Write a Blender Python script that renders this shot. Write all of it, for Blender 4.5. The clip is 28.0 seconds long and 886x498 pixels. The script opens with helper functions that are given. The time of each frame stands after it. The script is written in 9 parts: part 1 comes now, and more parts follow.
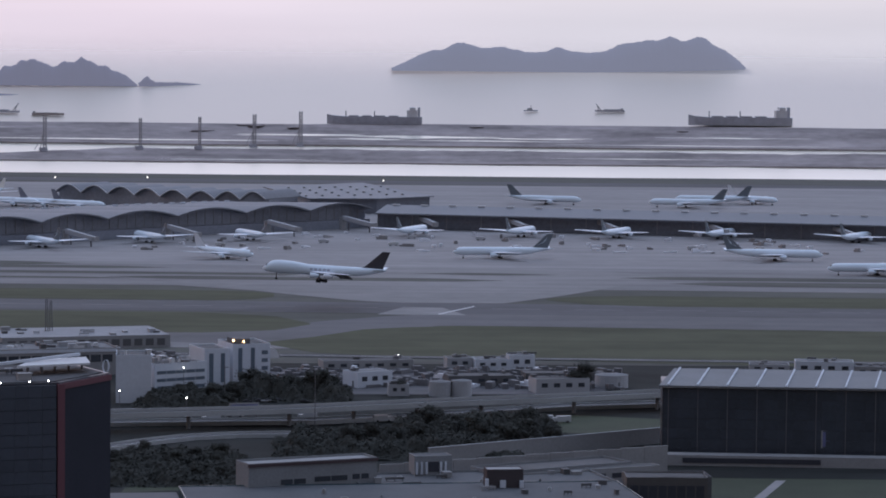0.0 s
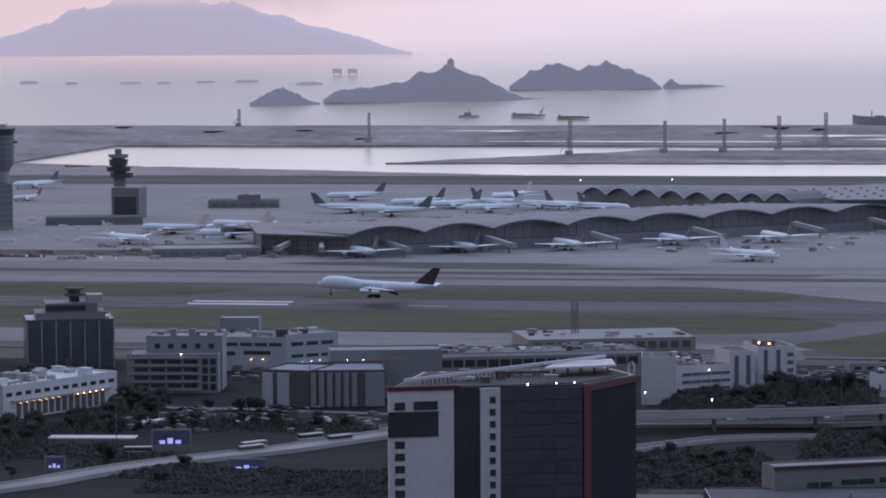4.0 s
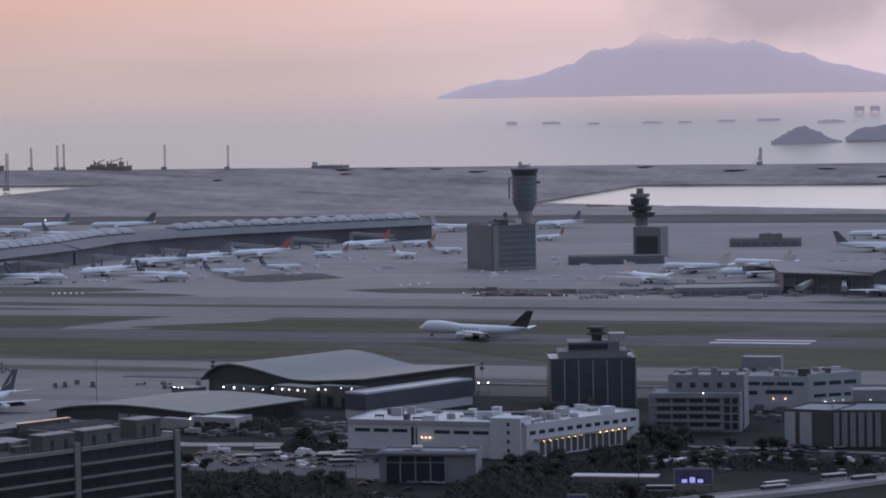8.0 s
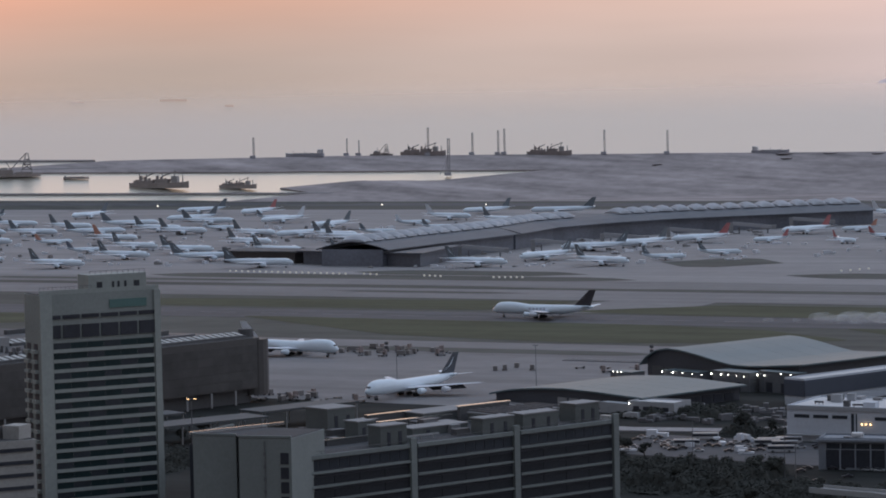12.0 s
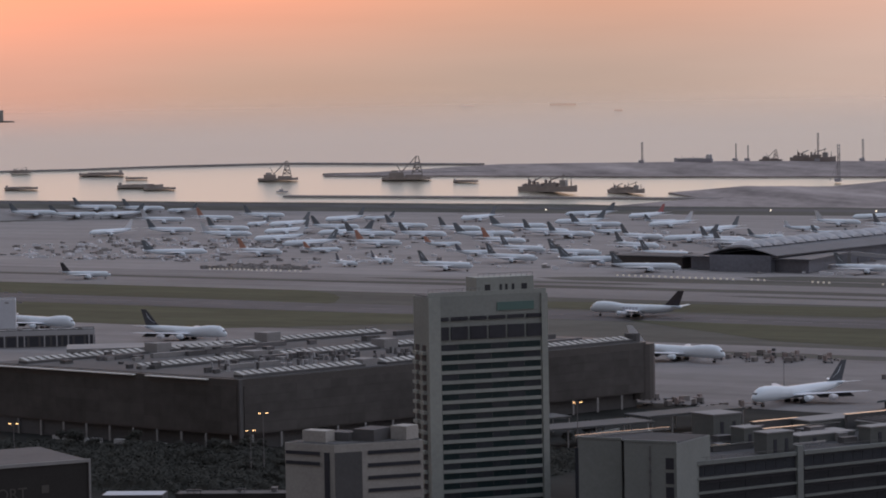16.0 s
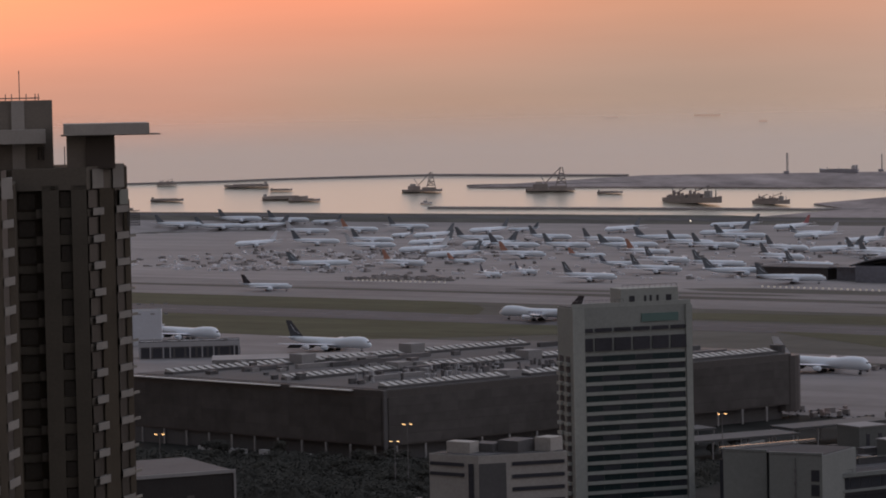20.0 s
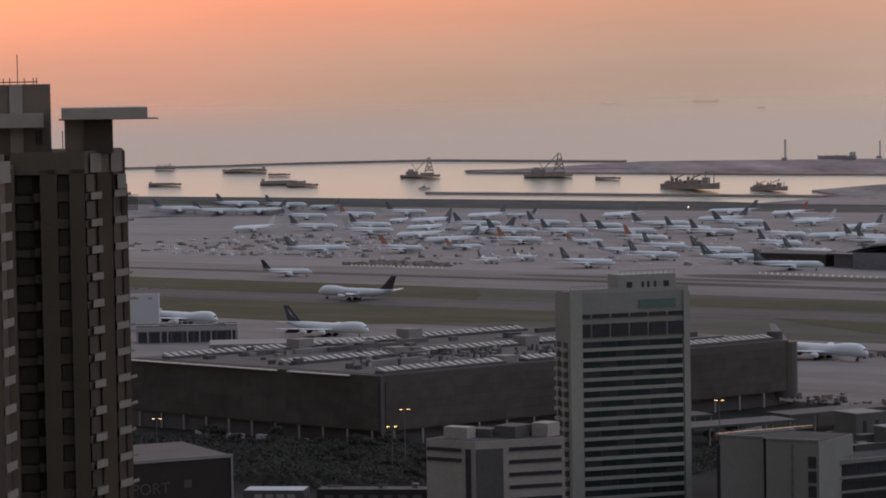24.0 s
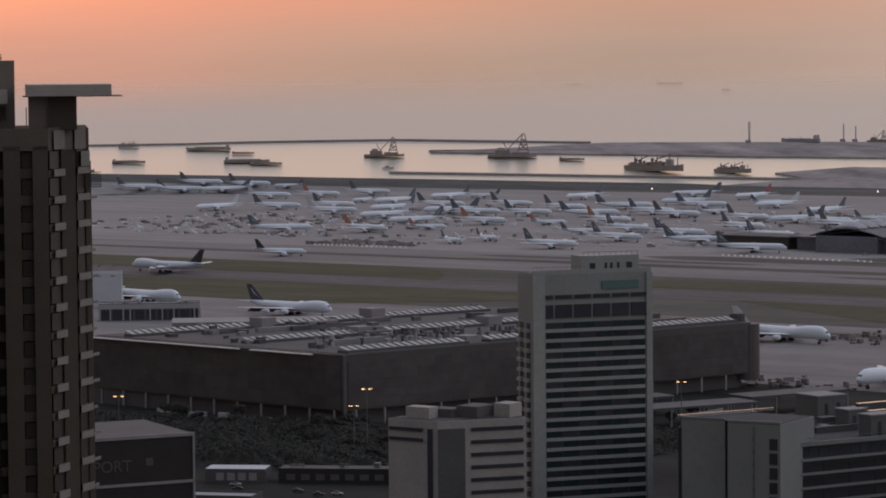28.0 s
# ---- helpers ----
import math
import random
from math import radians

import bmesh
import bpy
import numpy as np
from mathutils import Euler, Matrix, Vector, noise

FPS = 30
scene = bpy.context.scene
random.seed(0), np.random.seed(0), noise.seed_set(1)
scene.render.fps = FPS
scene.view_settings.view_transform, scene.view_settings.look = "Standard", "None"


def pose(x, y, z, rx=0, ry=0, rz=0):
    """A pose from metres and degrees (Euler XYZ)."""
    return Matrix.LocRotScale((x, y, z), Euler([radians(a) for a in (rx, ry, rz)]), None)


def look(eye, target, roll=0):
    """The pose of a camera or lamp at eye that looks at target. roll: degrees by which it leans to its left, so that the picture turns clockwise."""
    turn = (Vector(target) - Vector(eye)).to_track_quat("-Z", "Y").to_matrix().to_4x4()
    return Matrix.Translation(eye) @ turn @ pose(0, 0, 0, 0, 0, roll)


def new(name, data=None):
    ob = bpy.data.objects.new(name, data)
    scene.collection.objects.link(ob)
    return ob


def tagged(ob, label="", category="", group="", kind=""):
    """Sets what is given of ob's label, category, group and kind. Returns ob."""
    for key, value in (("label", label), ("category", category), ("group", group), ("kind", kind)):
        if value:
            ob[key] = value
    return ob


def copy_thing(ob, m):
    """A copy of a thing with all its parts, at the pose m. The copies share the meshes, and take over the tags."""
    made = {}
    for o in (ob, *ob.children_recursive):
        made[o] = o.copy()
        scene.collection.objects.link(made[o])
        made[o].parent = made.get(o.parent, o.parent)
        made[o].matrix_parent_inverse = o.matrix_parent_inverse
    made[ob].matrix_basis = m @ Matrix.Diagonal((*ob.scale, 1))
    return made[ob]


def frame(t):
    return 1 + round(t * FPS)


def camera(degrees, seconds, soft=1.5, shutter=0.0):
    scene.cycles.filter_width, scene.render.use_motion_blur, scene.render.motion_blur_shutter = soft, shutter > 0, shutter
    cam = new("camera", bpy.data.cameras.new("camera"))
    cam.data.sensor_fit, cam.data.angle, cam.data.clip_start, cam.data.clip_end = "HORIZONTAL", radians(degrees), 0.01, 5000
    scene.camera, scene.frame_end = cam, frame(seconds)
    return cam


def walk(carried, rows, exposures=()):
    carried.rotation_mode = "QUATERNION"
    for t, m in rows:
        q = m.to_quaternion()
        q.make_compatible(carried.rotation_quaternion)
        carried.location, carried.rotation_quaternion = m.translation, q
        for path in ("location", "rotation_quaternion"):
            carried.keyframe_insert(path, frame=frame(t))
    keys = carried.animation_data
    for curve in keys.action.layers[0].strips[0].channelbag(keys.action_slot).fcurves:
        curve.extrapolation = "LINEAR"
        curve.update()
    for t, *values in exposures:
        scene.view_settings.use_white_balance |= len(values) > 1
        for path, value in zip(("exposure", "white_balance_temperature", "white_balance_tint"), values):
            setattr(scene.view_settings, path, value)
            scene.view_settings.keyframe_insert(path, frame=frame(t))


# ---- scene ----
EYE = 171.0
cam = camera(15.943, 28.0, soft=1.85)


def aim(yaw, pitch, roll):
    """The camera's pose: yaw to the left of +y, pitch up and roll, in degrees."""
    a, b = radians(yaw), radians(pitch)
    ahead = Vector((-math.sin(a) * math.cos(b), math.cos(a) * math.cos(b), math.sin(b)))
    return look((0, 0, EYE), Vector((0, 0, EYE)) + ahead * 100, roll)


walk(cam, [(t, aim(y, p, r)) for t, y, p, r in (
    (0, -2.084, -4.013, 0.610), (0.5, -0.927, -4.038, 0.337), (1, -0.198, -4.380, 0.117), (1.5, 0.813, -4.415, -0.120),
    (2, 2.175, -4.265, -0.249), (2.5, 3.682, -4.272, -0.302), (3, 4.896, -4.177, -0.259), (3.5, 5.953, -4.069, -0.255),
    (4, 7.424, -4.004, -0.268), (4.5, 8.626, -3.823, -0.274), (6.5, 12.496, -3.935, -0.555), (7, 13.784, -3.710, -0.778),
    (7.5, 15.455, -3.405, -0.940), (8, 16.859, -3.193, -1.009), (8.5, 18.047, -2.889, -1.147), (9, 18.982, -2.910, -1.161),
    (9.5, 19.956, -3.149, -1.203), (10, 20.802, -3.327, -1.363), (10.5, 21.644, -3.330, -1.281), (11, 22.552, -3.210, -1.116),
    (11.5, 23.623, -3.163, -1.144), (12, 24.818, -3.313, -1.243), (12.5, 25.840, -3.514, -1.313), (14.5, 29.552, -3.154, -1.027),
    (15, 30.318, -3.025, -0.969), (15.5, 31.415, -3.079, -1.029), (16, 31.836, -3.094, -1.014), (16.5, 32.375, -3.041, -1.123),
    (17, 32.778, -2.782, -1.142), (17.5, 32.954, -2.589, -1.037), (18, 33.071, -2.577, -0.991), (18.5, 33.160, -2.526, -1.017),
    (19, 33.634, -2.527, -1.080), (19.5, 34.051, -2.708, -1.138), (20, 34.444, -2.841, -1.169), (20.5, 34.816, -2.786, -1.183),
    (21, 34.775, -2.974, -1.105), (21.5, 34.724, -3.180, -1.032), (22, 34.684, -3.196, -1.057), (22.5, 34.478, -3.058, -1.167),
    (24.5, 34.426, -3.122, -0.921), (25, 34.459, -3.209, -0.930), (25.5, 34.468, -3.264, -1.108), (26, 34.415, -3.140, -1.293),
    (26.5, 34.351, -3.080, -1.261), (27, 34.338, -3.264, -1.018), (27.5, 33.971, -3.438, -0.692), (28, 33.749, -3.479, -0.504),
)], exposures=[(0, 0.19, 6200, 15), (4.5, 0.22, 6200, 17), (7, 0.23, 6150, 21), (8, 0.0, 6300, 17), (9.5, -0.03, 6550, 9), (12, 0.03, 6600, 9), (16.8, -0.08, 7500, 17), (18, -0.34, 7700, 18), (20, -0.3, 7800, 18), (22, -0.22, 7800, 17), (28, -0.22, 7700, 17)])

# ---- sky and sun ----
SUN_AZ, SUN_EL = 50.0, 4.0


def sky():
    w = bpy.data.worlds.new("dusk_sky")
    scene.world = w
    w.use_nodes = True
    n, l = w.node_tree.nodes, w.node_tree.links
    n.clear()
    out, bg, add = n.new("ShaderNodeOutputWorld"), n.new("ShaderNodeBackground"), n.new("ShaderNodeMix")
    nishita = n.new("ShaderNodeTexSky")
    nishita.sky_type, nishita.sun_disc = "NISHITA", False
    nishita.sun_elevation, nishita.sun_rotation = radians(SUN_EL), radians(-SUN_AZ)
    nishita.dust_density, nishita.altitude = 4.0, 100.0
    co, sep = n.new("ShaderNodeTexCoord"), n.new("ShaderNodeSeparateXYZ")
    l.new(co.outputs["Generated"], sep.inputs[0])
    # angle to the left of +y
    at = n.new("ShaderNodeMath"); at.operation = "ARCTAN2"
    neg = n.new("ShaderNodeMath"); neg.operation = "MULTIPLY"; neg.inputs[1].default_value = -1.0
    l.new(sep.outputs[0], neg.inputs[0]); l.new(neg.outputs[0], at.inputs[0]); l.new(sep.outputs[1], at.inputs[1])
    mr = n.new("ShaderNodeMapRange")
    mr.inputs[1].default_value, mr.inputs[2].default_value = radians(-60), radians(80)
    l.new(at.outputs[0], mr.inputs[0])

    def ramp(src, stops):
        r = n.new("ShaderNodeValToRGB")
        r.color_ramp.interpolation = "EASE"
        e = r.color_ramp.elements
        while len(e) < len(stops):
            e.new(0.5)
        for k, (p, c) in enumerate(stops):
            e[k].position, e[k].color = p, (*c, 1)
        l.new(src, r.inputs[0])
        return r.outputs[0]

    # dusk colours round the horizon: the glow above and the grey haze over the sea
    d = lambda a: (a + 60) / 140
    glow = ramp(mr.outputs[0], [(0.0, (0.70, 0.66, 0.70)), (d(-6), (0.86, 0.75, 0.72)), (d(8), (0.90, 0.70, 0.70)), (d(20), (0.84, 0.55, 0.47)),
                                (d(30), (0.84, 0.43, 0.31)), (d(37), (1.12, 0.41, 0.285)), (d(44), (1.6, 0.52, 0.31)), (d(56), (1.4, 0.56, 0.30)), (1.0, (0.9, 0.46, 0.3))])
    haze = ramp(mr.outputs[0], [(0.0, (0.52, 0.52, 0.56)), (d(-6), (0.62, 0.60, 0.63)), (d(5), (0.70, 0.62, 0.67)), (d(12), (0.72, 0.58, 0.60)), (d(22), (0.57, 0.46, 0.43)),
                                (d(30), (0.475, 0.385, 0.35)), (d(35), (0.53, 0.385, 0.335)), (d(40), (0.66, 0.385, 0.33)), (d(46), (0.80, 0.40, 0.32)), (1.0, (0.55, 0.38, 0.3))])
    el = n.new("ShaderNodeMapRange")
    el.interpolation_type = "SMOOTHSTEP"
    el.inputs[1].default_value, el.inputs[2].default_value = -0.003, 0.044
    l.new(sep.outputs[2], el.inputs[0])
    low = n.new("ShaderNodeMix"); low.data_type = "RGBA"
    l.new(el.outputs[0], low.inputs["Factor"]); l.new(haze, low.inputs[6]); l.new(glow, low.inputs[7])
    # above the glow the sky is paler
    mid = ramp(mr.outputs[0], [(0.0, (0.78, 0.76, 0.84)), (d(0), (0.80, 0.75, 0.86)), (d(8), (0.84, 0.75, 0.84)), (d(15), (0.90, 0.71, 0.66)), (d(23), (0.80, 0.60, 0.48)), (d(34), (0.70, 0.45, 0.34)), (d(50), (0.78, 0.45, 0.33)), (1.0, (0.60, 0.50, 0.46))])
    over = n.new("ShaderNodeMapRange"); over.interpolation_type = "SMOOTHSTEP"
    over.inputs[1].default_value, over.inputs[2].default_value = 0.045, 0.12
    l.new(sep.outputs[2], over.inputs[0])
    low2 = n.new("ShaderNodeMix"); low2.data_type = "RGBA"
    l.new(over.outputs[0], low2.inputs["Factor"]); l.new(low.outputs[2], low2.inputs[6]); l.new(mid, low2.inputs[7])
    # overhead the sky turns to dim blue
    up = n.new("ShaderNodeMapRange"); up.interpolation_type = "SMOOTHSTEP"
    up.inputs[1].default_value, up.inputs[2].default_value = 0.20, 0.60
    l.new(sep.outputs[2], up.inputs[0])
    top = n.new("ShaderNodeMix"); top.data_type = "RGBA"
    l.new(up.outputs[0], top.inputs["Factor"]); l.new(low2.outputs[2], top.inputs[6])
    top.inputs[7].default_value = (0.66, 0.80, 1.06, 1)
    # the sky away from the sunset is dim
    fwd = n.new("ShaderNodeMapRange"); fwd.interpolation_type = "SMOOTHSTEP"
    fwd.inputs[1].default_value, fwd.inputs[2].default_value = -0.75, 0.55
    fwd.inputs[3].default_value, fwd.inputs[4].default_value = 0.35, 1.0
    l.new(sep.outputs[1], fwd.inputs[0])
    sc = n.new("ShaderNodeVectorMath"); sc.operation = "SCALE"; sc.inputs[3].default_value = 0.006
    l.new(nishita.outputs[0], sc.inputs[0])
    add.data_type, add.blend_type = "RGBA", "ADD"
    add.inputs["Factor"].default_value = 1.0
    dim = n.new("ShaderNodeVectorMath"); dim.operation = "SCALE"
    l.new(top.outputs[2], dim.inputs[0]); l.new(fwd.outputs[0], dim.inputs[3])
    l.new(dim.outputs[0], add.inputs[6]); l.new(sc.outputs[0], add.inputs[7])
    # a grey bank of cloud over the far mountain
    dst = n.new("ShaderNodeVectorMath"); dst.operation = "DISTANCE"
    pull = n.new("ShaderNodeVectorMath"); pull.operation = "MULTIPLY"; pull.inputs[1].default_value = (1, 1, 2.6)
    l.new(co.outputs["Generated"], pull.inputs[0]); l.new(pull.outputs[0], dst.inputs[0])
    dst.inputs[1].default_value = (-0.180, 0.983, 0.0256 * 2.6)
    cn = n.new("ShaderNodeTexNoise"); cn.inputs["Scale"].default_value = 45.0; cn.inputs["Detail"].default_value = 5.0
    l.new(co.outputs["Generated"], cn.inputs["Vector"])
    ca = n.new("ShaderNodeMath"); ca.operation = "MULTIPLY_ADD"; ca.inputs[1].default_value = 0.045
    l.new(cn.outputs[0], ca.inputs[0]); l.new(dst.outputs[1], ca.inputs[2])
    cf = n.new("ShaderNodeMapRange"); cf.interpolation_type = "SMOOTHSTEP"
    cf.inputs[1].default_value, cf.inputs[2].default_value = 0.045, 0.085
    cf.inputs[3].default_value, cf.inputs[4].default_value = 0.78, 0.0
    l.new(ca.outputs[0], cf.inputs[0])
    bank = n.new("ShaderNodeMix"); bank.data_type = "RGBA"
    l.new(cf.outputs[0], bank.inputs["Factor"]); l.new(add.outputs[2], bank.inputs[6])
    bank.inputs[7].default_value = (0.40, 0.36, 0.39, 1)
    # soft cloud streaks
    no = n.new("ShaderNodeTexNoise"); no.inputs["Scale"].default_value = 5.0; no.inputs["Detail"].default_value = 4.0
    sq = n.new("ShaderNodeVectorMath"); sq.operation = "MULTIPLY"; sq.inputs[1].default_value = (1, 1, 9)
    l.new(co.outputs["Generated"], sq.inputs[0]); l.new(sq.outputs[0], no.inputs["Vector"])
    cm = n.new("ShaderNodeMapRange"); cm.inputs[1].default_value, cm.inputs[2].default_value = 0.3, 0.7
    cm.inputs[3].default_value, cm.inputs[4].default_value = 0.93, 1.05
    l.new(no.outputs[0], cm.inputs[0])
    fin = n.new("ShaderNodeVectorMath"); fin.operation = "SCALE"
    l.new(bank.outputs[2], fin.inputs[0]); l.new(cm.outputs[0], fin.inputs[3])
    l.new(fin.outputs[0], bg.inputs[0])
    bg.inputs[1].default_value = 1.0
    l.new(bg.outputs[0], out.inputs[0])


sky()
sun_data = bpy.data.lights.new("sun", "SUN")
sun_data.energy, sun_data.angle, sun_data.color = 0.07, radians(14), (1.0, 0.50, 0.30)
sun = new("sun", sun_data)
sun.matrix_world = look((-700, 600, 300), (-700 + 100 * math.sin(radians(SUN_AZ)), 600 - 100 * math.cos(radians(SUN_AZ)), 300 - 100 * math.tan(radians(SUN_EL))))

# ---- materials ----
MATS = {}


def mat(name, col, rough=0.7, var=0.18, scale=0.05, metal=0.0, bump=0.0, fine=1.0, spec=0.5, emit=0.0, space="Object"):
    if name in MATS:
        return MATS[name]
    m = bpy.data.materials.new(name)
    m.use_nodes = True
    n, l = m.node_tree.nodes, m.node_tree.links
    p = n["Principled BSDF"]
    p.inputs["Roughness"].default_value, p.inputs["Metallic"].default_value = rough, metal
    p.inputs["Specular IOR Level"].default_value = spec
    c = (*col, 1)
    if var > 0:
        co = n.new("ShaderNodeTexCoord")
        a, b = n.new("ShaderNodeTexNoise"), n.new("ShaderNodeTexNoise")
        a.inputs["Scale"].default_value, a.inputs["Detail"].default_value = scale, 3.0
        b.inputs["Scale"].default_value, b.inputs["Detail"].default_value = scale * 14 * fine, 4.0
        l.new(co.outputs[space], a.inputs["Vector"]); l.new(co.outputs[space], b.inputs["Vector"])
        s = n.new("ShaderNodeMath"); s.operation = "ADD"
        l.new(a.outputs[0], s.inputs[0]); l.new(b.outputs[0], s.inputs[1])
        r = n.new("ShaderNodeMapRange")
        r.inputs[1].default_value, r.inputs[2].default_value = 0.6, 1.4
        r.inputs[3].default_value, r.inputs[4].default_value = 1 - var, 1 + var
        l.new(s.outputs[0], r.inputs[0])
        info = n.new("ShaderNodeObjectInfo")
        q = n.new("ShaderNodeMapRange")
        q.inputs[3].default_value, q.inputs[4].default_value = 1 - var * 0.35, 1 + var * 0.35
        l.new(info.outputs["Random"], q.inputs[0])
        k = n.new("ShaderNodeMath"); k.operation = "MULTIPLY"
        l.new(r.outputs[0], k.inputs[0]); l.new(q.outputs[0], k.inputs[1])
        v = n.new("ShaderNodeVectorMath"); v.operation = "SCALE"
        v.inputs[0].default_value = col
        l.new(k.outputs[0], v.inputs[3]); l.new(v.outputs[0], p.inputs["Base Color"])
        if bump:
            bp = n.new("ShaderNodeBump"); bp.inputs["Strength"].default_value = bump
            l.new(b.outputs[0], bp.inputs["Height"]); l.new(bp.outputs[0], p.inputs["Normal"])
    else:
        p.inputs["Base Color"].default_value = c
    if emit:
        p.inputs["Emission Color"].default_value, p.inputs["Emission Strength"].default_value = c, emit
    MATS[name] = m
    return m


def ground_mat(name, col, stain, rough=0.85, spec=0.4, along=0.004, across=0.045, patch=0.006):
    """Open ground: broad patches, long streaks along the runway's line and fine grain; stain is the depth of the variation."""
    m = bpy.data.materials.new(name)
    m.use_nodes = True
    n, l = m.node_tree.nodes, m.node_tree.links
    p = n["Principled BSDF"]
    p.inputs["Roughness"].default_value, p.inputs["Specular IOR Level"].default_value = rough, spec
    co = n.new("ShaderNodeTexCoord")
    total = None
    for scale, detail, weight in (((patch, patch * 1.6, 0.01), 4.0, 1.1), ((along, across, 0.01), 5.0, 1.3), ((0.06, 0.06, 0.06), 5.0, 0.7), ((0.5, 0.5, 0.5), 2.0, 0.3)):
        mp, no = n.new("ShaderNodeVectorMath"), n.new("ShaderNodeTexNoise")
        mp.operation, mp.inputs[1].default_value = "MULTIPLY", scale
        no.inputs["Scale"].default_value, no.inputs["Detail"].default_value = 1.0, detail
        l.new(co.outputs["Object"], mp.inputs[0]); l.new(mp.outputs[0], no.inputs["Vector"])
        k = n.new("ShaderNodeMath"); k.operation = "MULTIPLY_ADD"
        k.inputs[1].default_value = weight
        l.new(no.outputs[0], k.inputs[0])
        if total is None:
            k.inputs[2].default_value = -0.5 * 3.4
        else:
            l.new(total, k.inputs[2])
        total = k.outputs[0]
    e = n.new("ShaderNodeMath"); e.operation = "MULTIPLY_ADD"
    e.inputs[1].default_value, e.inputs[2].default_value = stain, 1.0
    l.new(total, e.inputs[0])
    f = n.new("ShaderNodeMath"); f.operation = "MAXIMUM"; f.inputs[1].default_value = 0.3
    l.new(e.outputs[0], f.inputs[0])
    v = n.new("ShaderNodeVectorMath"); v.operation = "SCALE"; v.inputs[0].default_value = col
    l.new(f.outputs[0], v.inputs[3]); l.new(v.outputs[0], p.inputs["Base Color"])
    MATS[name] = m
    return m


def water_mat(name, tint, rough, wave, mirror=1.0):
    m = bpy.data.materials.new(name)
    m.use_nodes = True
    n, l = m.node_tree.nodes, m.node_tree.links
    p = n["Principled BSDF"]
    p.inputs["Base Color"].default_value = (*tint, 1)
    p.inputs["Metallic"].default_value = mirror
    p.inputs["Specular IOR Level"].default_value = 0.1
    p.inputs["Roughness"].default_value = rough
    co, st = n.new("ShaderNodeTexCoord"), n.new("ShaderNodeVectorMath")
    st.operation = "MULTIPLY"; st.inputs[1].default_value = (0.010, 0.05, 0.02)
    l.new(co.outputs["Object"], st.inputs[0])
    no = n.new("ShaderNodeTexNoise"); no.inputs["Scale"].default_value = 1.0; no.inputs["Detail"].default_value = 5.0
    l.new(st.outputs[0], no.inputs["Vector"])
    b = n.new("ShaderNodeBump"); b.inputs["Strength"].default_value = wave; b.inputs["Distance"].default_value = 3.0
    l.new(no.outputs[0], b.inputs["Height"]); l.new(b.outputs[0], p.inputs["Normal"])
    # shading normal held level, though the far sheet itself rises
    flat = n.new("ShaderNodeCombineXYZ"); flat.inputs[2].default_value = 1.0
    l.new(flat.outputs[0], b.inputs["Normal"])
    return m


def haze_fade(m, near, far):
    """Fades the outer sea by alpha with distance, standing in for haze over the horizon."""
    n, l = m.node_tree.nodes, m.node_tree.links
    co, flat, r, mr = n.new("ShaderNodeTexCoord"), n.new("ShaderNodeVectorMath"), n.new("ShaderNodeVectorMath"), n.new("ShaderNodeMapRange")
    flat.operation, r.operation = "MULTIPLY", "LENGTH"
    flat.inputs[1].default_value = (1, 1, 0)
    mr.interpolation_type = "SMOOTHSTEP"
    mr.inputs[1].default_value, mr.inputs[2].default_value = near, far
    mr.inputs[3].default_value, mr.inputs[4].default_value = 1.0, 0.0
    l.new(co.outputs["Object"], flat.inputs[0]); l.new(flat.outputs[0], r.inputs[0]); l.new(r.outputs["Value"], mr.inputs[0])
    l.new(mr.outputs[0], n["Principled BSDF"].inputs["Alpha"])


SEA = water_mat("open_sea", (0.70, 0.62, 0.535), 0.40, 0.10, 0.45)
haze_fade(SEA, 4480.0, 4935.0)
WATER = water_mat("calm_water", (0.93, 0.88, 0.76), 0.33, 0.05)
ASPHALT = ground_mat("runway_asphalt", (0.082, 0.081, 0.088), 0.75, along=0.0025, across=0.12)
CONCRETE = ground_mat("apron_concrete", (0.235, 0.225, 0.228), 0.50, 0.8)
TAXI = ground_mat("taxiway_concrete", (0.172, 0.166, 0.170), 0.60, 0.8)
GRASS = ground_mat("airfield_grass", (0.080, 0.083, 0.054), 0.55, 0.95, 0.15, patch=0.012)
DRYGRASS = ground_mat("dark_verge", (0.095, 0.095, 0.086), 0.6, 0.95, 0.2, patch=0.010)
SAND = ground_mat("reclaimed_sand", (0.31, 0.272, 0.268), 0.95, 0.95, 0.2, along=0.006, across=0.03, patch=0.010)
ROCK = mat("shore_rock", (0.26, 0.245, 0.245), 0.95, 0.3, 0.05)
SOIL = ground_mat("town_ground", (0.027, 0.029, 0.028), 0.9, 0.9, 0.08, patch=0.02)
ROAD = ground_mat("road_asphalt", (0.085, 0.085, 0.09), 0.5, 0.85, 0.3, along=0.02, across=0.05, patch=0.03)
PAINT = mat("white_marking", (0.55, 0.55, 0.56), 0.7, 0.2, 0.05)
WORN = mat("worn_marking", (0.17, 0.17, 0.175), 0.8, 0.3, 0.05)
WHITE = mat("white_wall", (0.53, 0.565, 0.62), 0.75, 0.10, 0.05)
OFFWHITE = mat("pale_wall", (0.355, 0.365, 0.385), 0.8, 0.10, 0.05)
GREY = mat("grey_concrete", (0.27, 0.27, 0.275), 0.85, 0.14, 0.06)
DGREY = mat("dark_concrete", (0.10, 0.10, 0.105), 0.85, 0.16, 0.06)
BROWNGREY = mat("tinted_cladding", (0.074, 0.069, 0.069), 0.55, 0.16, 0.04)
ROOFGREY = mat("metal_roof", (0.120, 0.164, 0.180), 0.5, 0.08, 0.04, metal=0.2)
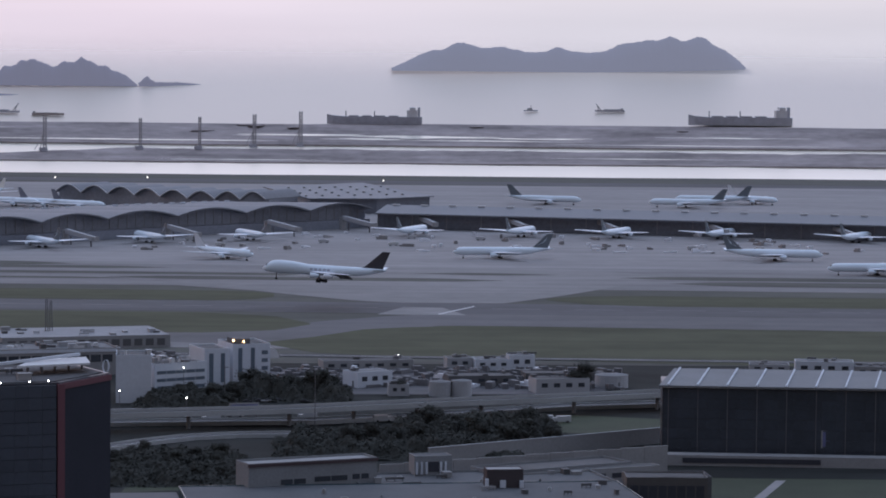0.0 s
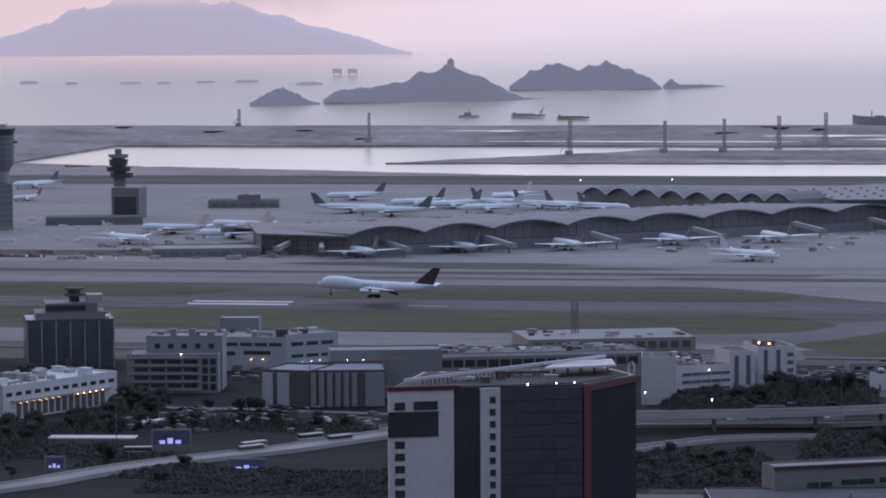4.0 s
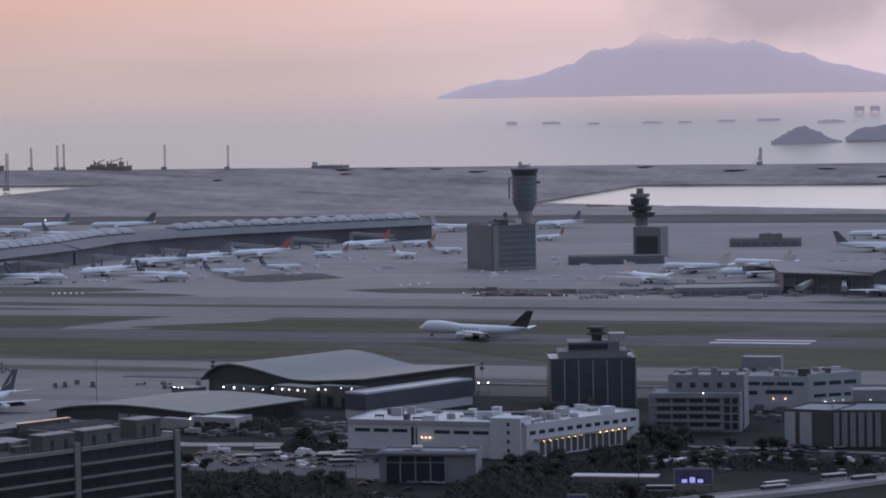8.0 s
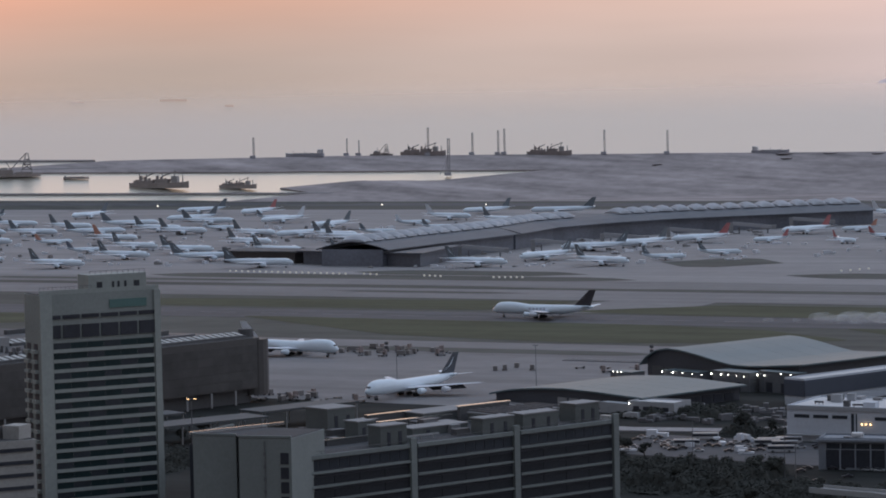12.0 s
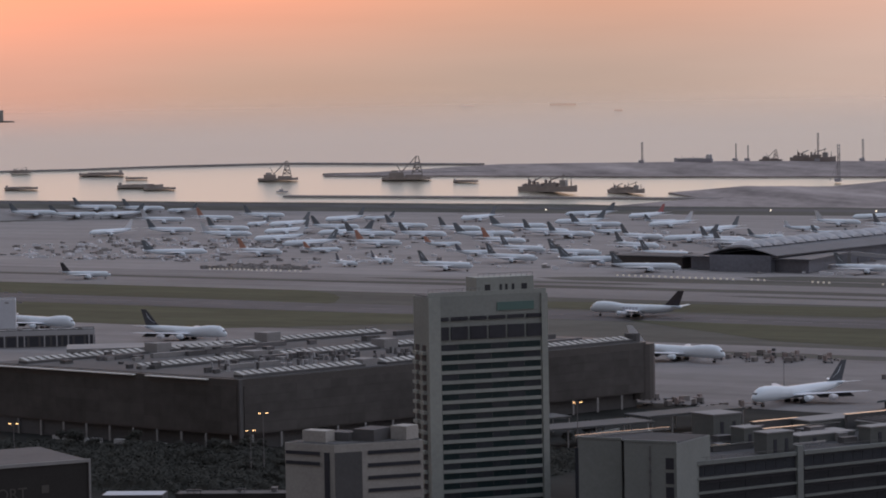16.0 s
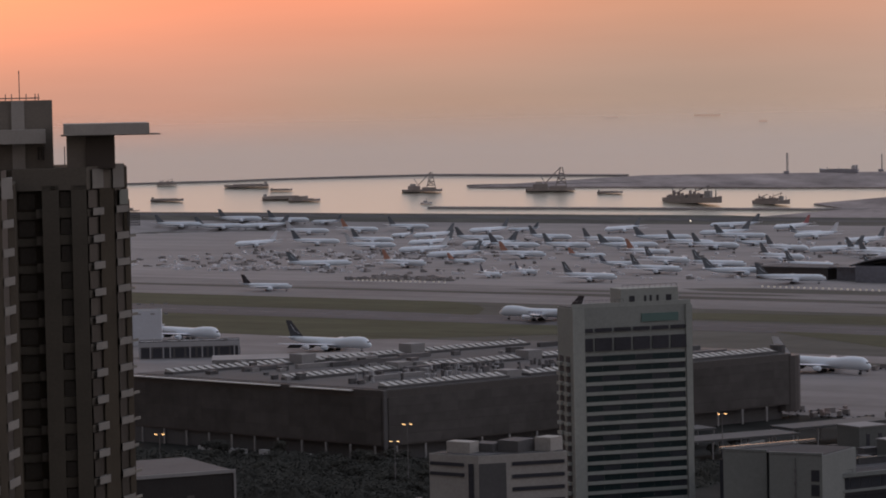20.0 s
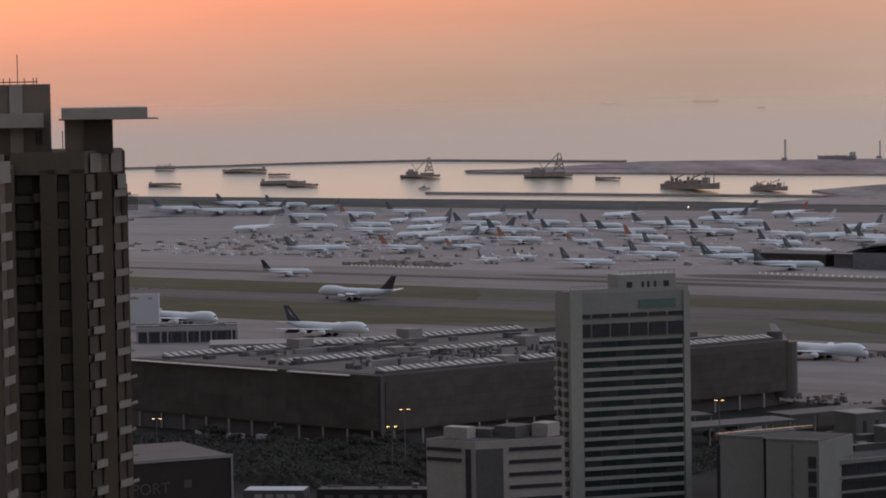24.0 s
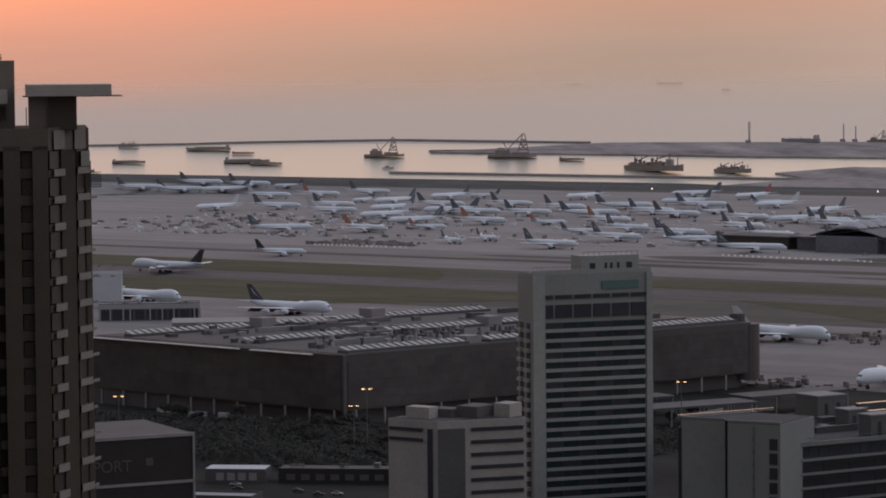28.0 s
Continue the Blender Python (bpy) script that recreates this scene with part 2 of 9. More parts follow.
TERMROOF = mat("terminal_roof", (0.17, 0.175, 0.195), 0.6, 0.10, 0.02)
# terminal glass is lightened in base colour to stand for distance haze
TERMGLASS = mat("hazed_terminal_glazing", (0.163, 0.176, 0.210), 0.35, 0.25, 0.03, spec=0.3)
ROOFLIGHT = mat("pale_roof", (0.55, 0.55, 0.56), 0.65, 0.10, 0.05)
ROOFDARK = mat("bitumen_roof", (0.085, 0.085, 0.088), 0.85, 0.25, 0.08)
GLASS = mat("tinted_glass", (0.044, 0.050, 0.060), 0.2, 0.25, 0.05, spec=0.5)
GLASSDARK = mat("black_glass", (0.043, 0.046, 0.058), 0.3, 0.25, 0.05, spec=0.35)
GLASSTEAL = mat("teal_glass", (0.035, 0.075, 0.09), 0.2, 0.25, 0.05, spec=0.35)
RED = mat("red_paint", (0.088, 0.020, 0.034), 0.6, 0.12, 0.2)
STEEL = mat("grey_steel", (0.15, 0.15, 0.16), 0.6, 0.15, 0.3, metal=0.3)
RUST = mat("rusty_steel", (0.27, 0.22, 0.21), 0.8, 0.25, 0.2)
TRUNK = mat("bark", (0.06, 0.05, 0.04), 0.95, 0.25, 0.8)
LEAF = mat("leaves", (0.060, 0.062, 0.057), 0.9, 0.22, 0.12, spec=0.06)
LEAF2 = mat("leaves_olive", (0.068, 0.070, 0.063), 0.9, 0.22, 0.12, spec=0.06)
PLANEWHITE = mat("aircraft_white", (0.72, 0.81, 0.89), 0.3, 0.05, 0.08)
PLANEGREY = mat("aircraft_grey", (0.66, 0.68, 0.73), 0.45, 0.06, 0.08)
TYRE = mat("rubber", (0.02, 0.02, 0.02), 0.9, 0.1, 0.5)
# hull and ship tones are raised in colour to stand for distance haze
SHIP = mat("hazed_hull", (0.36, 0.36, 0.40), 0.7, 0.2, 0.1)
SHIPLIGHT = mat("ship_paint", (0.58, 0.57, 0.58), 0.7, 0.15, 0.1)
# work vessels use darker copies of the ship tones for dimmer western light
WORKHULL = mat("dim_work_hull", (0.27, 0.235, 0.225), 0.8, 0.25, 0.1)
WORKHOUSE = mat("dim_deckhouse", (0.33, 0.315, 0.31), 0.8, 0.2, 0.1)
RIGDARK = mat("dark_crane_steel", (0.26, 0.235, 0.23), 0.7, 0.2, 0.1)
# rig steel paled in colour for the same haze
RIGSTEEL = mat("hazed_rig_steel", (0.31, 0.295, 0.31), 0.7, 0.15, 0.1)
# red, orange and green fins are greyed in colour for distance haze
FINS = {"g": mat("fin_green", (0.120, 0.138, 0.155), 0.5, 0.1, 0.2), "o": mat("fin_orange", (0.42, 0.20, 0.14), 0.5, 0.1, 0.2), "r": mat("fin_red", (0.34, 0.11, 0.11), 0.5, 0.1, 0.2),
        "w": mat("fin_white", (0.55, 0.57, 0.6), 0.5, 0.08, 0.2), "n": mat("fin_slate", (0.12, 0.13, 0.16), 0.5, 0.1, 0.2), "c": mat("fin_cream", (0.6, 0.56, 0.5), 0.5, 0.08, 0.2),
        "d": mat("fin_teal", (0.052, 0.062, 0.078), 0.5, 0.1, 0.2), "k": mat("fin_black", (0.036, 0.031, 0.038), 0.5, 0.1, 0.2)}


def lamp_mat(name, col, power):
    m = bpy.data.materials.new(name)
    m.use_nodes = True
    p = m.node_tree.nodes["Principled BSDF"]
    p.inputs["Emission Color"].default_value, p.inputs["Emission Strength"].default_value = (*col, 1), power
    p.inputs["Base Color"].default_value = (0.3, 0.3, 0.3, 1)
    return m


LAMP_WHITE = lamp_mat("lamp_white", (1.0, 0.97, 0.9), 9.0)
LAMP_WARM = lamp_mat("lamp_warm", (1.0, 0.62, 0.28), 7.0)
SCREEN = lamp_mat("lit_screen", (0.35, 0.38, 0.85), 0.8)


# ---- mesh helpers ----
def box(bm, x0, x1, y0, y1, z0, z1):
    v = [bm.verts.new(p) for p in ((x0, y0, z0), (x1, y0, z0), (x1, y1, z0), (x0, y1, z0), (x0, y0, z1), (x1, y0, z1), (x1, y1, z1), (x0, y1, z1))]
    for f in ((3, 2, 1, 0), (4, 5, 6, 7), (0, 1, 5, 4), (1, 2, 6, 5), (2, 3, 7, 6), (3, 0, 4, 7)):
        bm.faces.new([v[i] for i in f])
    return v


def prism(bm, pts, z0, z1):
    a, b = [bm.verts.new((x, y, z0)) for x, y in pts], [bm.verts.new((x, y, z1)) for x, y in pts]
    n = len(pts)
    bm.faces.new(b)
    bm.faces.new(a[::-1])
    for i in range(n):
        bm.faces.new((a[i], a[(i + 1) % n], b[(i + 1) % n], b[i]))


def cyl(bm, x, y, z0, z1, r0, r1=None, n=10):
    r1 = r0 if r1 is None else r1
    a = [bm.verts.new((x + r0 * math.cos(2 * math.pi * k / n), y + r0 * math.sin(2 * math.pi * k / n), z0)) for k in range(n)]
    b = [bm.verts.new((x + r1 * math.cos(2 * math.pi * k / n), y + r1 * math.sin(2 * math.pi * k / n), z1)) for k in range(n)]
    bm.faces.new(b)
    bm.faces.new(a[::-1])
    for i in range(n):
        bm.faces.new((a[i], a[(i + 1) % n], b[(i + 1) % n], b[i]))


def beam(bm, p, q, r):
    """A square bar from p to q."""
    p, q = Vector(p), Vector(q)
    d = (q - p).normalized()
    u = d.cross(Vector((0, 0, 1)) if abs(d.z) < 0.9 else Vector((1, 0, 0))).normalized() * r
    w = d.cross(u).normalized() * r
    a = [bm.verts.new(p + s * u + t * w) for s, t in ((1, 1), (-1, 1), (-1, -1), (1, -1))]
    b = [bm.verts.new(q + s * u + t * w) for s, t in ((1, 1), (-1, 1), (-1, -1), (1, -1))]
    bm.faces.new(a)
    bm.faces.new(b[::-1])
    for i in range(4):
        bm.faces.new((a[(i + 1) % 4], a[i], b[i], b[(i + 1) % 4]))


def rings(bm, sections, caps=True, n=14):
    """A skin over rings: each a list of points."""
    vs = [[bm.verts.new(p) for p in s] for s in sections]
    for a, b in zip(vs, vs[1:]):
        m = len(a)
        for i in range(m):
            bm.faces.new((a[i], a[(i + 1) % m], b[(i + 1) % m], b[i]))
    if caps:
        bm.faces.new(vs[0][::-1])
        bm.faces.new(vs[-1])


def mesh(name, bm, material, smooth=False):
    bmesh.ops.recalc_face_normals(bm, faces=bm.faces[:])
    me = bpy.data.meshes.new(name)
    bm.to_mesh(me)
    bm.free()
    me.materials.append(material)
    if smooth:
        for f in me.polygons:
            f.use_smooth = True
    return me


def part(name, bm, material, parent=None, label="", smooth=False):
    me = bm if isinstance(bm, bpy.types.Mesh) else mesh(name, bm, material, smooth)
    ob = new(name, me)
    if parent is not None:
        ob.parent = parent
    if label:
        ob["label"] = label
    return ob


def thing(name, x, y, z, rz, label, category, group=""):
    ob = new(name)
    ob.matrix_basis = pose(x, y, z, 0, 0, rz)
    return tagged(ob, label, category, group)


# ---- the lie of the land ----
FAR, RISE = 4000.0, 0.175


def lay(x, y):
    """The place of plan point (x, y): past 4 km land and sea are pulled nearer on a rising sheet, shaped to fit the
    camera's view. Gives x, y, z and the scale there.
    """
    r = math.hypot(x, y)
    s = 1.0 if r < FAR else (EYE + RISE * FAR) / (RISE * r + EYE)
    return x * s, y * s, EYE * (1 - s), s


def spread(name, material, label, xs, lower, upper, rows, z, category="ground", kind="structure", thick=0.0):
    """A sheet over the stations xs from lower(x) to upper(x)."""
    bm = bmesh.new()
    grid = []
    for x in xs:
        lo, hi = lower(x), upper(x)
        line = []
        for k in range(rows + 1):
            px, py, pz, s = lay(x, lo + (hi - lo) * k / rows)
            line.append(bm.verts.new((px, py, pz + z)))
        grid.append(line)
    for a, b in zip(grid, grid[1:]):
        for k in range(rows):
            bm.faces.new((a[k], b[k], b[k + 1], a[k + 1]))
    if thick:
        for line in (grid[0], grid[-1]):
            for va, vb in zip(line, line[1:]):
                da, db = bm.verts.new(va.co - Vector((0, 0, thick))), bm.verts.new(vb.co - Vector((0, 0, thick)))
                bm.faces.new((va, vb, db, da))
        for a, b in zip(grid, grid[1:]):
            for k in (0, rows):
                va, vb = a[k], b[k]
                da, db = bm.verts.new(va.co - Vector((0, 0, thick))), bm.verts.new(vb.co - Vector((0, 0, thick)))
                bm.faces.new((va, vb, db, da))
    ob = part(name, bm, material)
    return tagged(ob, label, category, kind=kind)


def wob(x, amp, f, seed=0.0):
    return amp * (noise.noise((x * f, seed, 0.3)) + 0.5 * noise.noise((x * f * 3.1, seed + 7.0, 0.9)))


def frange(a, b, n):
    return [a + (b - a) * k / n for k in range(n + 1)]


def land():
    # sea: one sheet, rising past 4 km to meet the camera's horizon
    bm = bmesh.new()
    radii = [250.0] + [500.0 * k for k in range(1, 9)] + [4100, 4200, 4350, 4500, 4650, 4800, 4945]
    rows_ = []
    for r in radii:
        z = 0 if r < FAR else (r - FAR) * RISE
        rows_.append([bm.verts.new((r * math.sin(radians(a)), r * math.cos(radians(a)), z - 2.2)) for a in range(-180, 180, 3)])
    for a, b in zip(rows_, rows_[1:]):
        m = len(a)
        for i in range(m):
            bm.faces.new((a[i], a[(i + 1) % m], b[(i + 1) % m], b[i]))
    bm.faces.new(rows_[0])
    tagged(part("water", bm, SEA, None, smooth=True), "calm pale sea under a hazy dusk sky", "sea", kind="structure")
    shore = lambda x: 3632 + wob(x, 10, 0.004) + (35 if x < -1950 else 0)
    spread("ground", SOIL, "dark built-up ground and airfield of the airport island", frange(-3900, 2600, 60), lambda x: -300, lambda x: 1600, 4, 0.0)
    spread("airfield_ground", DRYGRASS, "dark verge ground between the taxiways", frange(-3900, 2600, 60), lambda x: 1600, shore, 60, 0.0, thick=3)
    # calm water behind the banks
    spread("channel_water", WATER, "bright calm water of the sheltered channel", frange(-4150, 2600, 60), lambda x: 3560, lambda x: 5200 if x > -3100 else 5000 + wob(x, 20, 0.01, 21) + min(250, (x + 4150) * 0.5), 70, -1.9, "water")
    # reclaimed land beyond the channel
    spread("reclaimed_land", SAND, "bare grey reclaimed land beyond the channel", frange(-1990, -1080, 24), lambda x: 3625, lambda x: 4720, 56, 0.05, thick=3)
    spread("reclaimed_land", SAND, "bare grey reclaimed land on the far side", frange(-3180, 2600, 90), lambda x: 4560 + (150 if x < -1900 else 0) + wob(x, 25, 0.003), lambda x: 5500 + 60 * (x > 0) + wob(x, 30, 0.004, 3) - 160 * max(0, (-2800 - x) / 400), 36, 0.1, thick=3)
    spread("reclaimed_land", SAND, "long bare sand bank in the channel", frange(-590, 2600, 190), lambda x: 3972 + wob(x, 12, 0.005, 5) + wob(x, 7, 0.03, 41), lambda x: 3981 + min(400, (x + 590) * 1.3) + wob(x, 20, 0.006, 8) + min(1, (x + 600) / 150) * wob(x, 45, 0.02, 43), 20, 0.12, thick=3)
    spread("reclaimed_land", SAND, "bare shore running into the inner pool", frange(-1120, -380, 90), lambda x: 3620, lambda x: 3644 + max(0, (-380 - x)) * 0.45 + wob(x, 14, 0.01, 2) + wob(x, 16, 0.035, 45), 16, 0.14, thick=3)
    spread("reclaimed_land", SAND, "low sand spit at the west pool", frange(-2130, -1960, 12), lambda x: 3950 + (x + 2130) * -1.2 + 100, lambda x: 4300 + wob(x, 20, 0.02, 4), 16, 0.15, thick=3)
    spread("breakwater", ROCK, "thin dark rock breakwater in still water", frange(-2680, -1960, 30), lambda x: 3868 + wob(x, 4, 0.01), lambda x: 3888 + wob(x, 5, 0.02), 1, 0.6, "breakwater", thick=3)
    spread("breakwater", ROCK, "thin low bank far out in the water", frange(-3990, -3240, 30), lambda x: 5020 + 420 * min(1, (x + 3990) / 260) ** 0.6 - (x + 3990) * 0.12, lambda x: 5050 + 420 * min(1, (x + 3990) / 260) ** 0.6 - (x + 3990) * 0.12, 1, 0.6, "breakwater", thick=3)
    spread("breakwater", ROCK, "thin low bank tapering into the water", frange(-4210, -3985, 14), lambda x: 4812 + (x + 4210) * 1.0, lambda x: 4816 + (x + 4210) * 1.12, 1, 0.5, "breakwater", thick=3)
    spread("breakwater", ROCK, "thin low bank behind the barges", frange(-3230, -2960, 14), lambda x: 4790 + (x + 3230) * 0.5, lambda x: 4820 + (x + 3230) * 0.5, 1, 0.6, "breakwater", thick=3)


land()


def rwy(x):
    return 1921 - 0.04 * x


def airfield():
    X = frange(-3600, 1600, 40)
    z = 0.06
    spread("apron", CONCRETE, "pale concrete apron with tyre stains", X, lambda x: rwy(x) + 330, lambda x: 3420, 10, z, "apron")
    spread("taxiway", TAXI, "grey concrete taxiway", X, lambda x: rwy(x) + 150, lambda x: rwy(x) + 240, 1, 0.1, "taxiway")
    spread("taxiway", TAXI, "grey concrete taxiway", X, lambda x: rwy(x) + 262, lambda x: rwy(x) + 335, 1, 0.1, "taxiway")
    spread("runway", ASPHALT, "dark rubber-streaked asphalt runway", X, lambda x: rwy(x) - 36, lambda x: rwy(x) + 36, 1, 0.12, "runway")
    spread("runway", ASPHALT, "far dark asphalt runway by the water", X, lambda x: rwy(x) + 1520, lambda x: rwy(x) + 1590, 1, 0.1, "runway")
    LINK = ground_mat("link_asphalt", (0.108, 0.106, 0.112), 0.6, 0.85)
    # grass beside the runway, cut by slanting links: x, and how far off the runway's line it begins and ends
    def strip(name, material, label, stations, z, category):
        xs = [s[0] for s in stations]
        lo = lambda x: rwy(x) + float(np.interp(x, xs, [s[1] for s in stations])) + wob(x, 1.5, 0.03, 11)
        hi = lambda x: rwy(x) + float(np.interp(x, xs, [s[2] for s in stations])) + wob(x, 1.5, 0.03, 13)
        spread(name, material, label, frange(xs[0], xs[-1], 60), lo, hi, 1, z, category)

    for st in ([(-3000, 40, 140), (-1450, 40, 150), (-1390, 34, 110), (-1350, 30, 40)], [(-1212, 100, 106), (-1165, 50, 116), (-900, 55, 140), (-866, 120, 140)],
               [(-835, 54, 62), (-740, 40, 130), (-480, 36, 125), (-420, 60, 118), (-393, 100, 108)], [(-347, 36, 56), (-312, 38, 115), (-70, 42, 112), (-45, 52, 104), (-34, 72, 90)],
               [(138, 66, 76), (160, 40, 95), (200, 28, 105), (1600, 25, 110)]):
        strip("grass", GRASS, "mown dull-green grass strip beside the runway", st, 0.14, "grass")
    for st in ([(-3000, -180, -42), (-1280, -190, -40), (-1130, -60, -25)], [(-1048, -30, -24), (-880, -140, -30), (-740, -165, -35), (-650, -150, -58), (-600, -128, -95), (-580, -117, -110)],
               [(-602, -40, -34), (-480, -150, -38), (-330, -170, -45), (-70, -168, -45), (-30, -150, -66), (-10, -114, -106)], [(-34, -226, -219), (-10, -268, -190), (20, -280, -140), (62, -290, -113), (320, -323, -120), (1600, -330, -100)]):
        strip("grass", GRASS, "mown dull-green grass between runway and service road", st, 0.14, "grass")
    spread("taxiway", TAXI, "pale concrete southern taxiway", frange(-3600, -20, 40), lambda x: rwy(x) - 250, lambda x: rwy(x) - 176, 1, 0.1, "taxiway")
    strip("taxiway", LINK, "curving dark link onto the runway", [(-140, -215, -172), (-60, -225, -168), (-20, -235, -110), (30, -190, -60), (62, -112, -38), (110, -112, -37), (320, -119, -37), (1600, -99, -37)], 0.13, "taxiway")
    strip("taxiway", ground_mat("fan_concrete", (0.195, 0.188, 0.190), 0.6, 0.8), "pale fan of concrete crossing to the apron", [(-170, 168, 171), (-100, 150, 186), (-50, 118, 215), (-10, 74, 262), (20, 46, 310), (40, 37, 330), (110, 37, 334), (150, 100, 334), (200, 190, 300), (260, 230, 262)], 0.15, "taxiway")
    strip("taxiway", TAXI, "slanting high-speed runway exit", [(-880, 36, 60), (-840, 36, 150), (-790, 60, 160), (-760, 120, 160)], 0.13, "taxiway")
    spread("apron", TAXI, "cargo apron of grey stained concrete", frange(-1900, -560, 20), lambda x: 1430 - 0.1 * (x + 560), lambda x: rwy(x) - 250, 3, 0.08, "apron")
    # dark thin verges between taxiways
    for a, b, c, w in ((-150, 120, 215, 14), (200, 700, 250, 16), (-900, -420, 250, 14), (-1500, -950, 255, 14), (-420, -180, 330, 18), (-1350, -900, 350, 24), (-800, -430, 420, 30), (-1180, -965, 405, 26), (-960, -850, 560, 55), (-900, -650, -228, 13), (-1100, -930, 205, 9), (-360, -130, 205, 8), (-345, -110, 300, 12), (60, 160, 270, 10), (230, 700, 205, 20), (-1500, -1200, 300, 10)):
        spread("verge", DRYGRASS, "narrow dark verge between taxiways", frange(a, b, 16), lambda x: rwy(x) + c - w * min(1, (min(x - a, b - x) + 1) / 40), lambda x: rwy(x) + c + w * min(1, (min(x - a, b - x) + 1) / 40), 1, 0.16, "verge")
    # runway paint
    for x in frange(-1900, 700, 52):
        if x % 100 < 60:
            spread("runway_marking", WORN, "worn white runway centre dash", [x, x + 30], lambda q: rwy(q) - 0.9, lambda q: rwy(q) + 0.9, 1, 0.18, "marking")
    spread("runway_marking", mat("faded_marking", (0.27, 0.27, 0.275), 0.8, 0.3, 0.05), "broad faded touchdown block on the runway", [-272, -248], lambda q: rwy(q) - 14, lambda q: rwy(q) - 6, 1, 0.18, "marking")
    spread("runway_marking", mat("pale_patch", (0.215, 0.21, 0.212), 0.85, 0.3, 0.05), "broad pale repaired patch on the runway", [30, 46, 70, 82], lambda q: rwy(q) - 46, lambda q: rwy(q) - 46 + 54 * min(1, (q - 29) / 18, (83 - q) / 14), 1, 0.19, "marking")
    spread("runway_marking", PAINT, "slanting white lead-off line", [66, 90], lambda q: 1875 + (q - 66) * 2.3, lambda q: 1880 + (q - 66) * 2.3, 1, 0.20, "marking")
    for x, w in ((-412, 64),):
        for o in (-9, 9):
            spread("runway_marking", PAINT, "white touchdown bar painted on the runway", [x, x + w], lambda q: rwy(q) + o - 4, lambda q: rwy(q) + o + 4, 1, 0.18, "marking")


airfield()


# ---- aircraft ----
def oval(x, zc, ry, rz, n=14):
    return [(x, ry * math.cos(2 * math.pi * k / n), zc + rz * math.sin(2 * math.pi * k / n)) for k in range(n)]


def slab(root, tip, thick0, thick1):
    """A wing: root and tip are (leading, trailing, y, z)."""
    def ring(c, th):
        le, te, y, z = c
        ch = le - te
        return [(le, y, z), (le - 0.25 * ch, y, z + th), (te, y, z), (le - 0.4 * ch, y, z - th * 0.6)]
    bm = bmesh.new()
    rings(bm, [ring(root, thick0), ring(tip, thick1)])
    return bm


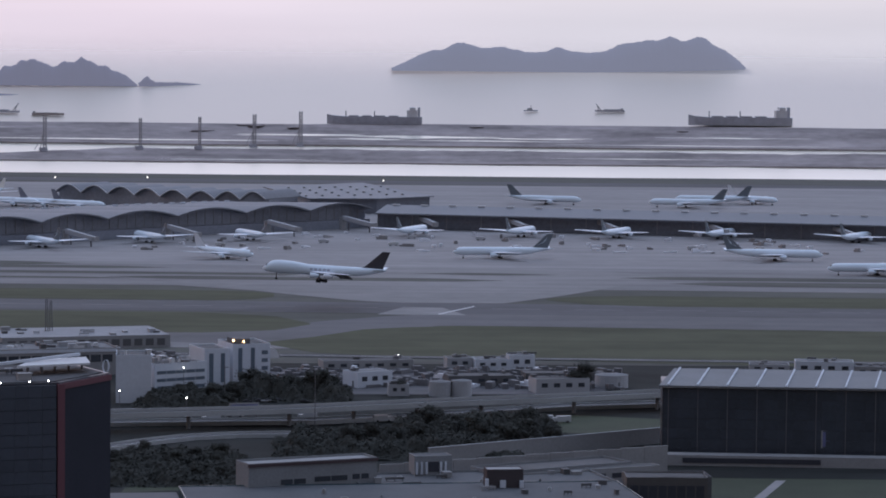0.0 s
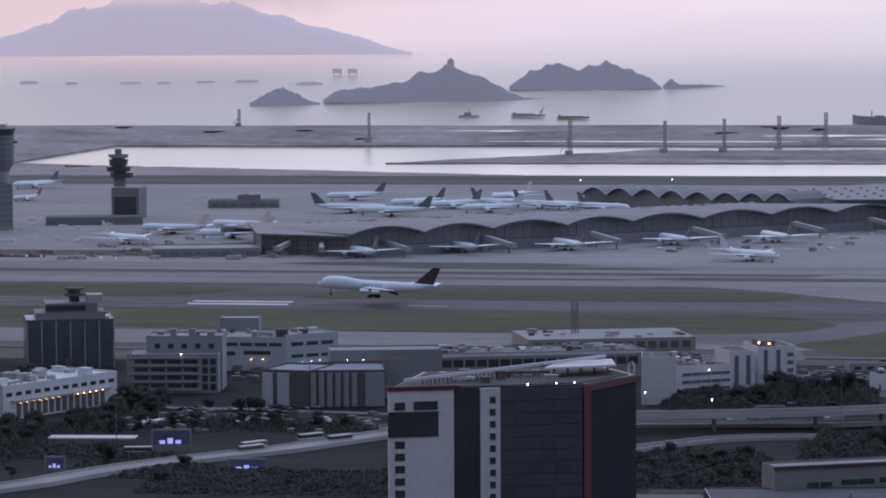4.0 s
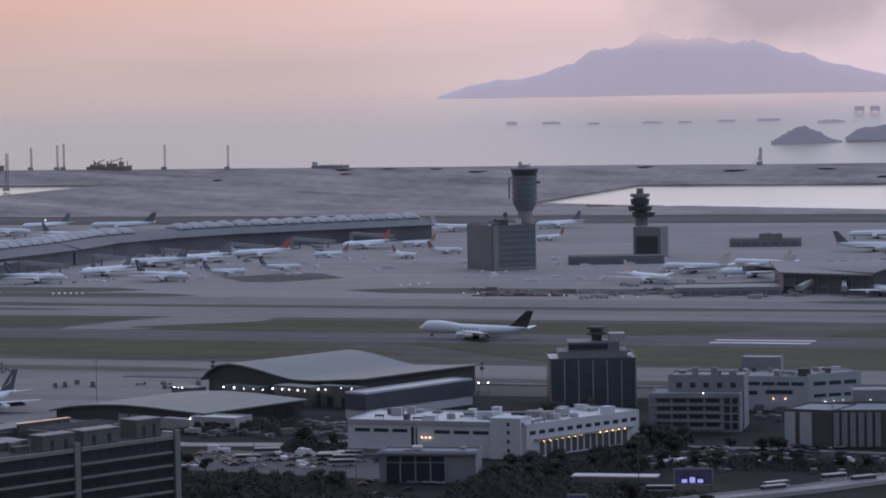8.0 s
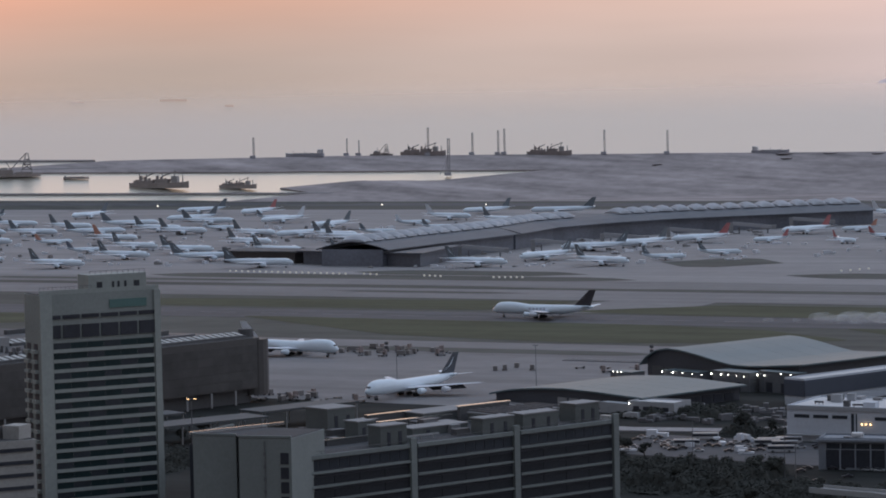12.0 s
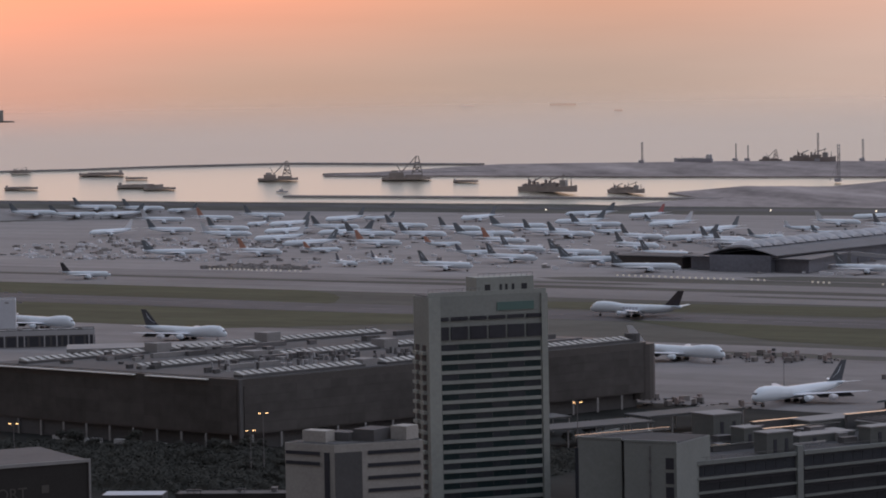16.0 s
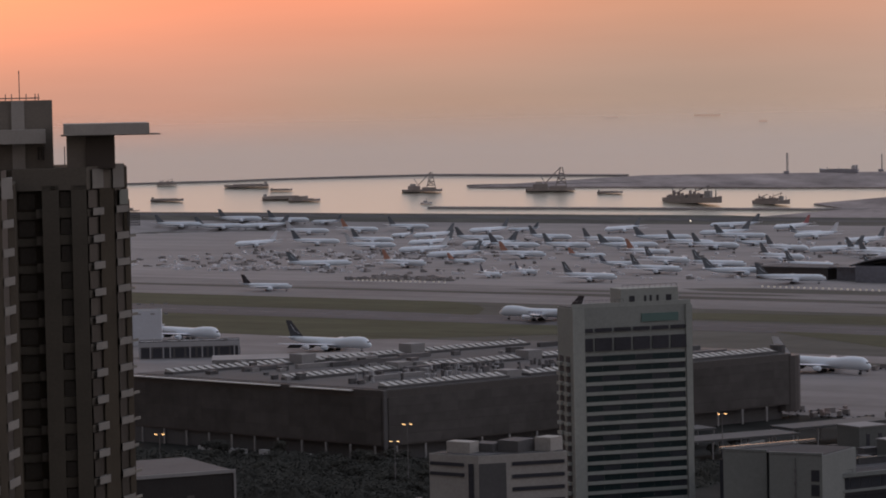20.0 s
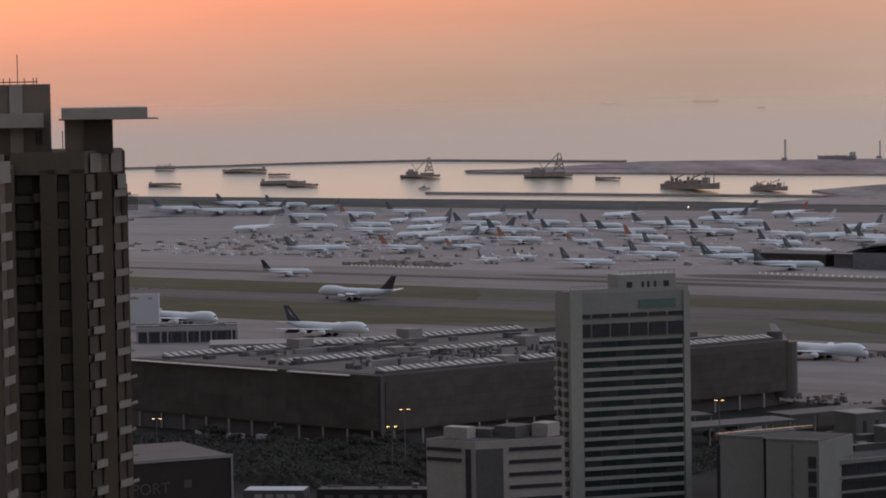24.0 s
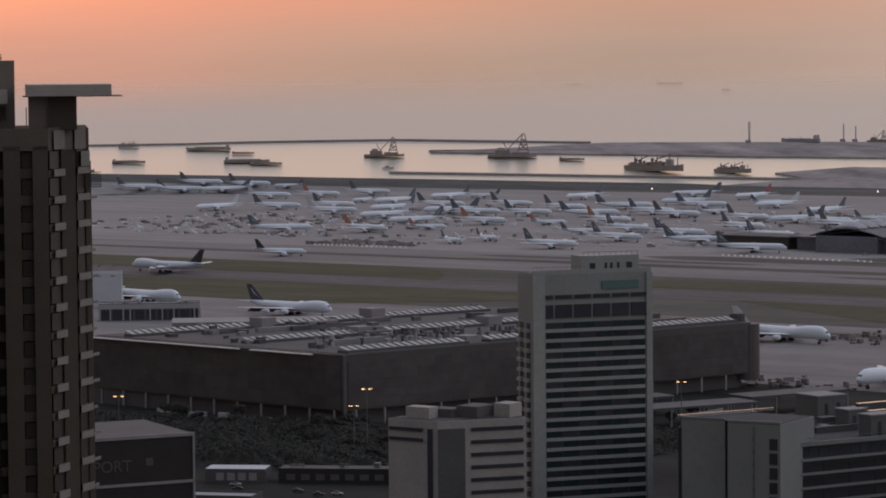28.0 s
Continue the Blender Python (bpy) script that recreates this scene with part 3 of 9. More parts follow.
def aircraft(kind, body, fin_mat, label, name="airliner", gear="near", group=""):
    """Nose along +x, the origin on the ground under the main wheels."""
    t = thing(name, 0, 0, 0, 0, label, "airplane", group)
    if kind == "j":
        L, r, zc, nose = 76.0, 3.3, 5.6, 36.0
        prof = [(36.0, 5.0, .15, .15), (35.2, 5.1, 1.1, 1.2), (33.5, 5.5, 2.1, 2.3), (31.5, 6.2, 2.8, 3.3), (29.5, 6.5, 3.1, 3.8), (25, 6.6, 3.25, 4.05), (18, 6.5, 3.25, 3.9), (12, 6.1, 3.25, 3.5), (8, 5.85, 3.25, 3.25), (-10, 5.85, 3.25, 3.25), (-18, 6.1, 3.1, 3.0), (-27, 6.7, 2.3, 2.3), (-34.5, 7.5, 1.2, 1.3), (-39, 8.0, .35, .45)]
        wing, span, sweep, eng, fin_z = (8.5, -6.5, 3.0, 4.4), 32, 24, ((4.2, 11.5), (-4.5, 20.5)), 19.3
    elif kind == "x":
        L, r, zc, nose = 74.0, 3.05, 5.4, 35.0
        prof = [(35, 4.7, .12, .12), (34.3, 4.8, .9, .95), (32.5, 5.1, 2.0, 2.1), (30, 5.4, 2.8, 2.9), (27, 5.5, 3.05, 3.05), (-14, 5.5, 3.05, 3.05), (-22, 5.8, 2.6, 2.6), (-31, 6.5, 1.6, 1.6), (-38.5, 7.1, .3, .4)]
        wing, span, sweep, eng, fin_z = (9, -6, 2.7, 4.2), 32.4, 18, ((5.5, 9.8),), 18.3
    elif kind == "m":
        L, r, zc, nose = 48.0, 2.4, 4.3, 22.5
        prof = [(22.5, 3.8, .12, .12), (22, 3.9, .8, .85), (20.4, 4.2, 1.6, 1.7), (18.2, 4.35, 2.3, 2.35), (16, 4.4, 2.4, 2.4), (-8, 4.4, 2.4, 2.4), (-14, 4.7, 2.0, 2.0), (-20, 5.3, 1.2, 1.2), (-25.5, 5.9, .3, .35)]
        wing, span, sweep, eng, fin_z = (6.5, -4, 2.1, 3.5), 22, 11, ((4.2, 7.2),), 14.2
    elif kind == "w":
        L, r, zc, nose = 64.0, 2.85, 5.2, 30.0
        prof = [(30, 4.6, .12, .12), (29.3, 4.7, .9, .95), (27.5, 5.0, 1.9, 2.0), (25, 5.2, 2.6, 2.7), (22, 5.3, 2.85, 2.85), (-10, 5.3, 2.85, 2.85), (-18, 5.6, 2.5, 2.5), (-26, 6.2, 1.6, 1.6), (-33.5, 6.9, .3, .4)]
        wing, span, sweep, eng, fin_z = (9, -5, 2.6, 4.2), 32.2, 17, ((5.5, 9.6),), 17.2
    else:
        L, r, zc, nose = 38.0, 2.0, 3.6, 17.5
        prof = [(17.5, 3.2, .1, .1), (17, 3.3, .7, .8), (15.5, 3.5, 1.5, 1.6), (13.5, 3.6, 2.0, 2.05), (-6, 3.6, 2.0, 2.05), (-12, 3.9, 1.6, 1.7), (-17, 4.5, .8, .9), (-20, 4.9, .25, .3)]
        wing, span, sweep, eng, fin_z = (4.5, -3, 1.8, 2.9), 17.5, 7, ((3.6, 5.7),), 11.8
    bm = bmesh.new()
    rings(bm, [oval(*p) for p in prof])
    part("fuselage", bm, body, t, smooth=True)
    for sgn in (1, -1):
        le, te, y, z = wing
        ch = (le - te) * 0.26
        bm = slab((le, te, sgn * y * 0.6, z), (le - sweep - 2, le - sweep - 2 - ch, sgn * span, z + span * 0.065), 0.9, 0.25)
        part("wing", bm, PLANEGREY, t)
        if kind == "j" and gear != "far":
            # flaps are coloured dark to carry the shade under the near wing
            for f0, f1 in ((0.12, 0.36), (0.40, 0.66)):
                ends = []
                for f in (f0, f1):
                    fx, fz = te + (le - sweep - 2 - ch - te) * f, z + span * 0.065 * f
                    fy = sgn * (y * 0.6 + (span - y * 0.6) * f)
                    ends.append([(fx + 0.6, fy, fz + 0.2), (fx - 3.4, fy, fz - 2.4), (fx - 3.5, fy, fz - 2.8), (fx + 0.4, fy, fz - 0.4)])
                bm = bmesh.new()
                rings(bm, ends)
                part("flap", bm, DGREY, t, "lowered dark wing flap")
        tail = prof[-1][0]
        zt = prof[-2][1] + 0.4
        part("tailplane", slab((tail + 9, tail + 1.5, sgn * 0.5, zt), (tail + 2.0, tail - 1.2, sgn * span * 0.34, zt + 1.2), 0.35, 0.12), body, t)
        for ex, ey in eng:
            bm = bmesh.new()
            er = 1.55 if kind != "n" else 1.05
            if kind == "j":
                er = 1.55
            ez = z + (ey - y) * 0.065 - er * 1.05
            rings(bm, [[(px, sgn * ey + py, ez + pz) for px, py, pz in oval(ex + a, 0, er * b, er * b, 10)] for a, b in ((2.6, .85), (2.3, 1.0), (0, 1.0), (-1.6, .8), (-3.0, .5))])
            part("engine", bm, body if kind != "j" or ey < 15 else PLANEGREY, t, smooth=True)
    tail = prof[-1][0]
    zb = prof[-3][1] + prof[-3][3] * 0.75
    bm = bmesh.new()
    def fr(x0, x1, z, w):
        return [(x0, 0, z), (x0 * .6 + x1 * .4, w, z), (x1, 0, z), (x0 * .6 + x1 * .4, -w, z)]
    k = L / 70.0
    rings(bm, [fr(tail + 15.5 * k, tail + 1.8 * k, zb - 0.4, 0.45), fr(tail + 12.0 * k, tail + 1.6 * k, zb + 1.2 * k, 0.4), fr(tail + 2.6 * k, tail - 1.8 * k, fin_z, 0.15)])
    part("fin", bm, fin_mat, t)
    if gear != "far":
        x0, z0 = prof[2][0], prof[2][1]
        bm = bmesh.new()
        w0 = prof[2][2]
        up_ = prof[2][3]
        rings(bm, [[(x0 - 0.2, sy * w0 * 0.75, z0 + up_ * 0.62), (x0 + 0.9, sy * w0 * 0.5, z0 + up_ * 0.55), (x0 + 0.6, sy * w0 * 0.45, z0 + up_ * 0.95), (x0 - 0.6, sy * w0 * 0.62, z0 + up_ * 0.98)] for sy in (-1.0, 1.0)])
        part("cockpit_window", bm, GLASSDARK, t)
    if gear == "far":
        bm = bmesh.new()
        for gx, gy, gr in ((nose - 7.5 * k, 0, 0.55), (-0.5, 2.6, 0.7), (-0.5, -2.6, 0.7)):
            box(bm, gx - 1.2 * gr, gx + 1.2 * gr, gy - 0.6, gy + 0.6, 0, 2 * gr)
            box(bm, gx - 0.2, gx + 0.2, gy - 0.2, gy + 0.2, 2 * gr + 0.01, zc - r * .5)
        part("landing_gear", bm, TYRE, t)["kind"] = "stuff"
    else:
        legs = ((nose - 7.5 * k, 0, 0.55), (-0.5, 2.6, 0.7), (-0.5, -2.6, 0.7))
        if kind == "j":
            legs = ((nose - 8.5, 0, 0.7), (1.5, 5.2, 0.95), (1.5, -5.2, 0.95), (-2.0, 2.2, 0.95), (-2.0, -2.2, 0.95))
        for gx, gy, gr in legs:
            bm = bmesh.new()
            cyl(bm, gx, gy, 0.5, zc - r * .5 + (1.25 if kind == "j" else 0), 0.22 if kind != "j" else 0.34, n=6)
            leg = part("gear_leg", bm, STEEL, t)
            bm = bmesh.new()
            for dx in ((-0.8, 0.8) if gy and kind != "n" else (0,)):
                for dy in (-0.55, 0.55):
                    rings(bm, [[(gx + dx + gr * math.cos(q * .628), gy + dy + o, gr + gr * math.sin(q * .628)) for q in range(10)] for o in (-0.2, 0.2)])
            part("wheel_bogie", bm, TYRE, leg)
    return t


LABELS = {"g": "with a dark green fin", "o": "with an orange fin", "r": "with a red fin and tail", "w": "all in white", "n": "with a slate fin", "c": "with a cream fin", "k": "with a black fin", "d": "with a dark teal fin"}
KIND = {"w": "white widebody airliner", "x": "long white widebody airliner", "n": "white narrowbody airliner", "j": "white four-engined jumbo freighter"}


def fin_mark(t, kind):
    """A plain pale sweep on both faces of the fin."""
    a, z0, z1 = {"j": (-31.0, 10.5, 17.0), "w": (-26.5, 9.2, 15.2), "x": (-31.0, 9.8, 16.2), "n": (-15.5, 6.4, 10.4)}[kind]
    for sgn in (1, -1):
        bm = bmesh.new()
        k = (z1 - z0) / 6.5
        pts = [(a + 3.0 * k, z0), (a - 1.5 * k, z0 + 2.0 * k), (a - 5.2 * k, z1), (a - 3.0 * k, z0 + 3.0 * k)]
        fa, fb = [bm.verts.new((x, sgn * 0.42, z)) for x, z in pts], [bm.verts.new((x, sgn * 0.30, z)) for x, z in pts]
        bm.faces.new(fa)
        for i in range(4):
            bm.faces.new((fa[i], fa[(i + 1) % 4], fb[(i + 1) % 4], fb[i]))
        part("fin_mark", bm, PLANEWHITE, t, "pale sweep painted on the fin")


def parked():
    for kind, livery, places in (
    ("w", "g", [(-494, 3106, -150), (-416, 2995, -138), (-377, 2964, -138), (-2620, 3214, 17), (-2527, 3182, 23), (-2477, 3206, -126), (-2643, 3373, 7), (-2546, 3353, 3), (-2140, 2869, 5), (-1857, 2496, 37), (-2253, 3213, -3), (-2095, 2916, -6), (-2094, 3032, -104), (-1997, 2886, -107), (-2097, 3153, -104), (-1988, 2975, 2), (-1824, 2676, -119), (-1856, 2845, 2), (-1908, 2869, -130), (-1918, 3014, -9), (-1798, 2858, -5), (-1943, 3208, -100), (-1821, 2971, -12), (-1779, 3029, 30), (-1730, 2873, 31), (-1692, 2938, -9), (-1770, 3145, -126), (-1856, 3322, -130), (-1709, 3080, 5), (-1636, 2893, -10), (-1476, 2384, -9), (-1478, 2503, -12), (-1460, 2589, -9), (-1386, 2493, 29), (-1290, 2413, 9), (-1460, 2712, -20), (-1363, 2587, -16), (-1477, 2852, -123), (-1534, 2860, -19), (-1543, 2634, -17), (-1392, 2789, -19), (-1529, 3019, -105), (-1097, 2443, -11), (-1480, 3318, -125), (-1369, 3118, -25), (-1075, 2534, -112), (-1081, 2661, -142), (-993, 2469, -23), (-1057, 2722, -114), (-1427, 2832, -18), (-366, 2329, 122), (-296, 2383, 120), (-218, 2416, 118), (-140, 2480, 116), (-62, 2515, 114), (-878, 3326, -125), (69, 2585, 66), (158, 2582, 65), (236, 2578, 63), (321, 2574, 61), (428, 2546, 58)]),
    ("w", "w", [(-335, 2906, -150), (-503, 2532, -160), (-2192, 2821, -101), (-2315, 3087, 3), (-2021, 2810, 6), (-1915, 2753, -113), (-1639, 3118, -112), (-1463, 3184, -14), (-975, 3254, -30), (-75, 2313, -46), (419, 3099, -48)]),
    ("n", "g", [(-2482, 3347, -143), (-2149, 3048, -99), (-2078, 3199, -147), (-1684, 3187, 28), (-1418, 2912, 26), (-1387, 2997, 25), (-1322, 2938, 24), (-966, 2545, 21), (-938, 2609, 20), (-1319, 2641, -7)]),
    ("w", "o", [(-2273, 3137, -9), (-1777, 2526, -13), (-1748, 2694, -9), (-1640, 2761, -15)]),
    ("n", "o", [(-1748, 2592, 34), (-1681, 2710, 32), (-929, 2978, -138)]),
    ("x", "n", [(-462, 2892, -9)]),
    ("n", "n", [(-1599, 2409, -25), (-1590, 2455, -24), (-1570, 2589, 26)]),
    ("w", "r", [(-1763, 3294, -103), (-1027, 2794, -128), (-970, 2937, -119)]),
    ("n", "w", [(-1636, 2973, 20), (-1458, 3081, 25)]),
    ("w", "n", [(-336, 2995, -32), (-293, 2962, -36), (-263, 2948, -38), (-229, 2922, -36)]),
    ("x", "g", [(-419, 2850, 171), (-1386, 3319, -157), (127, 2339, -175), (333, 2338, -8), (385, 2204, -176), (212, 3067, -19), (343, 3029, 174), (375, 3092, 173)]),
    ("n", "r", [(-959, 2799, -132), (-882, 2787, -39), (-863, 2859, -11), (-822, 3082, -124)]),
    ("w", "c", [(-338, 3112, -122), (-575, 2462, -42), (-566, 2590, 165), (-519, 2640, 152)]),
    ("j", "d", [(-705, 1480, -104), (-1251, 1690, -6)]),
    ("j", "w", [(-874, 1672, -13), (-1406, 1729, -11)]),
    ):
        first = {}
        for x, y, h in places:
            px, py, pz, s = lay(x, y)
            m = pose(px, py, pz + 0.2, 0, 0, h)
            far = y > 2700
            if far not in first:
                first[far] = aircraft(kind, PLANEWHITE, FINS[livery], KIND[kind] + " " + LABELS[livery] + ", parked", gear="far" if far else "near", group="parked aircraft")
                first[far].matrix_basis = m
                if livery in "gd" and not far:
                    fin_mark(first[far], kind)
            else:
                copy_thing(first[far], m)


parked()
TITLE = mat("faded_blue_lettering", (0.42, 0.44, 0.52), 0.5, 0.1, 0.2)
jumbo = aircraft("j", PLANEWHITE, FINS["k"], "white four-engined jumbo jet with a black fin, landing", "jumbo_jet")
for sgn in (1, -1):
    for k in range(5):
        bm = bmesh.new()
        box(bm, -5.0 + k * 2.6, -3.2 + k * 2.6, sgn * 3.2 - 0.08, sgn * 3.2 + 0.08, 5.6, 7.0)
        part("title_bar", bm, TITLE, jumbo, "faded lettering on the fuselage")
taxiing = aircraft("m", PLANEWHITE, FINS["k"], "white airliner with a dark fin taxiing", "airliner")


def tyre_smoke():
    m = bpy.data.materials.new("thin_smoke")
    m.use_nodes = True
    p = m.node_tree.nodes["Principled BSDF"]
    p.inputs["Base Color"].default_value = (0.95, 0.95, 0.95, 1)
    p.inputs["Roughness"].default_value = 1.0
    p.inputs["Specular IOR Level"].default_value = 0.0
    p.inputs["Alpha"].default_value = 0.105
    t = thing("tyre_smoke", -610, rwy(-610), 0, 0, "thin white smoke from the touching tyres", "smoke")
    rnd = random.Random(31)
    puffs = []
    for k in range(88):
        bm = bmesh.new()
        bmesh.ops.create_icosphere(bm, subdivisions=3, radius=rnd.choice((1.6, 2.4, 3.4, 4.6)))
        for v in bm.verts:
            v.co *= 1 + 0.35 * noise.noise(v.co * 0.5 + Vector((k, 0, 0)))
            v.co.x *= 1.4
            v.co.z *= 0.8
        ob = part("puff", bm, m, t, smooth=True)
        ob.visible_shadow = False
        puffs.append((ob, rnd.random(), rnd.random(), rnd.random()))
    return puffs


smoke = tyre_smoke()


# ---- building helpers: local x runs along the front to the right, y to the back ----
def house(name, label, x, y, rz, w, d, h, wall, roof=None, category="building", parapet=0.9, z0=0.0, group=""):
    t = thing(name, x, y, 0, rz, label, category, group)
    bm = bmesh.new()
    box(bm, 0, w, 0, d, z0, h)
    part("wall", bm, wall, t)
    bm = bmesh.new()
    box(bm, 0.35, w - 0.35, 0.35, d - 0.35, h + 0.004, h + 0.2)
    part("roof", bm, roof or ROOFDARK, t)
    if parapet:
        for a, b, c, e in ((0, w, 0, 0.3), (0, w, d - 0.3, d), (0, 0.3, 0.302, d - 0.302), (w - 0.3, w, 0.302, d - 0.302)):
            bm = bmesh.new()
            box(bm, a, b, c, e, h + 0.004, h + parapet)
            part("parapet", bm, wall, t)
    return t


def panes(t, material, x0, x1, z0, z1, nx, nz, fx=0.7, fz=0.5, side="front", w=0.0, d=0.0, proud=0.12, name="window"):
    """Rows of equal panes set on a face of t, each a part."""
    sx, sz = (x1 - x0) / nx, (z1 - z0) / nz
    bm = bmesh.new()
    a, b = sx * fx / 2, sz * fz / 2
    if side == "front":
        box(bm, -a, a, -proud, 0.2, -b, b)
    else:
        box(bm, -0.2, proud, -a, a, -b, b) if side == "right" else box(bm, -proud, 0.2, -a, a, -b, b)
    me = mesh(name, bm, material)
    for i in range(nx):
        for k in range(nz):
            u, z = x0 + sx * (i + 0.5), z0 + sz * (k + 0.5)
            ob = part(name, me, material, t)
            ob.location = (u, 0, z) if side == "front" else ((w, u, z) if side == "right" else (0, u, z))


def bars(t, material, spans, name="band", proud=0.25, side="front", w=0.0):
    """Raised bands on a face: each (u0, u1, z0, z1)."""
    for u0, u1, z0, z1 in spans:
        bm = bmesh.new()
        if side == "front":
            box(bm, u0, u1, -proud, 0.1, z0, z1)
        elif side == "right":
            box(bm, w - 0.1, w + proud, u0, u1, z0, z1)
        else:
            box(bm, -proud, 0.1, u0, u1, z0, z1)
        part(name, bm, material, t)


def roof_units(t, w, d, h, count, seed, materials, lo=1.0, hi=3.5, size=5.0, zone=(0.05, 0.95, 0.08, 0.92)):
    """Plant on a roof: housings, ducts and tanks."""
    rnd = random.Random(seed)
    for _ in range(count):
        u, v = w * rnd.uniform(zone[0], zone[1]), d * rnd.uniform(zone[2], zone[3])
        a, b, c = rnd.uniform(0.25, 1) * size / 2, rnd.uniform(0.25, 1) * size / 2, rnd.uniform(lo, hi)
        u, v = min(max(u, a), w - a), min(max(v, b), d - b)
        bm = bmesh.new()
        k = rnd.random()
        if k < 0.55:
            box(bm, u - a, u + a, v - b, v + b, h + 0.2, h + 0.2 + c)
            box(bm, u - a - 0.15, u + a + 0.15, v - b - 0.15, v + b + 0.15, h + 0.2 + c, h + 0.45 + c)
        elif k < 0.8:
            cyl(bm, u, v, h + 0.2, h + 0.2 + c, min(a, b), min(a, b) * 0.95, 10)
            cyl(bm, u, v, h + 0.2 + c, h + 0.5 + c, min(a, b) * 0.5, min(a, b) * 0.4, 8)
        else:
            box(bm, u - a * 2, u + a * 2, v - 0.4, v + 0.4, h + 0.9, h + 1.7)
            for q in (-1.7, 0, 1.7):
                box(bm, u + q * a - 0.12, u + q * a + 0.12, v - 0.3, v + 0.3, h + 0.2, h + 0.9)
        part("roof_unit", bm, rnd.choice(materials), t)


def bulb(t, x, y, z, r, material, name="lamp"):
    bm = bmesh.new()
    bmesh.ops.create_icosphere(bm, subdivisions=1, radius=r, matrix=Matrix.Translation((x, y, z)))
    part(name, bm, material, t)


def rail(t, x0, x1, y, z, h, step, material):
    bm = bmesh.new()
    beam(bm, (x0, y, z + h), (x1, y, z + h), 0.06)
    for u in frange(x0, x1, max(1, int(abs(x1 - x0) / step))):
        beam(bm, (u, y, z), (u, y, z + h), 0.05)
    part("railing", bm, material, t)


PLANT = [GREY, OFFWHITE, STEEL, DGREY, ROOFLIGHT]


# ---- the red-framed office tower ----
def red_tower():
    t = thing("office_tower", -139.3, 939.7, 0, 18.0, "white and dark-glass office tower with a red frame and roof", "building")
    H = 62.0
    bm = bmesh.new()
    prism(bm, [(0, 0), (61.5, 1.5), (82.6, 23.5), (78, 52), (19, 46)], 0, H)
    part("wall", bm, GLASSDARK, t)
    # turned glass face: matt black panel painted in for its dark reflection
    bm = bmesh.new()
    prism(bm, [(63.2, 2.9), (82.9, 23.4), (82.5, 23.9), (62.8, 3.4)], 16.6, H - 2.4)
    part("dark_cladding", bm, mat("matt_black_glass", (0.026, 0.029, 0.040), 0.75, 0.15, 0.08, spec=0.1), t)
    CURTAIN = mat("curtain_glass", (0.060, 0.070, 0.090), 0.3, 0.2, 0.06, spec=0.4)
    for u0, u1, top in ((0, 20, H - 0.5), (28.2, 34.4, H - 0.3)):
        bm = bmesh.new()
        box(bm, u0, u1, -0.6, 1.2, 0, top)
        part("pier", bm, WHITE, t, "white wall strip")
    bm = bmesh.new()
    box(bm, 20.05, 28.15, -0.2, 0.6, 0, H - 1)
    part("glazing", bm, GLASS, t)
    # the white strip's columns of small windows
    panes(t, GLASS, 1.8, 4.9, H - 59.8, H - 15.0, 1, 12, 0.98, 0.6, proud=0.75)
    panes(t, GLASS, 31, 33.0, H - 61.5, H - 2.0, 1, 16, 0.9, 0.55, proud=0.75)
    for u0, u1, z0, z1 in ((1.8, 5.0, H - 6.2, H - 3.9), (7.7, 15.0, H - 6.3, H - 3.7), (-0.3, 15.2, H - 14.5, H - 6.8)):
        bm = bmesh.new()
        box(bm, u0, u1, -0.95, -0.62, z0, z1)
        part("sign_panel", bm, GLASSDARK, t)
    # floors of the curtain wall
    for k in range(16):
        z = 1.5 + k * 3.75
        for i in range(6):
            bm = bmesh.new()
            box(bm, 34.6 + i * 4.25, 34.6 + (i + 1) * 4.25 - 0.05, -0.32, 0.1 + i * 0.1, z, z + 3.62)
            part("glass_panel", bm, CURTAIN, t)
    # red frame round the turned corner
    for pts in (((61.2, 1.0), (63.0, 2.6)),):
        bm = bmesh.new()
        (a, b), (c, e) = pts
        prism(bm, [(a - 0.6, b - 1.0), (c + 0.3, e - 0.7), (c, e + 0.6), (a - 0.6, b + 0.6)], 16, H - 0.5)
        part("frame_post", bm, RED, t, "red frame post")
    for z0, z1 in ((H - 2.2, H - 0.4), (15.0, 16.4)):
        bm = bmesh.new()
        prism(bm, [(62.8, 1.9), (83.2, 23.2), (82.8, 24.0), (62.4, 2.7)], z0, z1)
        part("frame_beam", bm, RED, t, "red frame beam")
    bm = bmesh.new()
    box(bm, 60, 80, 1.5, 22, 0, 15.0)
    part("podium", bm, OFFWHITE, t)
    panes(t, GLASS, 62, 79, 8, 14.4, 6, 1, 0.75, 0.7, proud=-1.0)
    bm = bmesh.new()
    box(bm, -0.4, 22, -0.9, 0.4, H - 0.5, H + 0.9)
    part("coping", bm, RED, t, "red roof edge")
    bm = bmesh.new()
    prism(bm, [(1, 1), (60.5, 3), (80.5, 23.5), (76, 50), (20, 44)], H + 0.01, H + 0.3)
    part("roof", bm, mat("black_felt_roof", (0.052, 0.053, 0.058), 0.9, 0.25, 0.08), t)
    # sloping roof canopy with pale edges, ribs and plant
    bm = bmesh.new()
    beam(bm, (6, 6, H + 2.0), (76, 36, H + 4.8), 0.45)
    part("roof_rail", bm, WHITE, t, "pale roof rail")
    bm = bmesh.new()
    prism(bm, [(52, 18), (76, 22), (79, 40), (60, 34)], H + 2.9, H + 3.5)
    part("canopy", bm, ROOFLIGHT, t, "pale flat roof canopy")
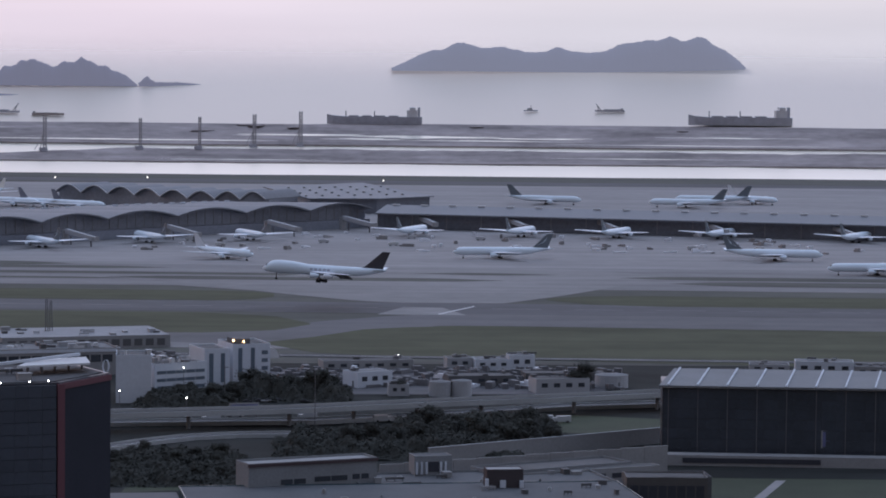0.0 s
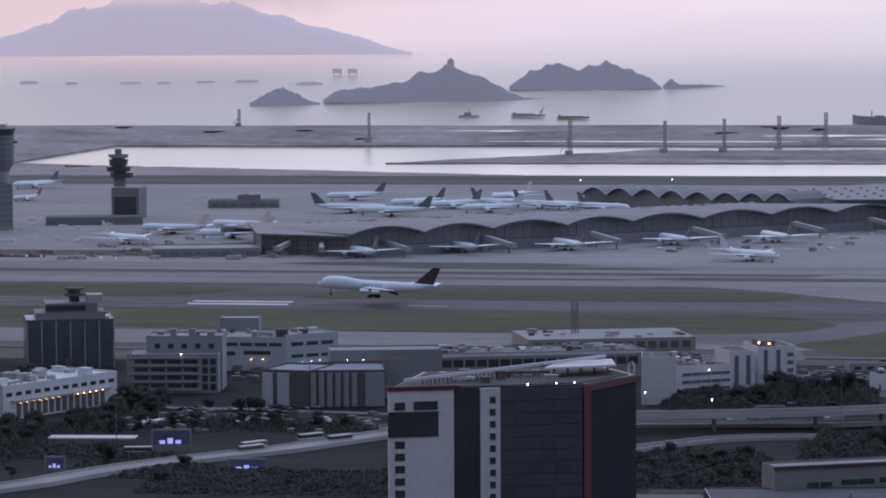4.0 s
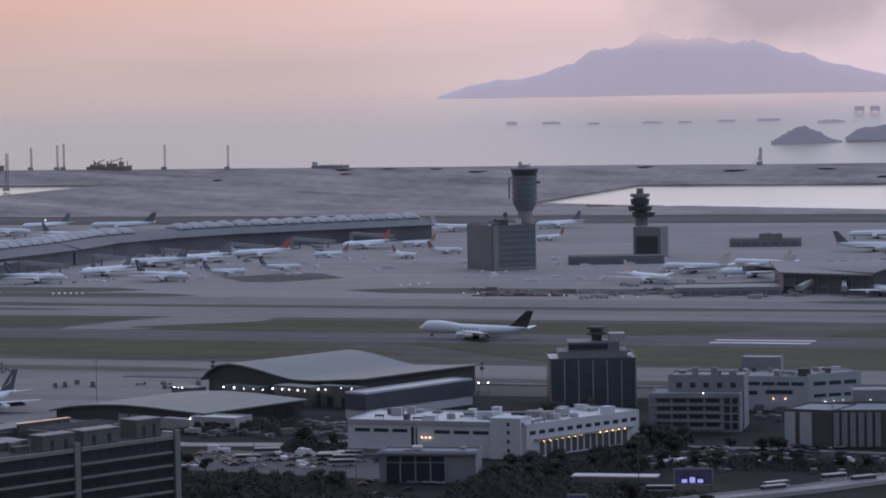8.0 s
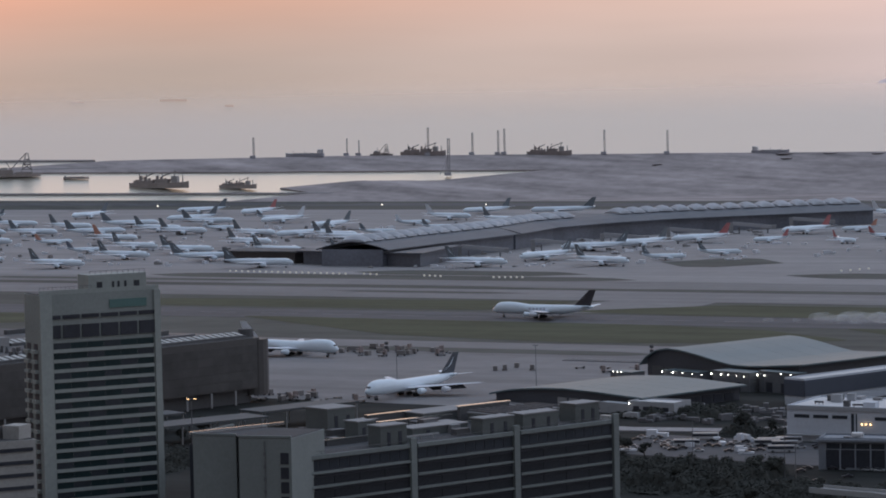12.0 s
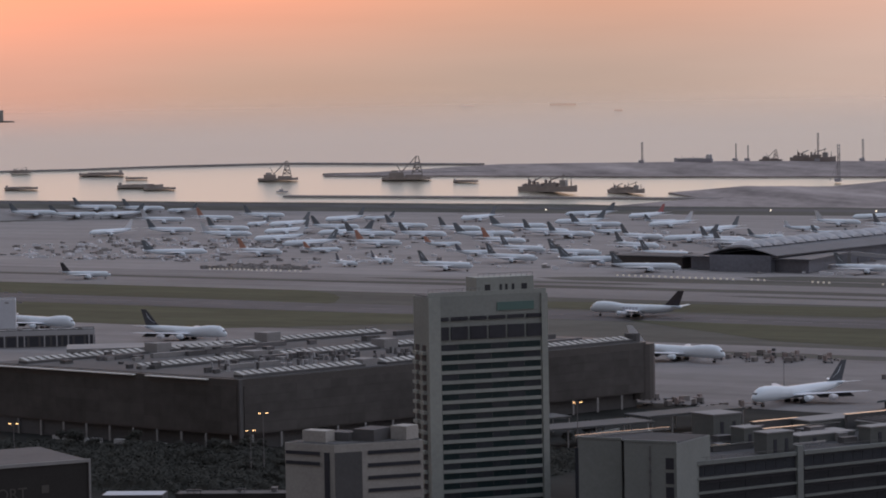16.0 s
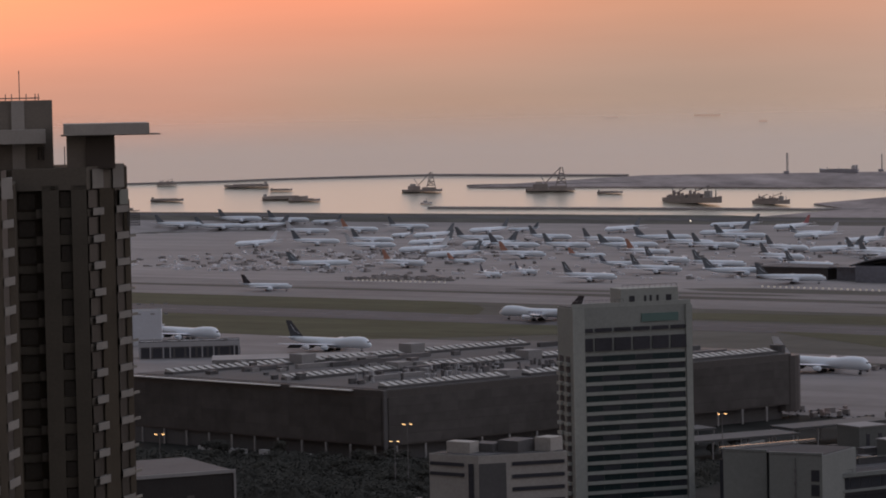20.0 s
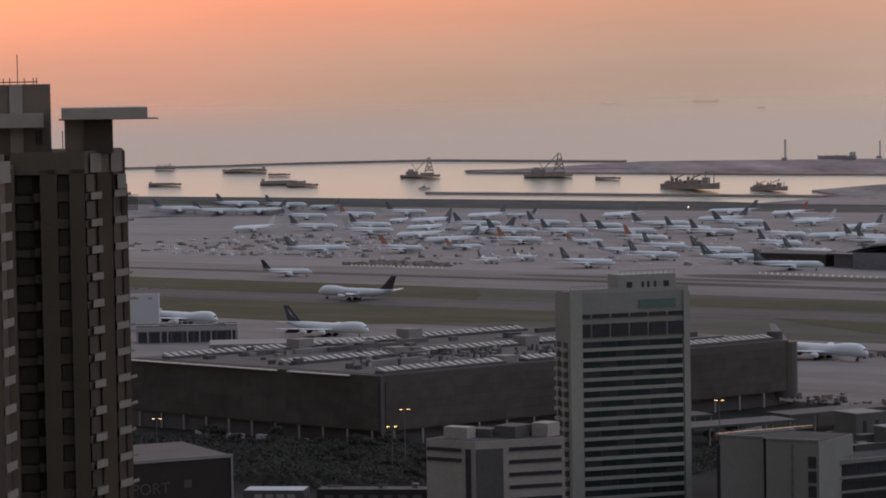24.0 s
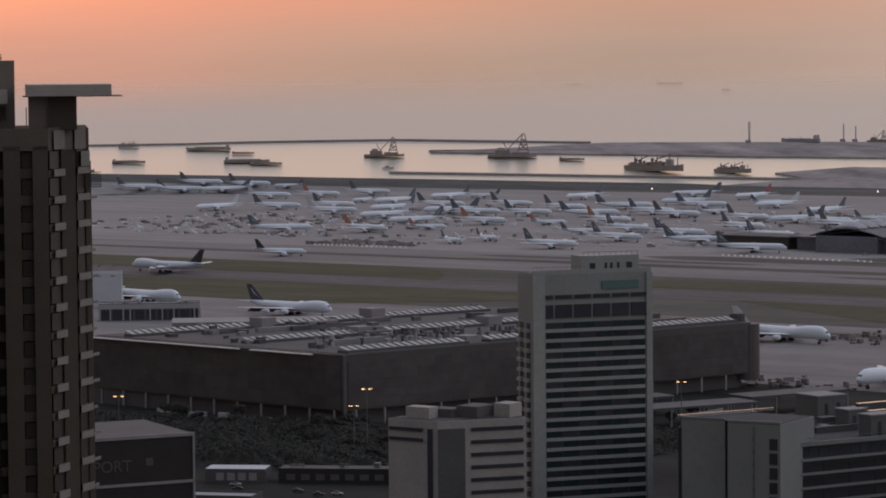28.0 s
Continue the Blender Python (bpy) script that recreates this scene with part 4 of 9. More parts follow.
    for k in range(5):
        bm = bmesh.new()
        cyl(bm, 56 + k * 5, 21 + k * 3, H + 0.3, H + 2.89, 0.4, n=8)
        part("canopy_post", bm, STEEL, t)
    for k in range(22):
        bm = bmesh.new()
        box(bm, 12 + k * 1.4, 12.35 + k * 1.4, 9 + k * 0.6, 9.3 + k * 0.6, H + 0.3, H + 2.2)
        part("roof_fin", bm, STEEL if k % 3 else RED, t)
    roof_units(t, 62, 40, H + 0.1, 16, 5, PLANT, 0.8, 2.6, 5, (0.25, 0.95, 0.2, 0.9))
    bm = bmesh.new()
    rings(bm, [[(80.5 + o + 1.6 * math.cos(q * 0.52) * 0.6, 21 + 0.4 * o, H + 0.5 + 1.9 + r * math.sin(q * 0.52)) for q in range(12)] for o, r in ((0, 2.0), (0.6, 2.0))], False)
    part("ring_sign", bm, WHITE, t, "white ring on the roof corner")
    for u, v, z in ((43, 0.5, H + 0.5), (52, 0.8, H + 0.6), (57.8, 1.2, H + 0.7)):
        bulb(t, u, v - 0.6, z, 0.24, LAMP_WHITE)


red_tower()


# ---- the black glass block with its ribbed pale roof ----
def glass_office():
    w, d, h = 98.0, 42.0, 30.0
    CURTAIN = mat("office_curtain_glass", (0.042, 0.050, 0.064), 0.3, 0.3, 0.05, spec=0.35)
    t = thing("glass_office", 133.2, 1245.7, 0, -5.0, "long black-glass office block with a pale ribbed roof", "building")
    bm = bmesh.new()
    box(bm, 0, w, 0, d, 0, h - 1)
    part("wall", bm, GLASSDARK, t)
    for i in range(17):
        for k in range(7):
            bm = bmesh.new()
            box(bm, 0.4 + i * 5.7, 0.4 + i * 5.7 + 5.55, -0.15, 0.05, 1.0 + k * 4.0, 4.85 + k * 4.0)
            part("glass_panel", bm, CURTAIN, t)
    for i in range(9):
        bm = bmesh.new()
        box(bm, i * 11.7 + 2.2, i * 11.7 + 2.5, -0.5, 0.0, 0.5, h - 1)
        part("mullion", bm, STEEL, t)
    bm = bmesh.new()
    v = [(-1.5, -1.8, h - 0.6), (w + 1.5, -1.8, h - 0.6), (w + 1.5, d + 2, h + 1.4), (-1.5 + 7, d + 2, h + 1.4)]
    a, b = [bm.verts.new(p) for p in v], [bm.verts.new((x, y, z + 0.8)) for x, y, z in v]
    bm.faces.new(a[::-1]); bm.faces.new(b)
    for i in range(4):
        bm.faces.new((a[i], a[(i + 1) % 4], b[(i + 1) % 4], b[i]))
    part("roof", bm, mat("weathered_roof", (0.17, 0.175, 0.185), 0.7, 0.15, 0.05), t, "grey overhanging roof")
    for i in range(9):
        bm = bmesh.new()
        beam(bm, (2 + i * 11.7, -1.6, h + 0.45), (8 + i * 11.7, d + 1.6, h + 2.4), 0.35)
        part("roof_rib", bm, WHITE, t)
    bm = bmesh.new()
    box(bm, -4, w + 4, -14, -6, 0, 4.2)
    part("podium", bm, GREY, t)
    bm = bmesh.new()
    box(bm, 8, 62, -14.4, -13.9, 1.2, 3.2)
    part("glazing", bm, GLASSDARK, t)


glass_office()


# ---- the cream works in the foreground ----
def cream_works():
    CREAM = mat("dull_cream", (0.205, 0.214, 0.225), 0.85, 0.2, 0.08)
    CREAMROOF = mat("dark_screed", (0.082, 0.088, 0.096), 0.85, 0.22, 0.08)
    t = house("workshop", "low cream workshop with a dark flat roof", -27.2, 1102.5, 23.6, 49.4, 12.0, 16.6, CREAM, GREY)
    bars(t, mat("dull_red_fascia", (0.060, 0.040, 0.044), 0.8, 0.2, 0.1), [(-0.3, 49.7, 16.2, 17.3)], "fascia", 0.5)
    panes(t, DGREY, 20, 34, 0.6, 5.2, 3, 1, 0.8, 0.9, name="door")
    panes(t, GLASS, 12, 22, 9.4, 11.4, 2, 1, 0.9, 0.9)
    panes(t, GLASS, 25, 38, 9.8, 11.8, 2, 1, 0.95, 0.9)
    panes(t, GLASS, 39.5, 46.5, 10.0, 12.0, 2, 1, 0.8, 0.9)
    w2 = house("annex", "low grey flat-roofed annex with roof plant", 14.0, 1106.0, 13.6, 92.0, 34.0, 8.2, CREAM, CREAMROOF)
    roof_units(w2, 92, 34, 8.2, 16, 21, [CREAM, GREY, DGREY, DGREY], 0.5, 2.0, 4)
    w3 = house("workshop_wing", "cream workshop wing with dark door bays", 62.0, 1140.0, 30.0, 60.0, 18.0, 9.0, CREAM, ROOFDARK)
    panes(w3, GLASSDARK, 4, 56, 1.0, 7.5, 4, 1, 0.55, 0.9)
    w4 = house("pump_house", "dark flat pump house behind the wall", 108.0, 1118.0, 4.0, 30.0, 16.0, 10.5, DGREY, GREY)
    panes(w4, WHITE, 4, 14, 3.0, 8.0, 2, 1, 0.6, 0.8)
    front = house("warehouse", "long low works with a dark glazed front and flat roof", -46.0, 1058.0, 7.1, 157.0, 46.0, 9.0, GLASSTEAL, CREAMROOF, parapet=0.5)
    bars(front, CREAM, [(0, 157, 7.9, 9.6)], "fascia", 0.6)
    for k in range(26):
        bars(front, DGREY, [(20 + k * 5.3, 20.3 + k * 5.3, 0.5, 7.8)], "mullion", 0.3)
    bars(front, CREAM, [(0, 19, 0, 7.8)], "end_wall", 0.4)
    roof_units(front, 157, 46, 9, 12, 33, [CREAM, GREY, DGREY, OFFWHITE], 0.5, 1.8, 3, (0.3, 0.97, 0.1, 0.9))
    bm = bmesh.new()
    box(bm, -34, -1, -1.2, 0.6, 8.2, 9.2)
    part("gutter", bm, WHITE, front, "white roof gutter")
    bm = bmesh.new()
    box(bm, -33.6, -1.4, -0.9, 40, 0, 8.19)
    part("shed_wing", bm, DGREY, front, "dark shed wing")
    # rooftop pavilions with white posts
    m1 = house("plant_room", "dark red plant room with white posts", 56.5, 1104.0, 6.0, 13.0, 8.0, 15.4, mat("dark_red_cladding", (0.052, 0.042, 0.045), 0.8, 0.15, 0.1), GREY, parapet=0.4, z0=9.2)
    bars(m1, WHITE, [(-0.6, 0.5, 9.4, 12.6), (4.6, 6.6, 9.4, 12.0), (11.6, 12.9, 9.4, 11.8)], "post", 1.2)
    m2 = house("plant_room", "cream plant room with white posts", 32.0, 1139.0, 12.0, 14.0, 9.0, 15.2, CREAM, CREAMROOF, parapet=0.4)
    bars(m2, WHITE, [(u, u + 0.7, 9.0, 13.4) for u in (0.4, 2.2, 4.0, 9.4, 11.2)], "post", 0.6)
    panes(m2, GLASSDARK, 5.0, 9.2, 9.6, 13.6, 1, 1, 0.95, 0.95)
    # long boundary wall climbing to the right
    wl = thing("retaining_wall", 20, 1168, 0, 14.5, "long plain grey concrete retaining wall", "wall")
    for k in range(12):
        bm = bmesh.new()
        box(bm, k * 9.5, k * 9.5 + 9.4, 0, 0.8, 0, 8.5 + k * 0.35)
        part("panel", bm, GREY, wl)


cream_works()


# ---- the laboratories and sheds by the service road ----
def labs():
    LABGLASS = mat("blue_lab_glass", (0.115, 0.145, 0.180), 0.3, 0.2, 0.05, spec=0.35)
    SHEDROOF = mat("dull_shed_roof", (0.15, 0.155, 0.165), 0.8, 0.2, 0.08)
    t = house("laboratory", "pale block with a plain side wall", -95.3, 1424.7, 3.0, 16.0, 22.0, 21.0, WHITE)
    roof_units(t, 16, 22, 21, 6, 2, PLANT, 0.8, 2.0, 4)
    t = house("laboratory", "white laboratory with long ribbon windows", -79.0, 1447.0, 34.0, 28.0, 24.0, 14.5, WHITE)
    panes(t, LABGLASS, 1, 27, 2.5, 13.0, 5, 3, 0.94, 0.42)
    roof_units(t, 28, 24, 14.5, 12, 3, PLANT, 0.8, 2.5, 4)
    t = house("laboratory", "white laboratory with tall dark window slots", -58.0, 1492.0, 20.0, 12.5, 24.0, 17.0, WHITE)
    panes(t, LABGLASS, 0.5, 12, 1.5, 16.0, 2, 1, 0.36, 0.96)
    t = house("laboratory", "white laboratory tower with tall blue window slots", -45.0, 1506.0, 18.0, 18.5, 26.0, 18.0, WHITE)
    panes(t, LABGLASS, 0.5, 13.0, 1.5, 17.2, 2, 1, 0.32, 0.97)
    panes(t, LABGLASS, 13.6, 18, 1.5, 16.5, 1, 4, 0.7, 0.5)
    bm = bmesh.new()
    box(bm, 1, 9, 2, 14, 18.2, 21.2)
    part("penthouse", bm, DGREY, t)
    bulb(t, 0.5, 1.0, 20.6, 0.6, LAMP_WARM)
    bulb(t, 5.5, 0.6, 20.0, 0.5, LAMP_WARM)
    bm = bmesh.new()
    rings(bm, [[(18.5 + 5.5 * math.cos(a * 0.314), 3 + y, 11.5 + 5.0 * math.sin(a * 0.314)) for a in range(6)] + [(18.5, 3 + y, 11.5)] for y in (0, 20)])
    part("canopy", bm, ROOFLIGHT, t, "curved pale canopy")
    t = house("lab_hall", "long flat-roofed hall with white roof edges", -206.0, 1511.0, 16.5, 108.0, 30.0, 12.6, GREY, SHEDROOF)
    bars(t, WHITE, [(0, 108, 11.4, 12.8)], "fascia", 0.35)
    panes(t, GLASS, 2, 106, 6, 10.5, 18, 1, 0.85, 0.8)
    roof_units(t, 108, 30, 12.6, 44, 9, PLANT, 0.8, 2.6, 6)
    t = house("cargo_shed", "long low shed with a white roof", -169.8, 1651.0, 16.0, 90.0, 52.0, 6.4, GREY, mat("dull_white_roof", (0.235, 0.24, 0.255), 0.75, 0.2, 0.06), parapet=0.3)
    panes(t, DGREY, 2, 88, 1, 5.0, 14, 1, 0.7, 0.9)
    roof_units(t, 90, 52, 6.4, 14, 77, [GREY, DGREY, OFFWHITE], 0.5, 1.8, 5)
    for x, y, rz, w, d, h, lab, m in ((14.5, 1489, 30, 19, 14, 7.2, "small white shed with a blue-grey band", WHITE), (28.6, 1458, 4, 9.5, 8, 5.2, "small pale kiosk with a flat roof", OFFWHITE), (98, 1470.8, 12, 26, 14, 6.6, "plain pale ribbed hall", OFFWHITE),
                                      (74, 1570.5, 6, 18, 14, 5.2, "white two-storey site office", WHITE), (91, 1573, 6, 13, 10, 7.2, "white upper block of the site office", WHITE), (60, 1575, 8, 13, 10, 5.4, "pale low shed", OFFWHITE),
                                      (233, 1560, -6, 29, 14, 6.4, "white flat-roofed site office", WHITE), (212, 1575, -6, 20, 12, 3.2, "low white shed", OFFWHITE), (262, 1555, -6, 24, 12, 4.5, "low grey shed", GREY), (58, 1500, 8, 32, 14, 4.6, "low grey shed with a dark roof", DGREY),
                                      (96, 1520, 8, 40, 12, 4.0, "long low grey shed", DGREY), (-2, 1560, 12, 46, 12, 5.0, "long grey shed with a dull roof", GREY), (-130, 1600, 14, 26, 14, 6.0, "low grey shed with roof plant", GREY), (-240, 1580, 12, 34, 16, 7.0, "grey shed with a pale roof", GREY)):
        t = house("shed", lab + ", beside the road", x, y, rz, w, d, h, m, SHEDROOF if m is WHITE else ROOFDARK, "shed", 0.4)
        panes(t, GLASS, 1, w - 1, h * 0.35, h * 0.85, max(2, int(w / 6)), 1, 0.5, 0.6)
        roof_units(t, w, d, h, 4, int(abs(x)), [GREY, DGREY, STEEL], 0.5, 1.4, 3)
    # round grey tank hall
    for x, y, r, h in ((52.5, 1461, 5.2, 6.8), (62.5, 1462, 4.8, 7.2), (136, 1502, 8, 6)):
        t = thing("storage_tank", x, y, 0, 0, "squat pale-grey storage tank", "tank")
        bm = bmesh.new()
        cyl(bm, 0, 0, 0, h, r, n=24)
        part("shell", bm, OFFWHITE, t)
        bm = bmesh.new()
        cyl(bm, 0, 0, h, h + 0.6, r * 1.02, r * 0.2, 24)
        part("lid", bm, SHEDROOF, t)


labs()


# ---- blocks round the dark boxy tower ----
def mid_blocks():
    OFFICE = mat("blue_grey_render", (0.235, 0.255, 0.290), 0.8, 0.12, 0.05)
    OFFICEWHITE = mat("cool_white_render", (0.40, 0.435, 0.49), 0.8, 0.12, 0.05)
    TOWERGLASS = mat("blue_grey_glass", (0.072, 0.094, 0.124), 0.25, 0.25, 0.08)
    t = house("office_tower", "dark glass office tower with pale ribs and a stepped crown", -412.1, 1541.6, 17.0, 44.0, 38.0, 24.5, TOWERGLASS, ROOFLIGHT)
    for i in range(7):
        bars(t, GREY, [(0.1 + i * 7.2, 0.9 + i * 7.2, 0.5, 24.5)], "rib", 0.6)
    for i in range(6):
        panes(t, TOWERGLASS, 1.2 + i * 7.2, 7.0 + i * 7.2, 1, 24, 2, 7, 0.96, 0.9, proud=0.15)
    bm = bmesh.new()
    box(bm, 5, 40, 5, 30, 24.71, 28.4)
    box(bm, 10, 36, 6, 28, 28.41, 33)
    part("crown", bm, mat("crown_cladding", (0.165, 0.175, 0.195), 0.7, 0.15, 0.08), t)
    bm = bmesh.new()
    box(bm, 10, 30, 5.5, 6.1, 29.5, 32)
    part("crown_glazing", bm, GLASSDARK, t)
    bm = bmesh.new()
    box(bm, 14, 32, 5.5, 6.1, 26, 28)
    part("crown_glazing", bm, GLASSDARK, t)
    bm = bmesh.new()
    cyl(bm, 25, 16, 33, 36, 2.6, 2.6, 16)
    cyl(bm, 25, 16, 36, 37.2, 5.2, 5.2, 16)
    cyl(bm, 25, 16, 37.21, 39, 3.4, 3.4, 16)
    cyl(bm, 25, 16, 39.01, 40.2, 5.0, 5.0, 16)
    part("drum", bm, DGREY, t)
    bm = bmesh.new()
    box(bm, 31, 39, 8, 20, 33, 37)
    part("penthouse", bm, OFFWHITE, t)
    roof_units(t, 44, 38, 24.6, 8, 6, PLANT, 0.8, 2.2, 4)

    # the white depot: two wings and an upper hall
    t = house("depot", "white flat-roofed depot with ribbon windows", -453.5, 1343.7, -3.0, 84.0, 42.0, 15.3, WHITE, ROOFLIGHT)
    panes(t, GLASS, 2.6, 29.6, 10.6, 12.2, 3, 1, 0.8, 0.95)
    panes(t, GLASS, 40.6, 68.0, 10.4, 12.0, 3, 1, 0.8, 0.95)
    bars(t, GLASS, [(30.4, 31.8, 1, 13.2), (32.6, 33.2, 1, 13.2)], "stair_slot", 0.1)
    bars(t, OFFWHITE, [(0, 84, 14.2, 16.0)], "fascia", 0.5)
    bars(t, OFFWHITE, [(0, 36, 2.8, 3.3)], "awning", 1.8)
    bm = bmesh.new()
    box(bm, 68.4, 82.6, -2.2, 9, 0, 18.2)
    stair = part("stair_tower", bm, WHITE, t, "plain white stair tower")
    for z in (3, 7, 11, 14.6):
        bm = bmesh.new()
        box(bm, 76.4, 77.6, -2.3, -2.0, z, z + 1.6)
        part("window", bm, GLASS, stair)
    roof_units(t, 84, 42, 15.4, 22, 8, [WHITE, OFFWHITE, GREY, DGREY], 0.8, 3.6, 8)
    for x in (35.6, 37.6, 39.6):
        bulb(t, x, -0.6, 8.6, 0.3, LAMP_WARM)
    t2 = house("depot_wing", "white depot wing with lit loading bays", -369.0, 1339.5, 62.5, 76.0, 30.0, 14.4, WHITE, ROOFLIGHT)
    panes(t2, GLASS, 1, 75, 10.2, 12.2, 12, 1, 0.6, 0.85)
    panes(t2, DGREY, 8, 68, 0.6, 7.2, 14, 1, 0.7, 0.95, name="loading_bay")
    for i in range(14):
        if i not in (7, 8):
            bulb(t2, 10.4 + i * 4.2, -0.9, 7.0 + i * 0.05, 0.28 if i > 8 else 0.19, LAMP_WARM)
    bars(t2, OFFWHITE, [(5, 72, 8.0, 8.5)], "awning", 2.0)
    roof_units(t2, 76, 30, 14.5, 20, 81, [WHITE, OFFWHITE, GREY], 1.0, 3.6, 7)
    t3 = house("depot_hall", "blue-grey upper hall over a white base", -490.4, 1480.6, 67.0, 84.0, 13.0, 12.6, WHITE, ROOFLIGHT)
    bars(t3, mat("slate_cladding", (0.072, 0.085, 0.115), 0.6, 0.1, 0.1), [(-0.2, 84.2, 4.6, 12.5)], "cladding", 0.4)
    bars(t3, mat("slate_cladding", (0.072, 0.085, 0.115)), [(0, 13, 4.6, 12.5)], "cladding", 0.4, "left")
    # porch building in front of the depot
    t4 = house("gatehouse", "grey gatehouse with a dark panel as its porch", -409.0, 1252.0, 7.0, 41.0, 16.0, 12.5, OFFICE, OFFICE)
    bars(t4, OFFICE, [(-0.8, 41.8, 11.9, 12.9)], "roof_slab", 1.6)
    bars(t4, OFFICE, [(2.4 + k * 6.4, 3.0 + k * 6.4, 0.4, 8.5) for k in range(5)], "column", 0.9)
    # one dark sheet on the solid front stands for the open porch's shade
    panes(t4, GLASSDARK, 3, 28, 1.0, 8.5, 1, 1, 0.98, 0.98, proud=0.15)
    panes(t4, GLASS, 3, 28, 8.6, 11.4, 4, 1, 0.9, 0.8)
    roof_units(t4, 44, 16, 12.6, 5, 4, PLANT, 0.6, 1.6, 5)
    # pale office with a window grid
    t = house("office_block", "pale office block with a grid of dark windows", -339.0, 1448.8, 6.0, 43.0, 30.0, 17.5, OFFICE, GREY)
    panes(t, GLASS, 3, 34, 1.6, 16.8, 4, 4, 0.84, 0.46)
    bars(t, GREY, [(2, 34.5, 1.2 + k * 3.8, 1.6 + k * 3.8) for k in range(5)], "ledge", 0.9)
    panes(t, GLASS, 35, 42.5, 1.0, 16.8, 2, 4, 0.7, 0.75)
    t = house("office_block", "pale stepped upper office storeys", -332.5, 1462.0, 6.0, 36.0, 22.0, 25.0, OFFICE, GREY)
    panes(t, GLASS, 2, 34, 18.0, 24.0, 5, 1, 0.4, 0.4)
    for u in (11, 20):
        bm = bmesh.new()
        box(bm, u, u + 3, 3, 6, 25.3, 29)
        part("chimney", bm, OFFICE, t)
    bulb(t, 18, -14, 18.6, 0.3, LAMP_WHITE)
    roof_units(t, 36, 22, 25.1, 6, 14, [OFFICE, GREY], 0.8, 2, 4)
    t = house("office_wing", "low white office wing with a dark window band", -322.8, 1549.7, -1.5, 42.0, 30.0, 16.3, OFFICEWHITE, GREY)
    panes(t, GLASS, 8, 16, 7.5, 10, 1, 1, 0.95, 0.8)
    panes(t, GLASS, 20, 34, 8.0, 10.5, 1, 1, 0.98, 0.8)
    panes(t, GLASSTEAL, 3, 40, 12.4, 14.4, 5, 1, 0.85, 0.85)
    roof_units(t, 42, 30, 16.4, 12, 52, [DGREY, WHITE, GREY], 1.0, 4.2, 7)
    bulb(t, 24, -0.5, 6.0, 0.25, LAMP_WARM)
    bulb(t, 30, -0.5, 6.0, 0.25, LAMP_WARM)
    t = house("office_wing", "white end block with a blank wall", -281.0, 1549.0, 40.0, 30.0, 26.0, 17.5, OFFICEWHITE, GREY)
    panes(t, GLASSTEAL, 2, 28, 12.2, 14.6, 3, 1, 0.8, 0.8)
    panes(t, GLASSTEAL, 2, 28, 6.4, 8.4, 3, 1, 0.8, 0.8)
    roof_units(t, 30, 26, 17.6, 7, 61, [DGREY, GREY, WHITE], 0.8, 2.6, 5)
    for i in range(3):
        bulb(t, 9 + i * 5, -0.8, 4.4, 0.16, LAMP_WHITE)
    t = house("plant_room", "small pale plant room on stilts", -322.0, 1585.0, 5.0, 20.0, 14.0, 22.5, OFFICE, ROOFLIGHT)
    # striped building
    t = house("office_block", "grey office block with upright white fins", -266.0, 1405.0, -12.0, 23.0, 30.0, 16.0, DGREY, OFFICE)
    bars(t, OFFICEWHITE, [(0.2, 5.2, 0.5, 15.5), (7.5, 13.2, 0.5, 15.5)], "fin", 0.6)
    t = house("office_block", "grey office block with a row of white fins", -243.4, 1400.0, 10.0, 34.0, 34.0, 16.2, DGREY, OFFICE)
    bars(t, OFFICE, [(0.5 + i * 3.7, 2.9 + i * 3.7, 0.5, 15.8) for i in range(6)] + [(25, 33.8, 0.5, 15.8)], "fin", 0.6)
    t = house("office_block", "plain pale upper block with a faded sign bar", -240.0, 1436.0, 12.0, 52.0, 22.0, 21.5, OFFICE, GREY)
    bars(t, GREY, [(16, 36, 17.6, 19.2)], "sign_bar", 0.15)
    for i in range(2):
        bulb(t, 8 + i * 7.2, -1.0, 18.0, 0.16, LAMP_WHITE)


mid_blocks()


# ---- hangars ----
def hangar(name, label, x, y, rz, d, curve, roof, wall, overhang=3.0):
    """A hangar whose gable follows curve, (along, height) points; its roof runs straight back over d metres."""
    t = thing(name, x, y, 0, rz, label, "hangar")
    us, zs = [p[0] for p in curve], [p[1] for p in curve]
    lo = [(u, float(np.interp(u, us, zs))) for u in frange(us[0], us[-1], 28)]
    for k in range(6):
        v0, v1 = -overhang + (d + 2 * overhang) * k / 6, -overhang + (d + 2 * overhang) * (k + 1) / 6 - 0.12
        bm = bmesh.new()
        rings(bm, [[(u, v, z) for u, z in lo] + [(u, v, z + 0.8) for u, z in lo[::-1]] for v in (v0, v1)])
        part("roof_sheet", bm, roof, t)
    bm = bmesh.new()
    rings(bm, [[(u, v, max(0.5, z - 0.01)) for u, z in lo[1:-1]] + [(lo[-2][0], v, 0), (lo[1][0], v, 0)] for v in (0, d)])
    part("wall", bm, wall, t)
    return t


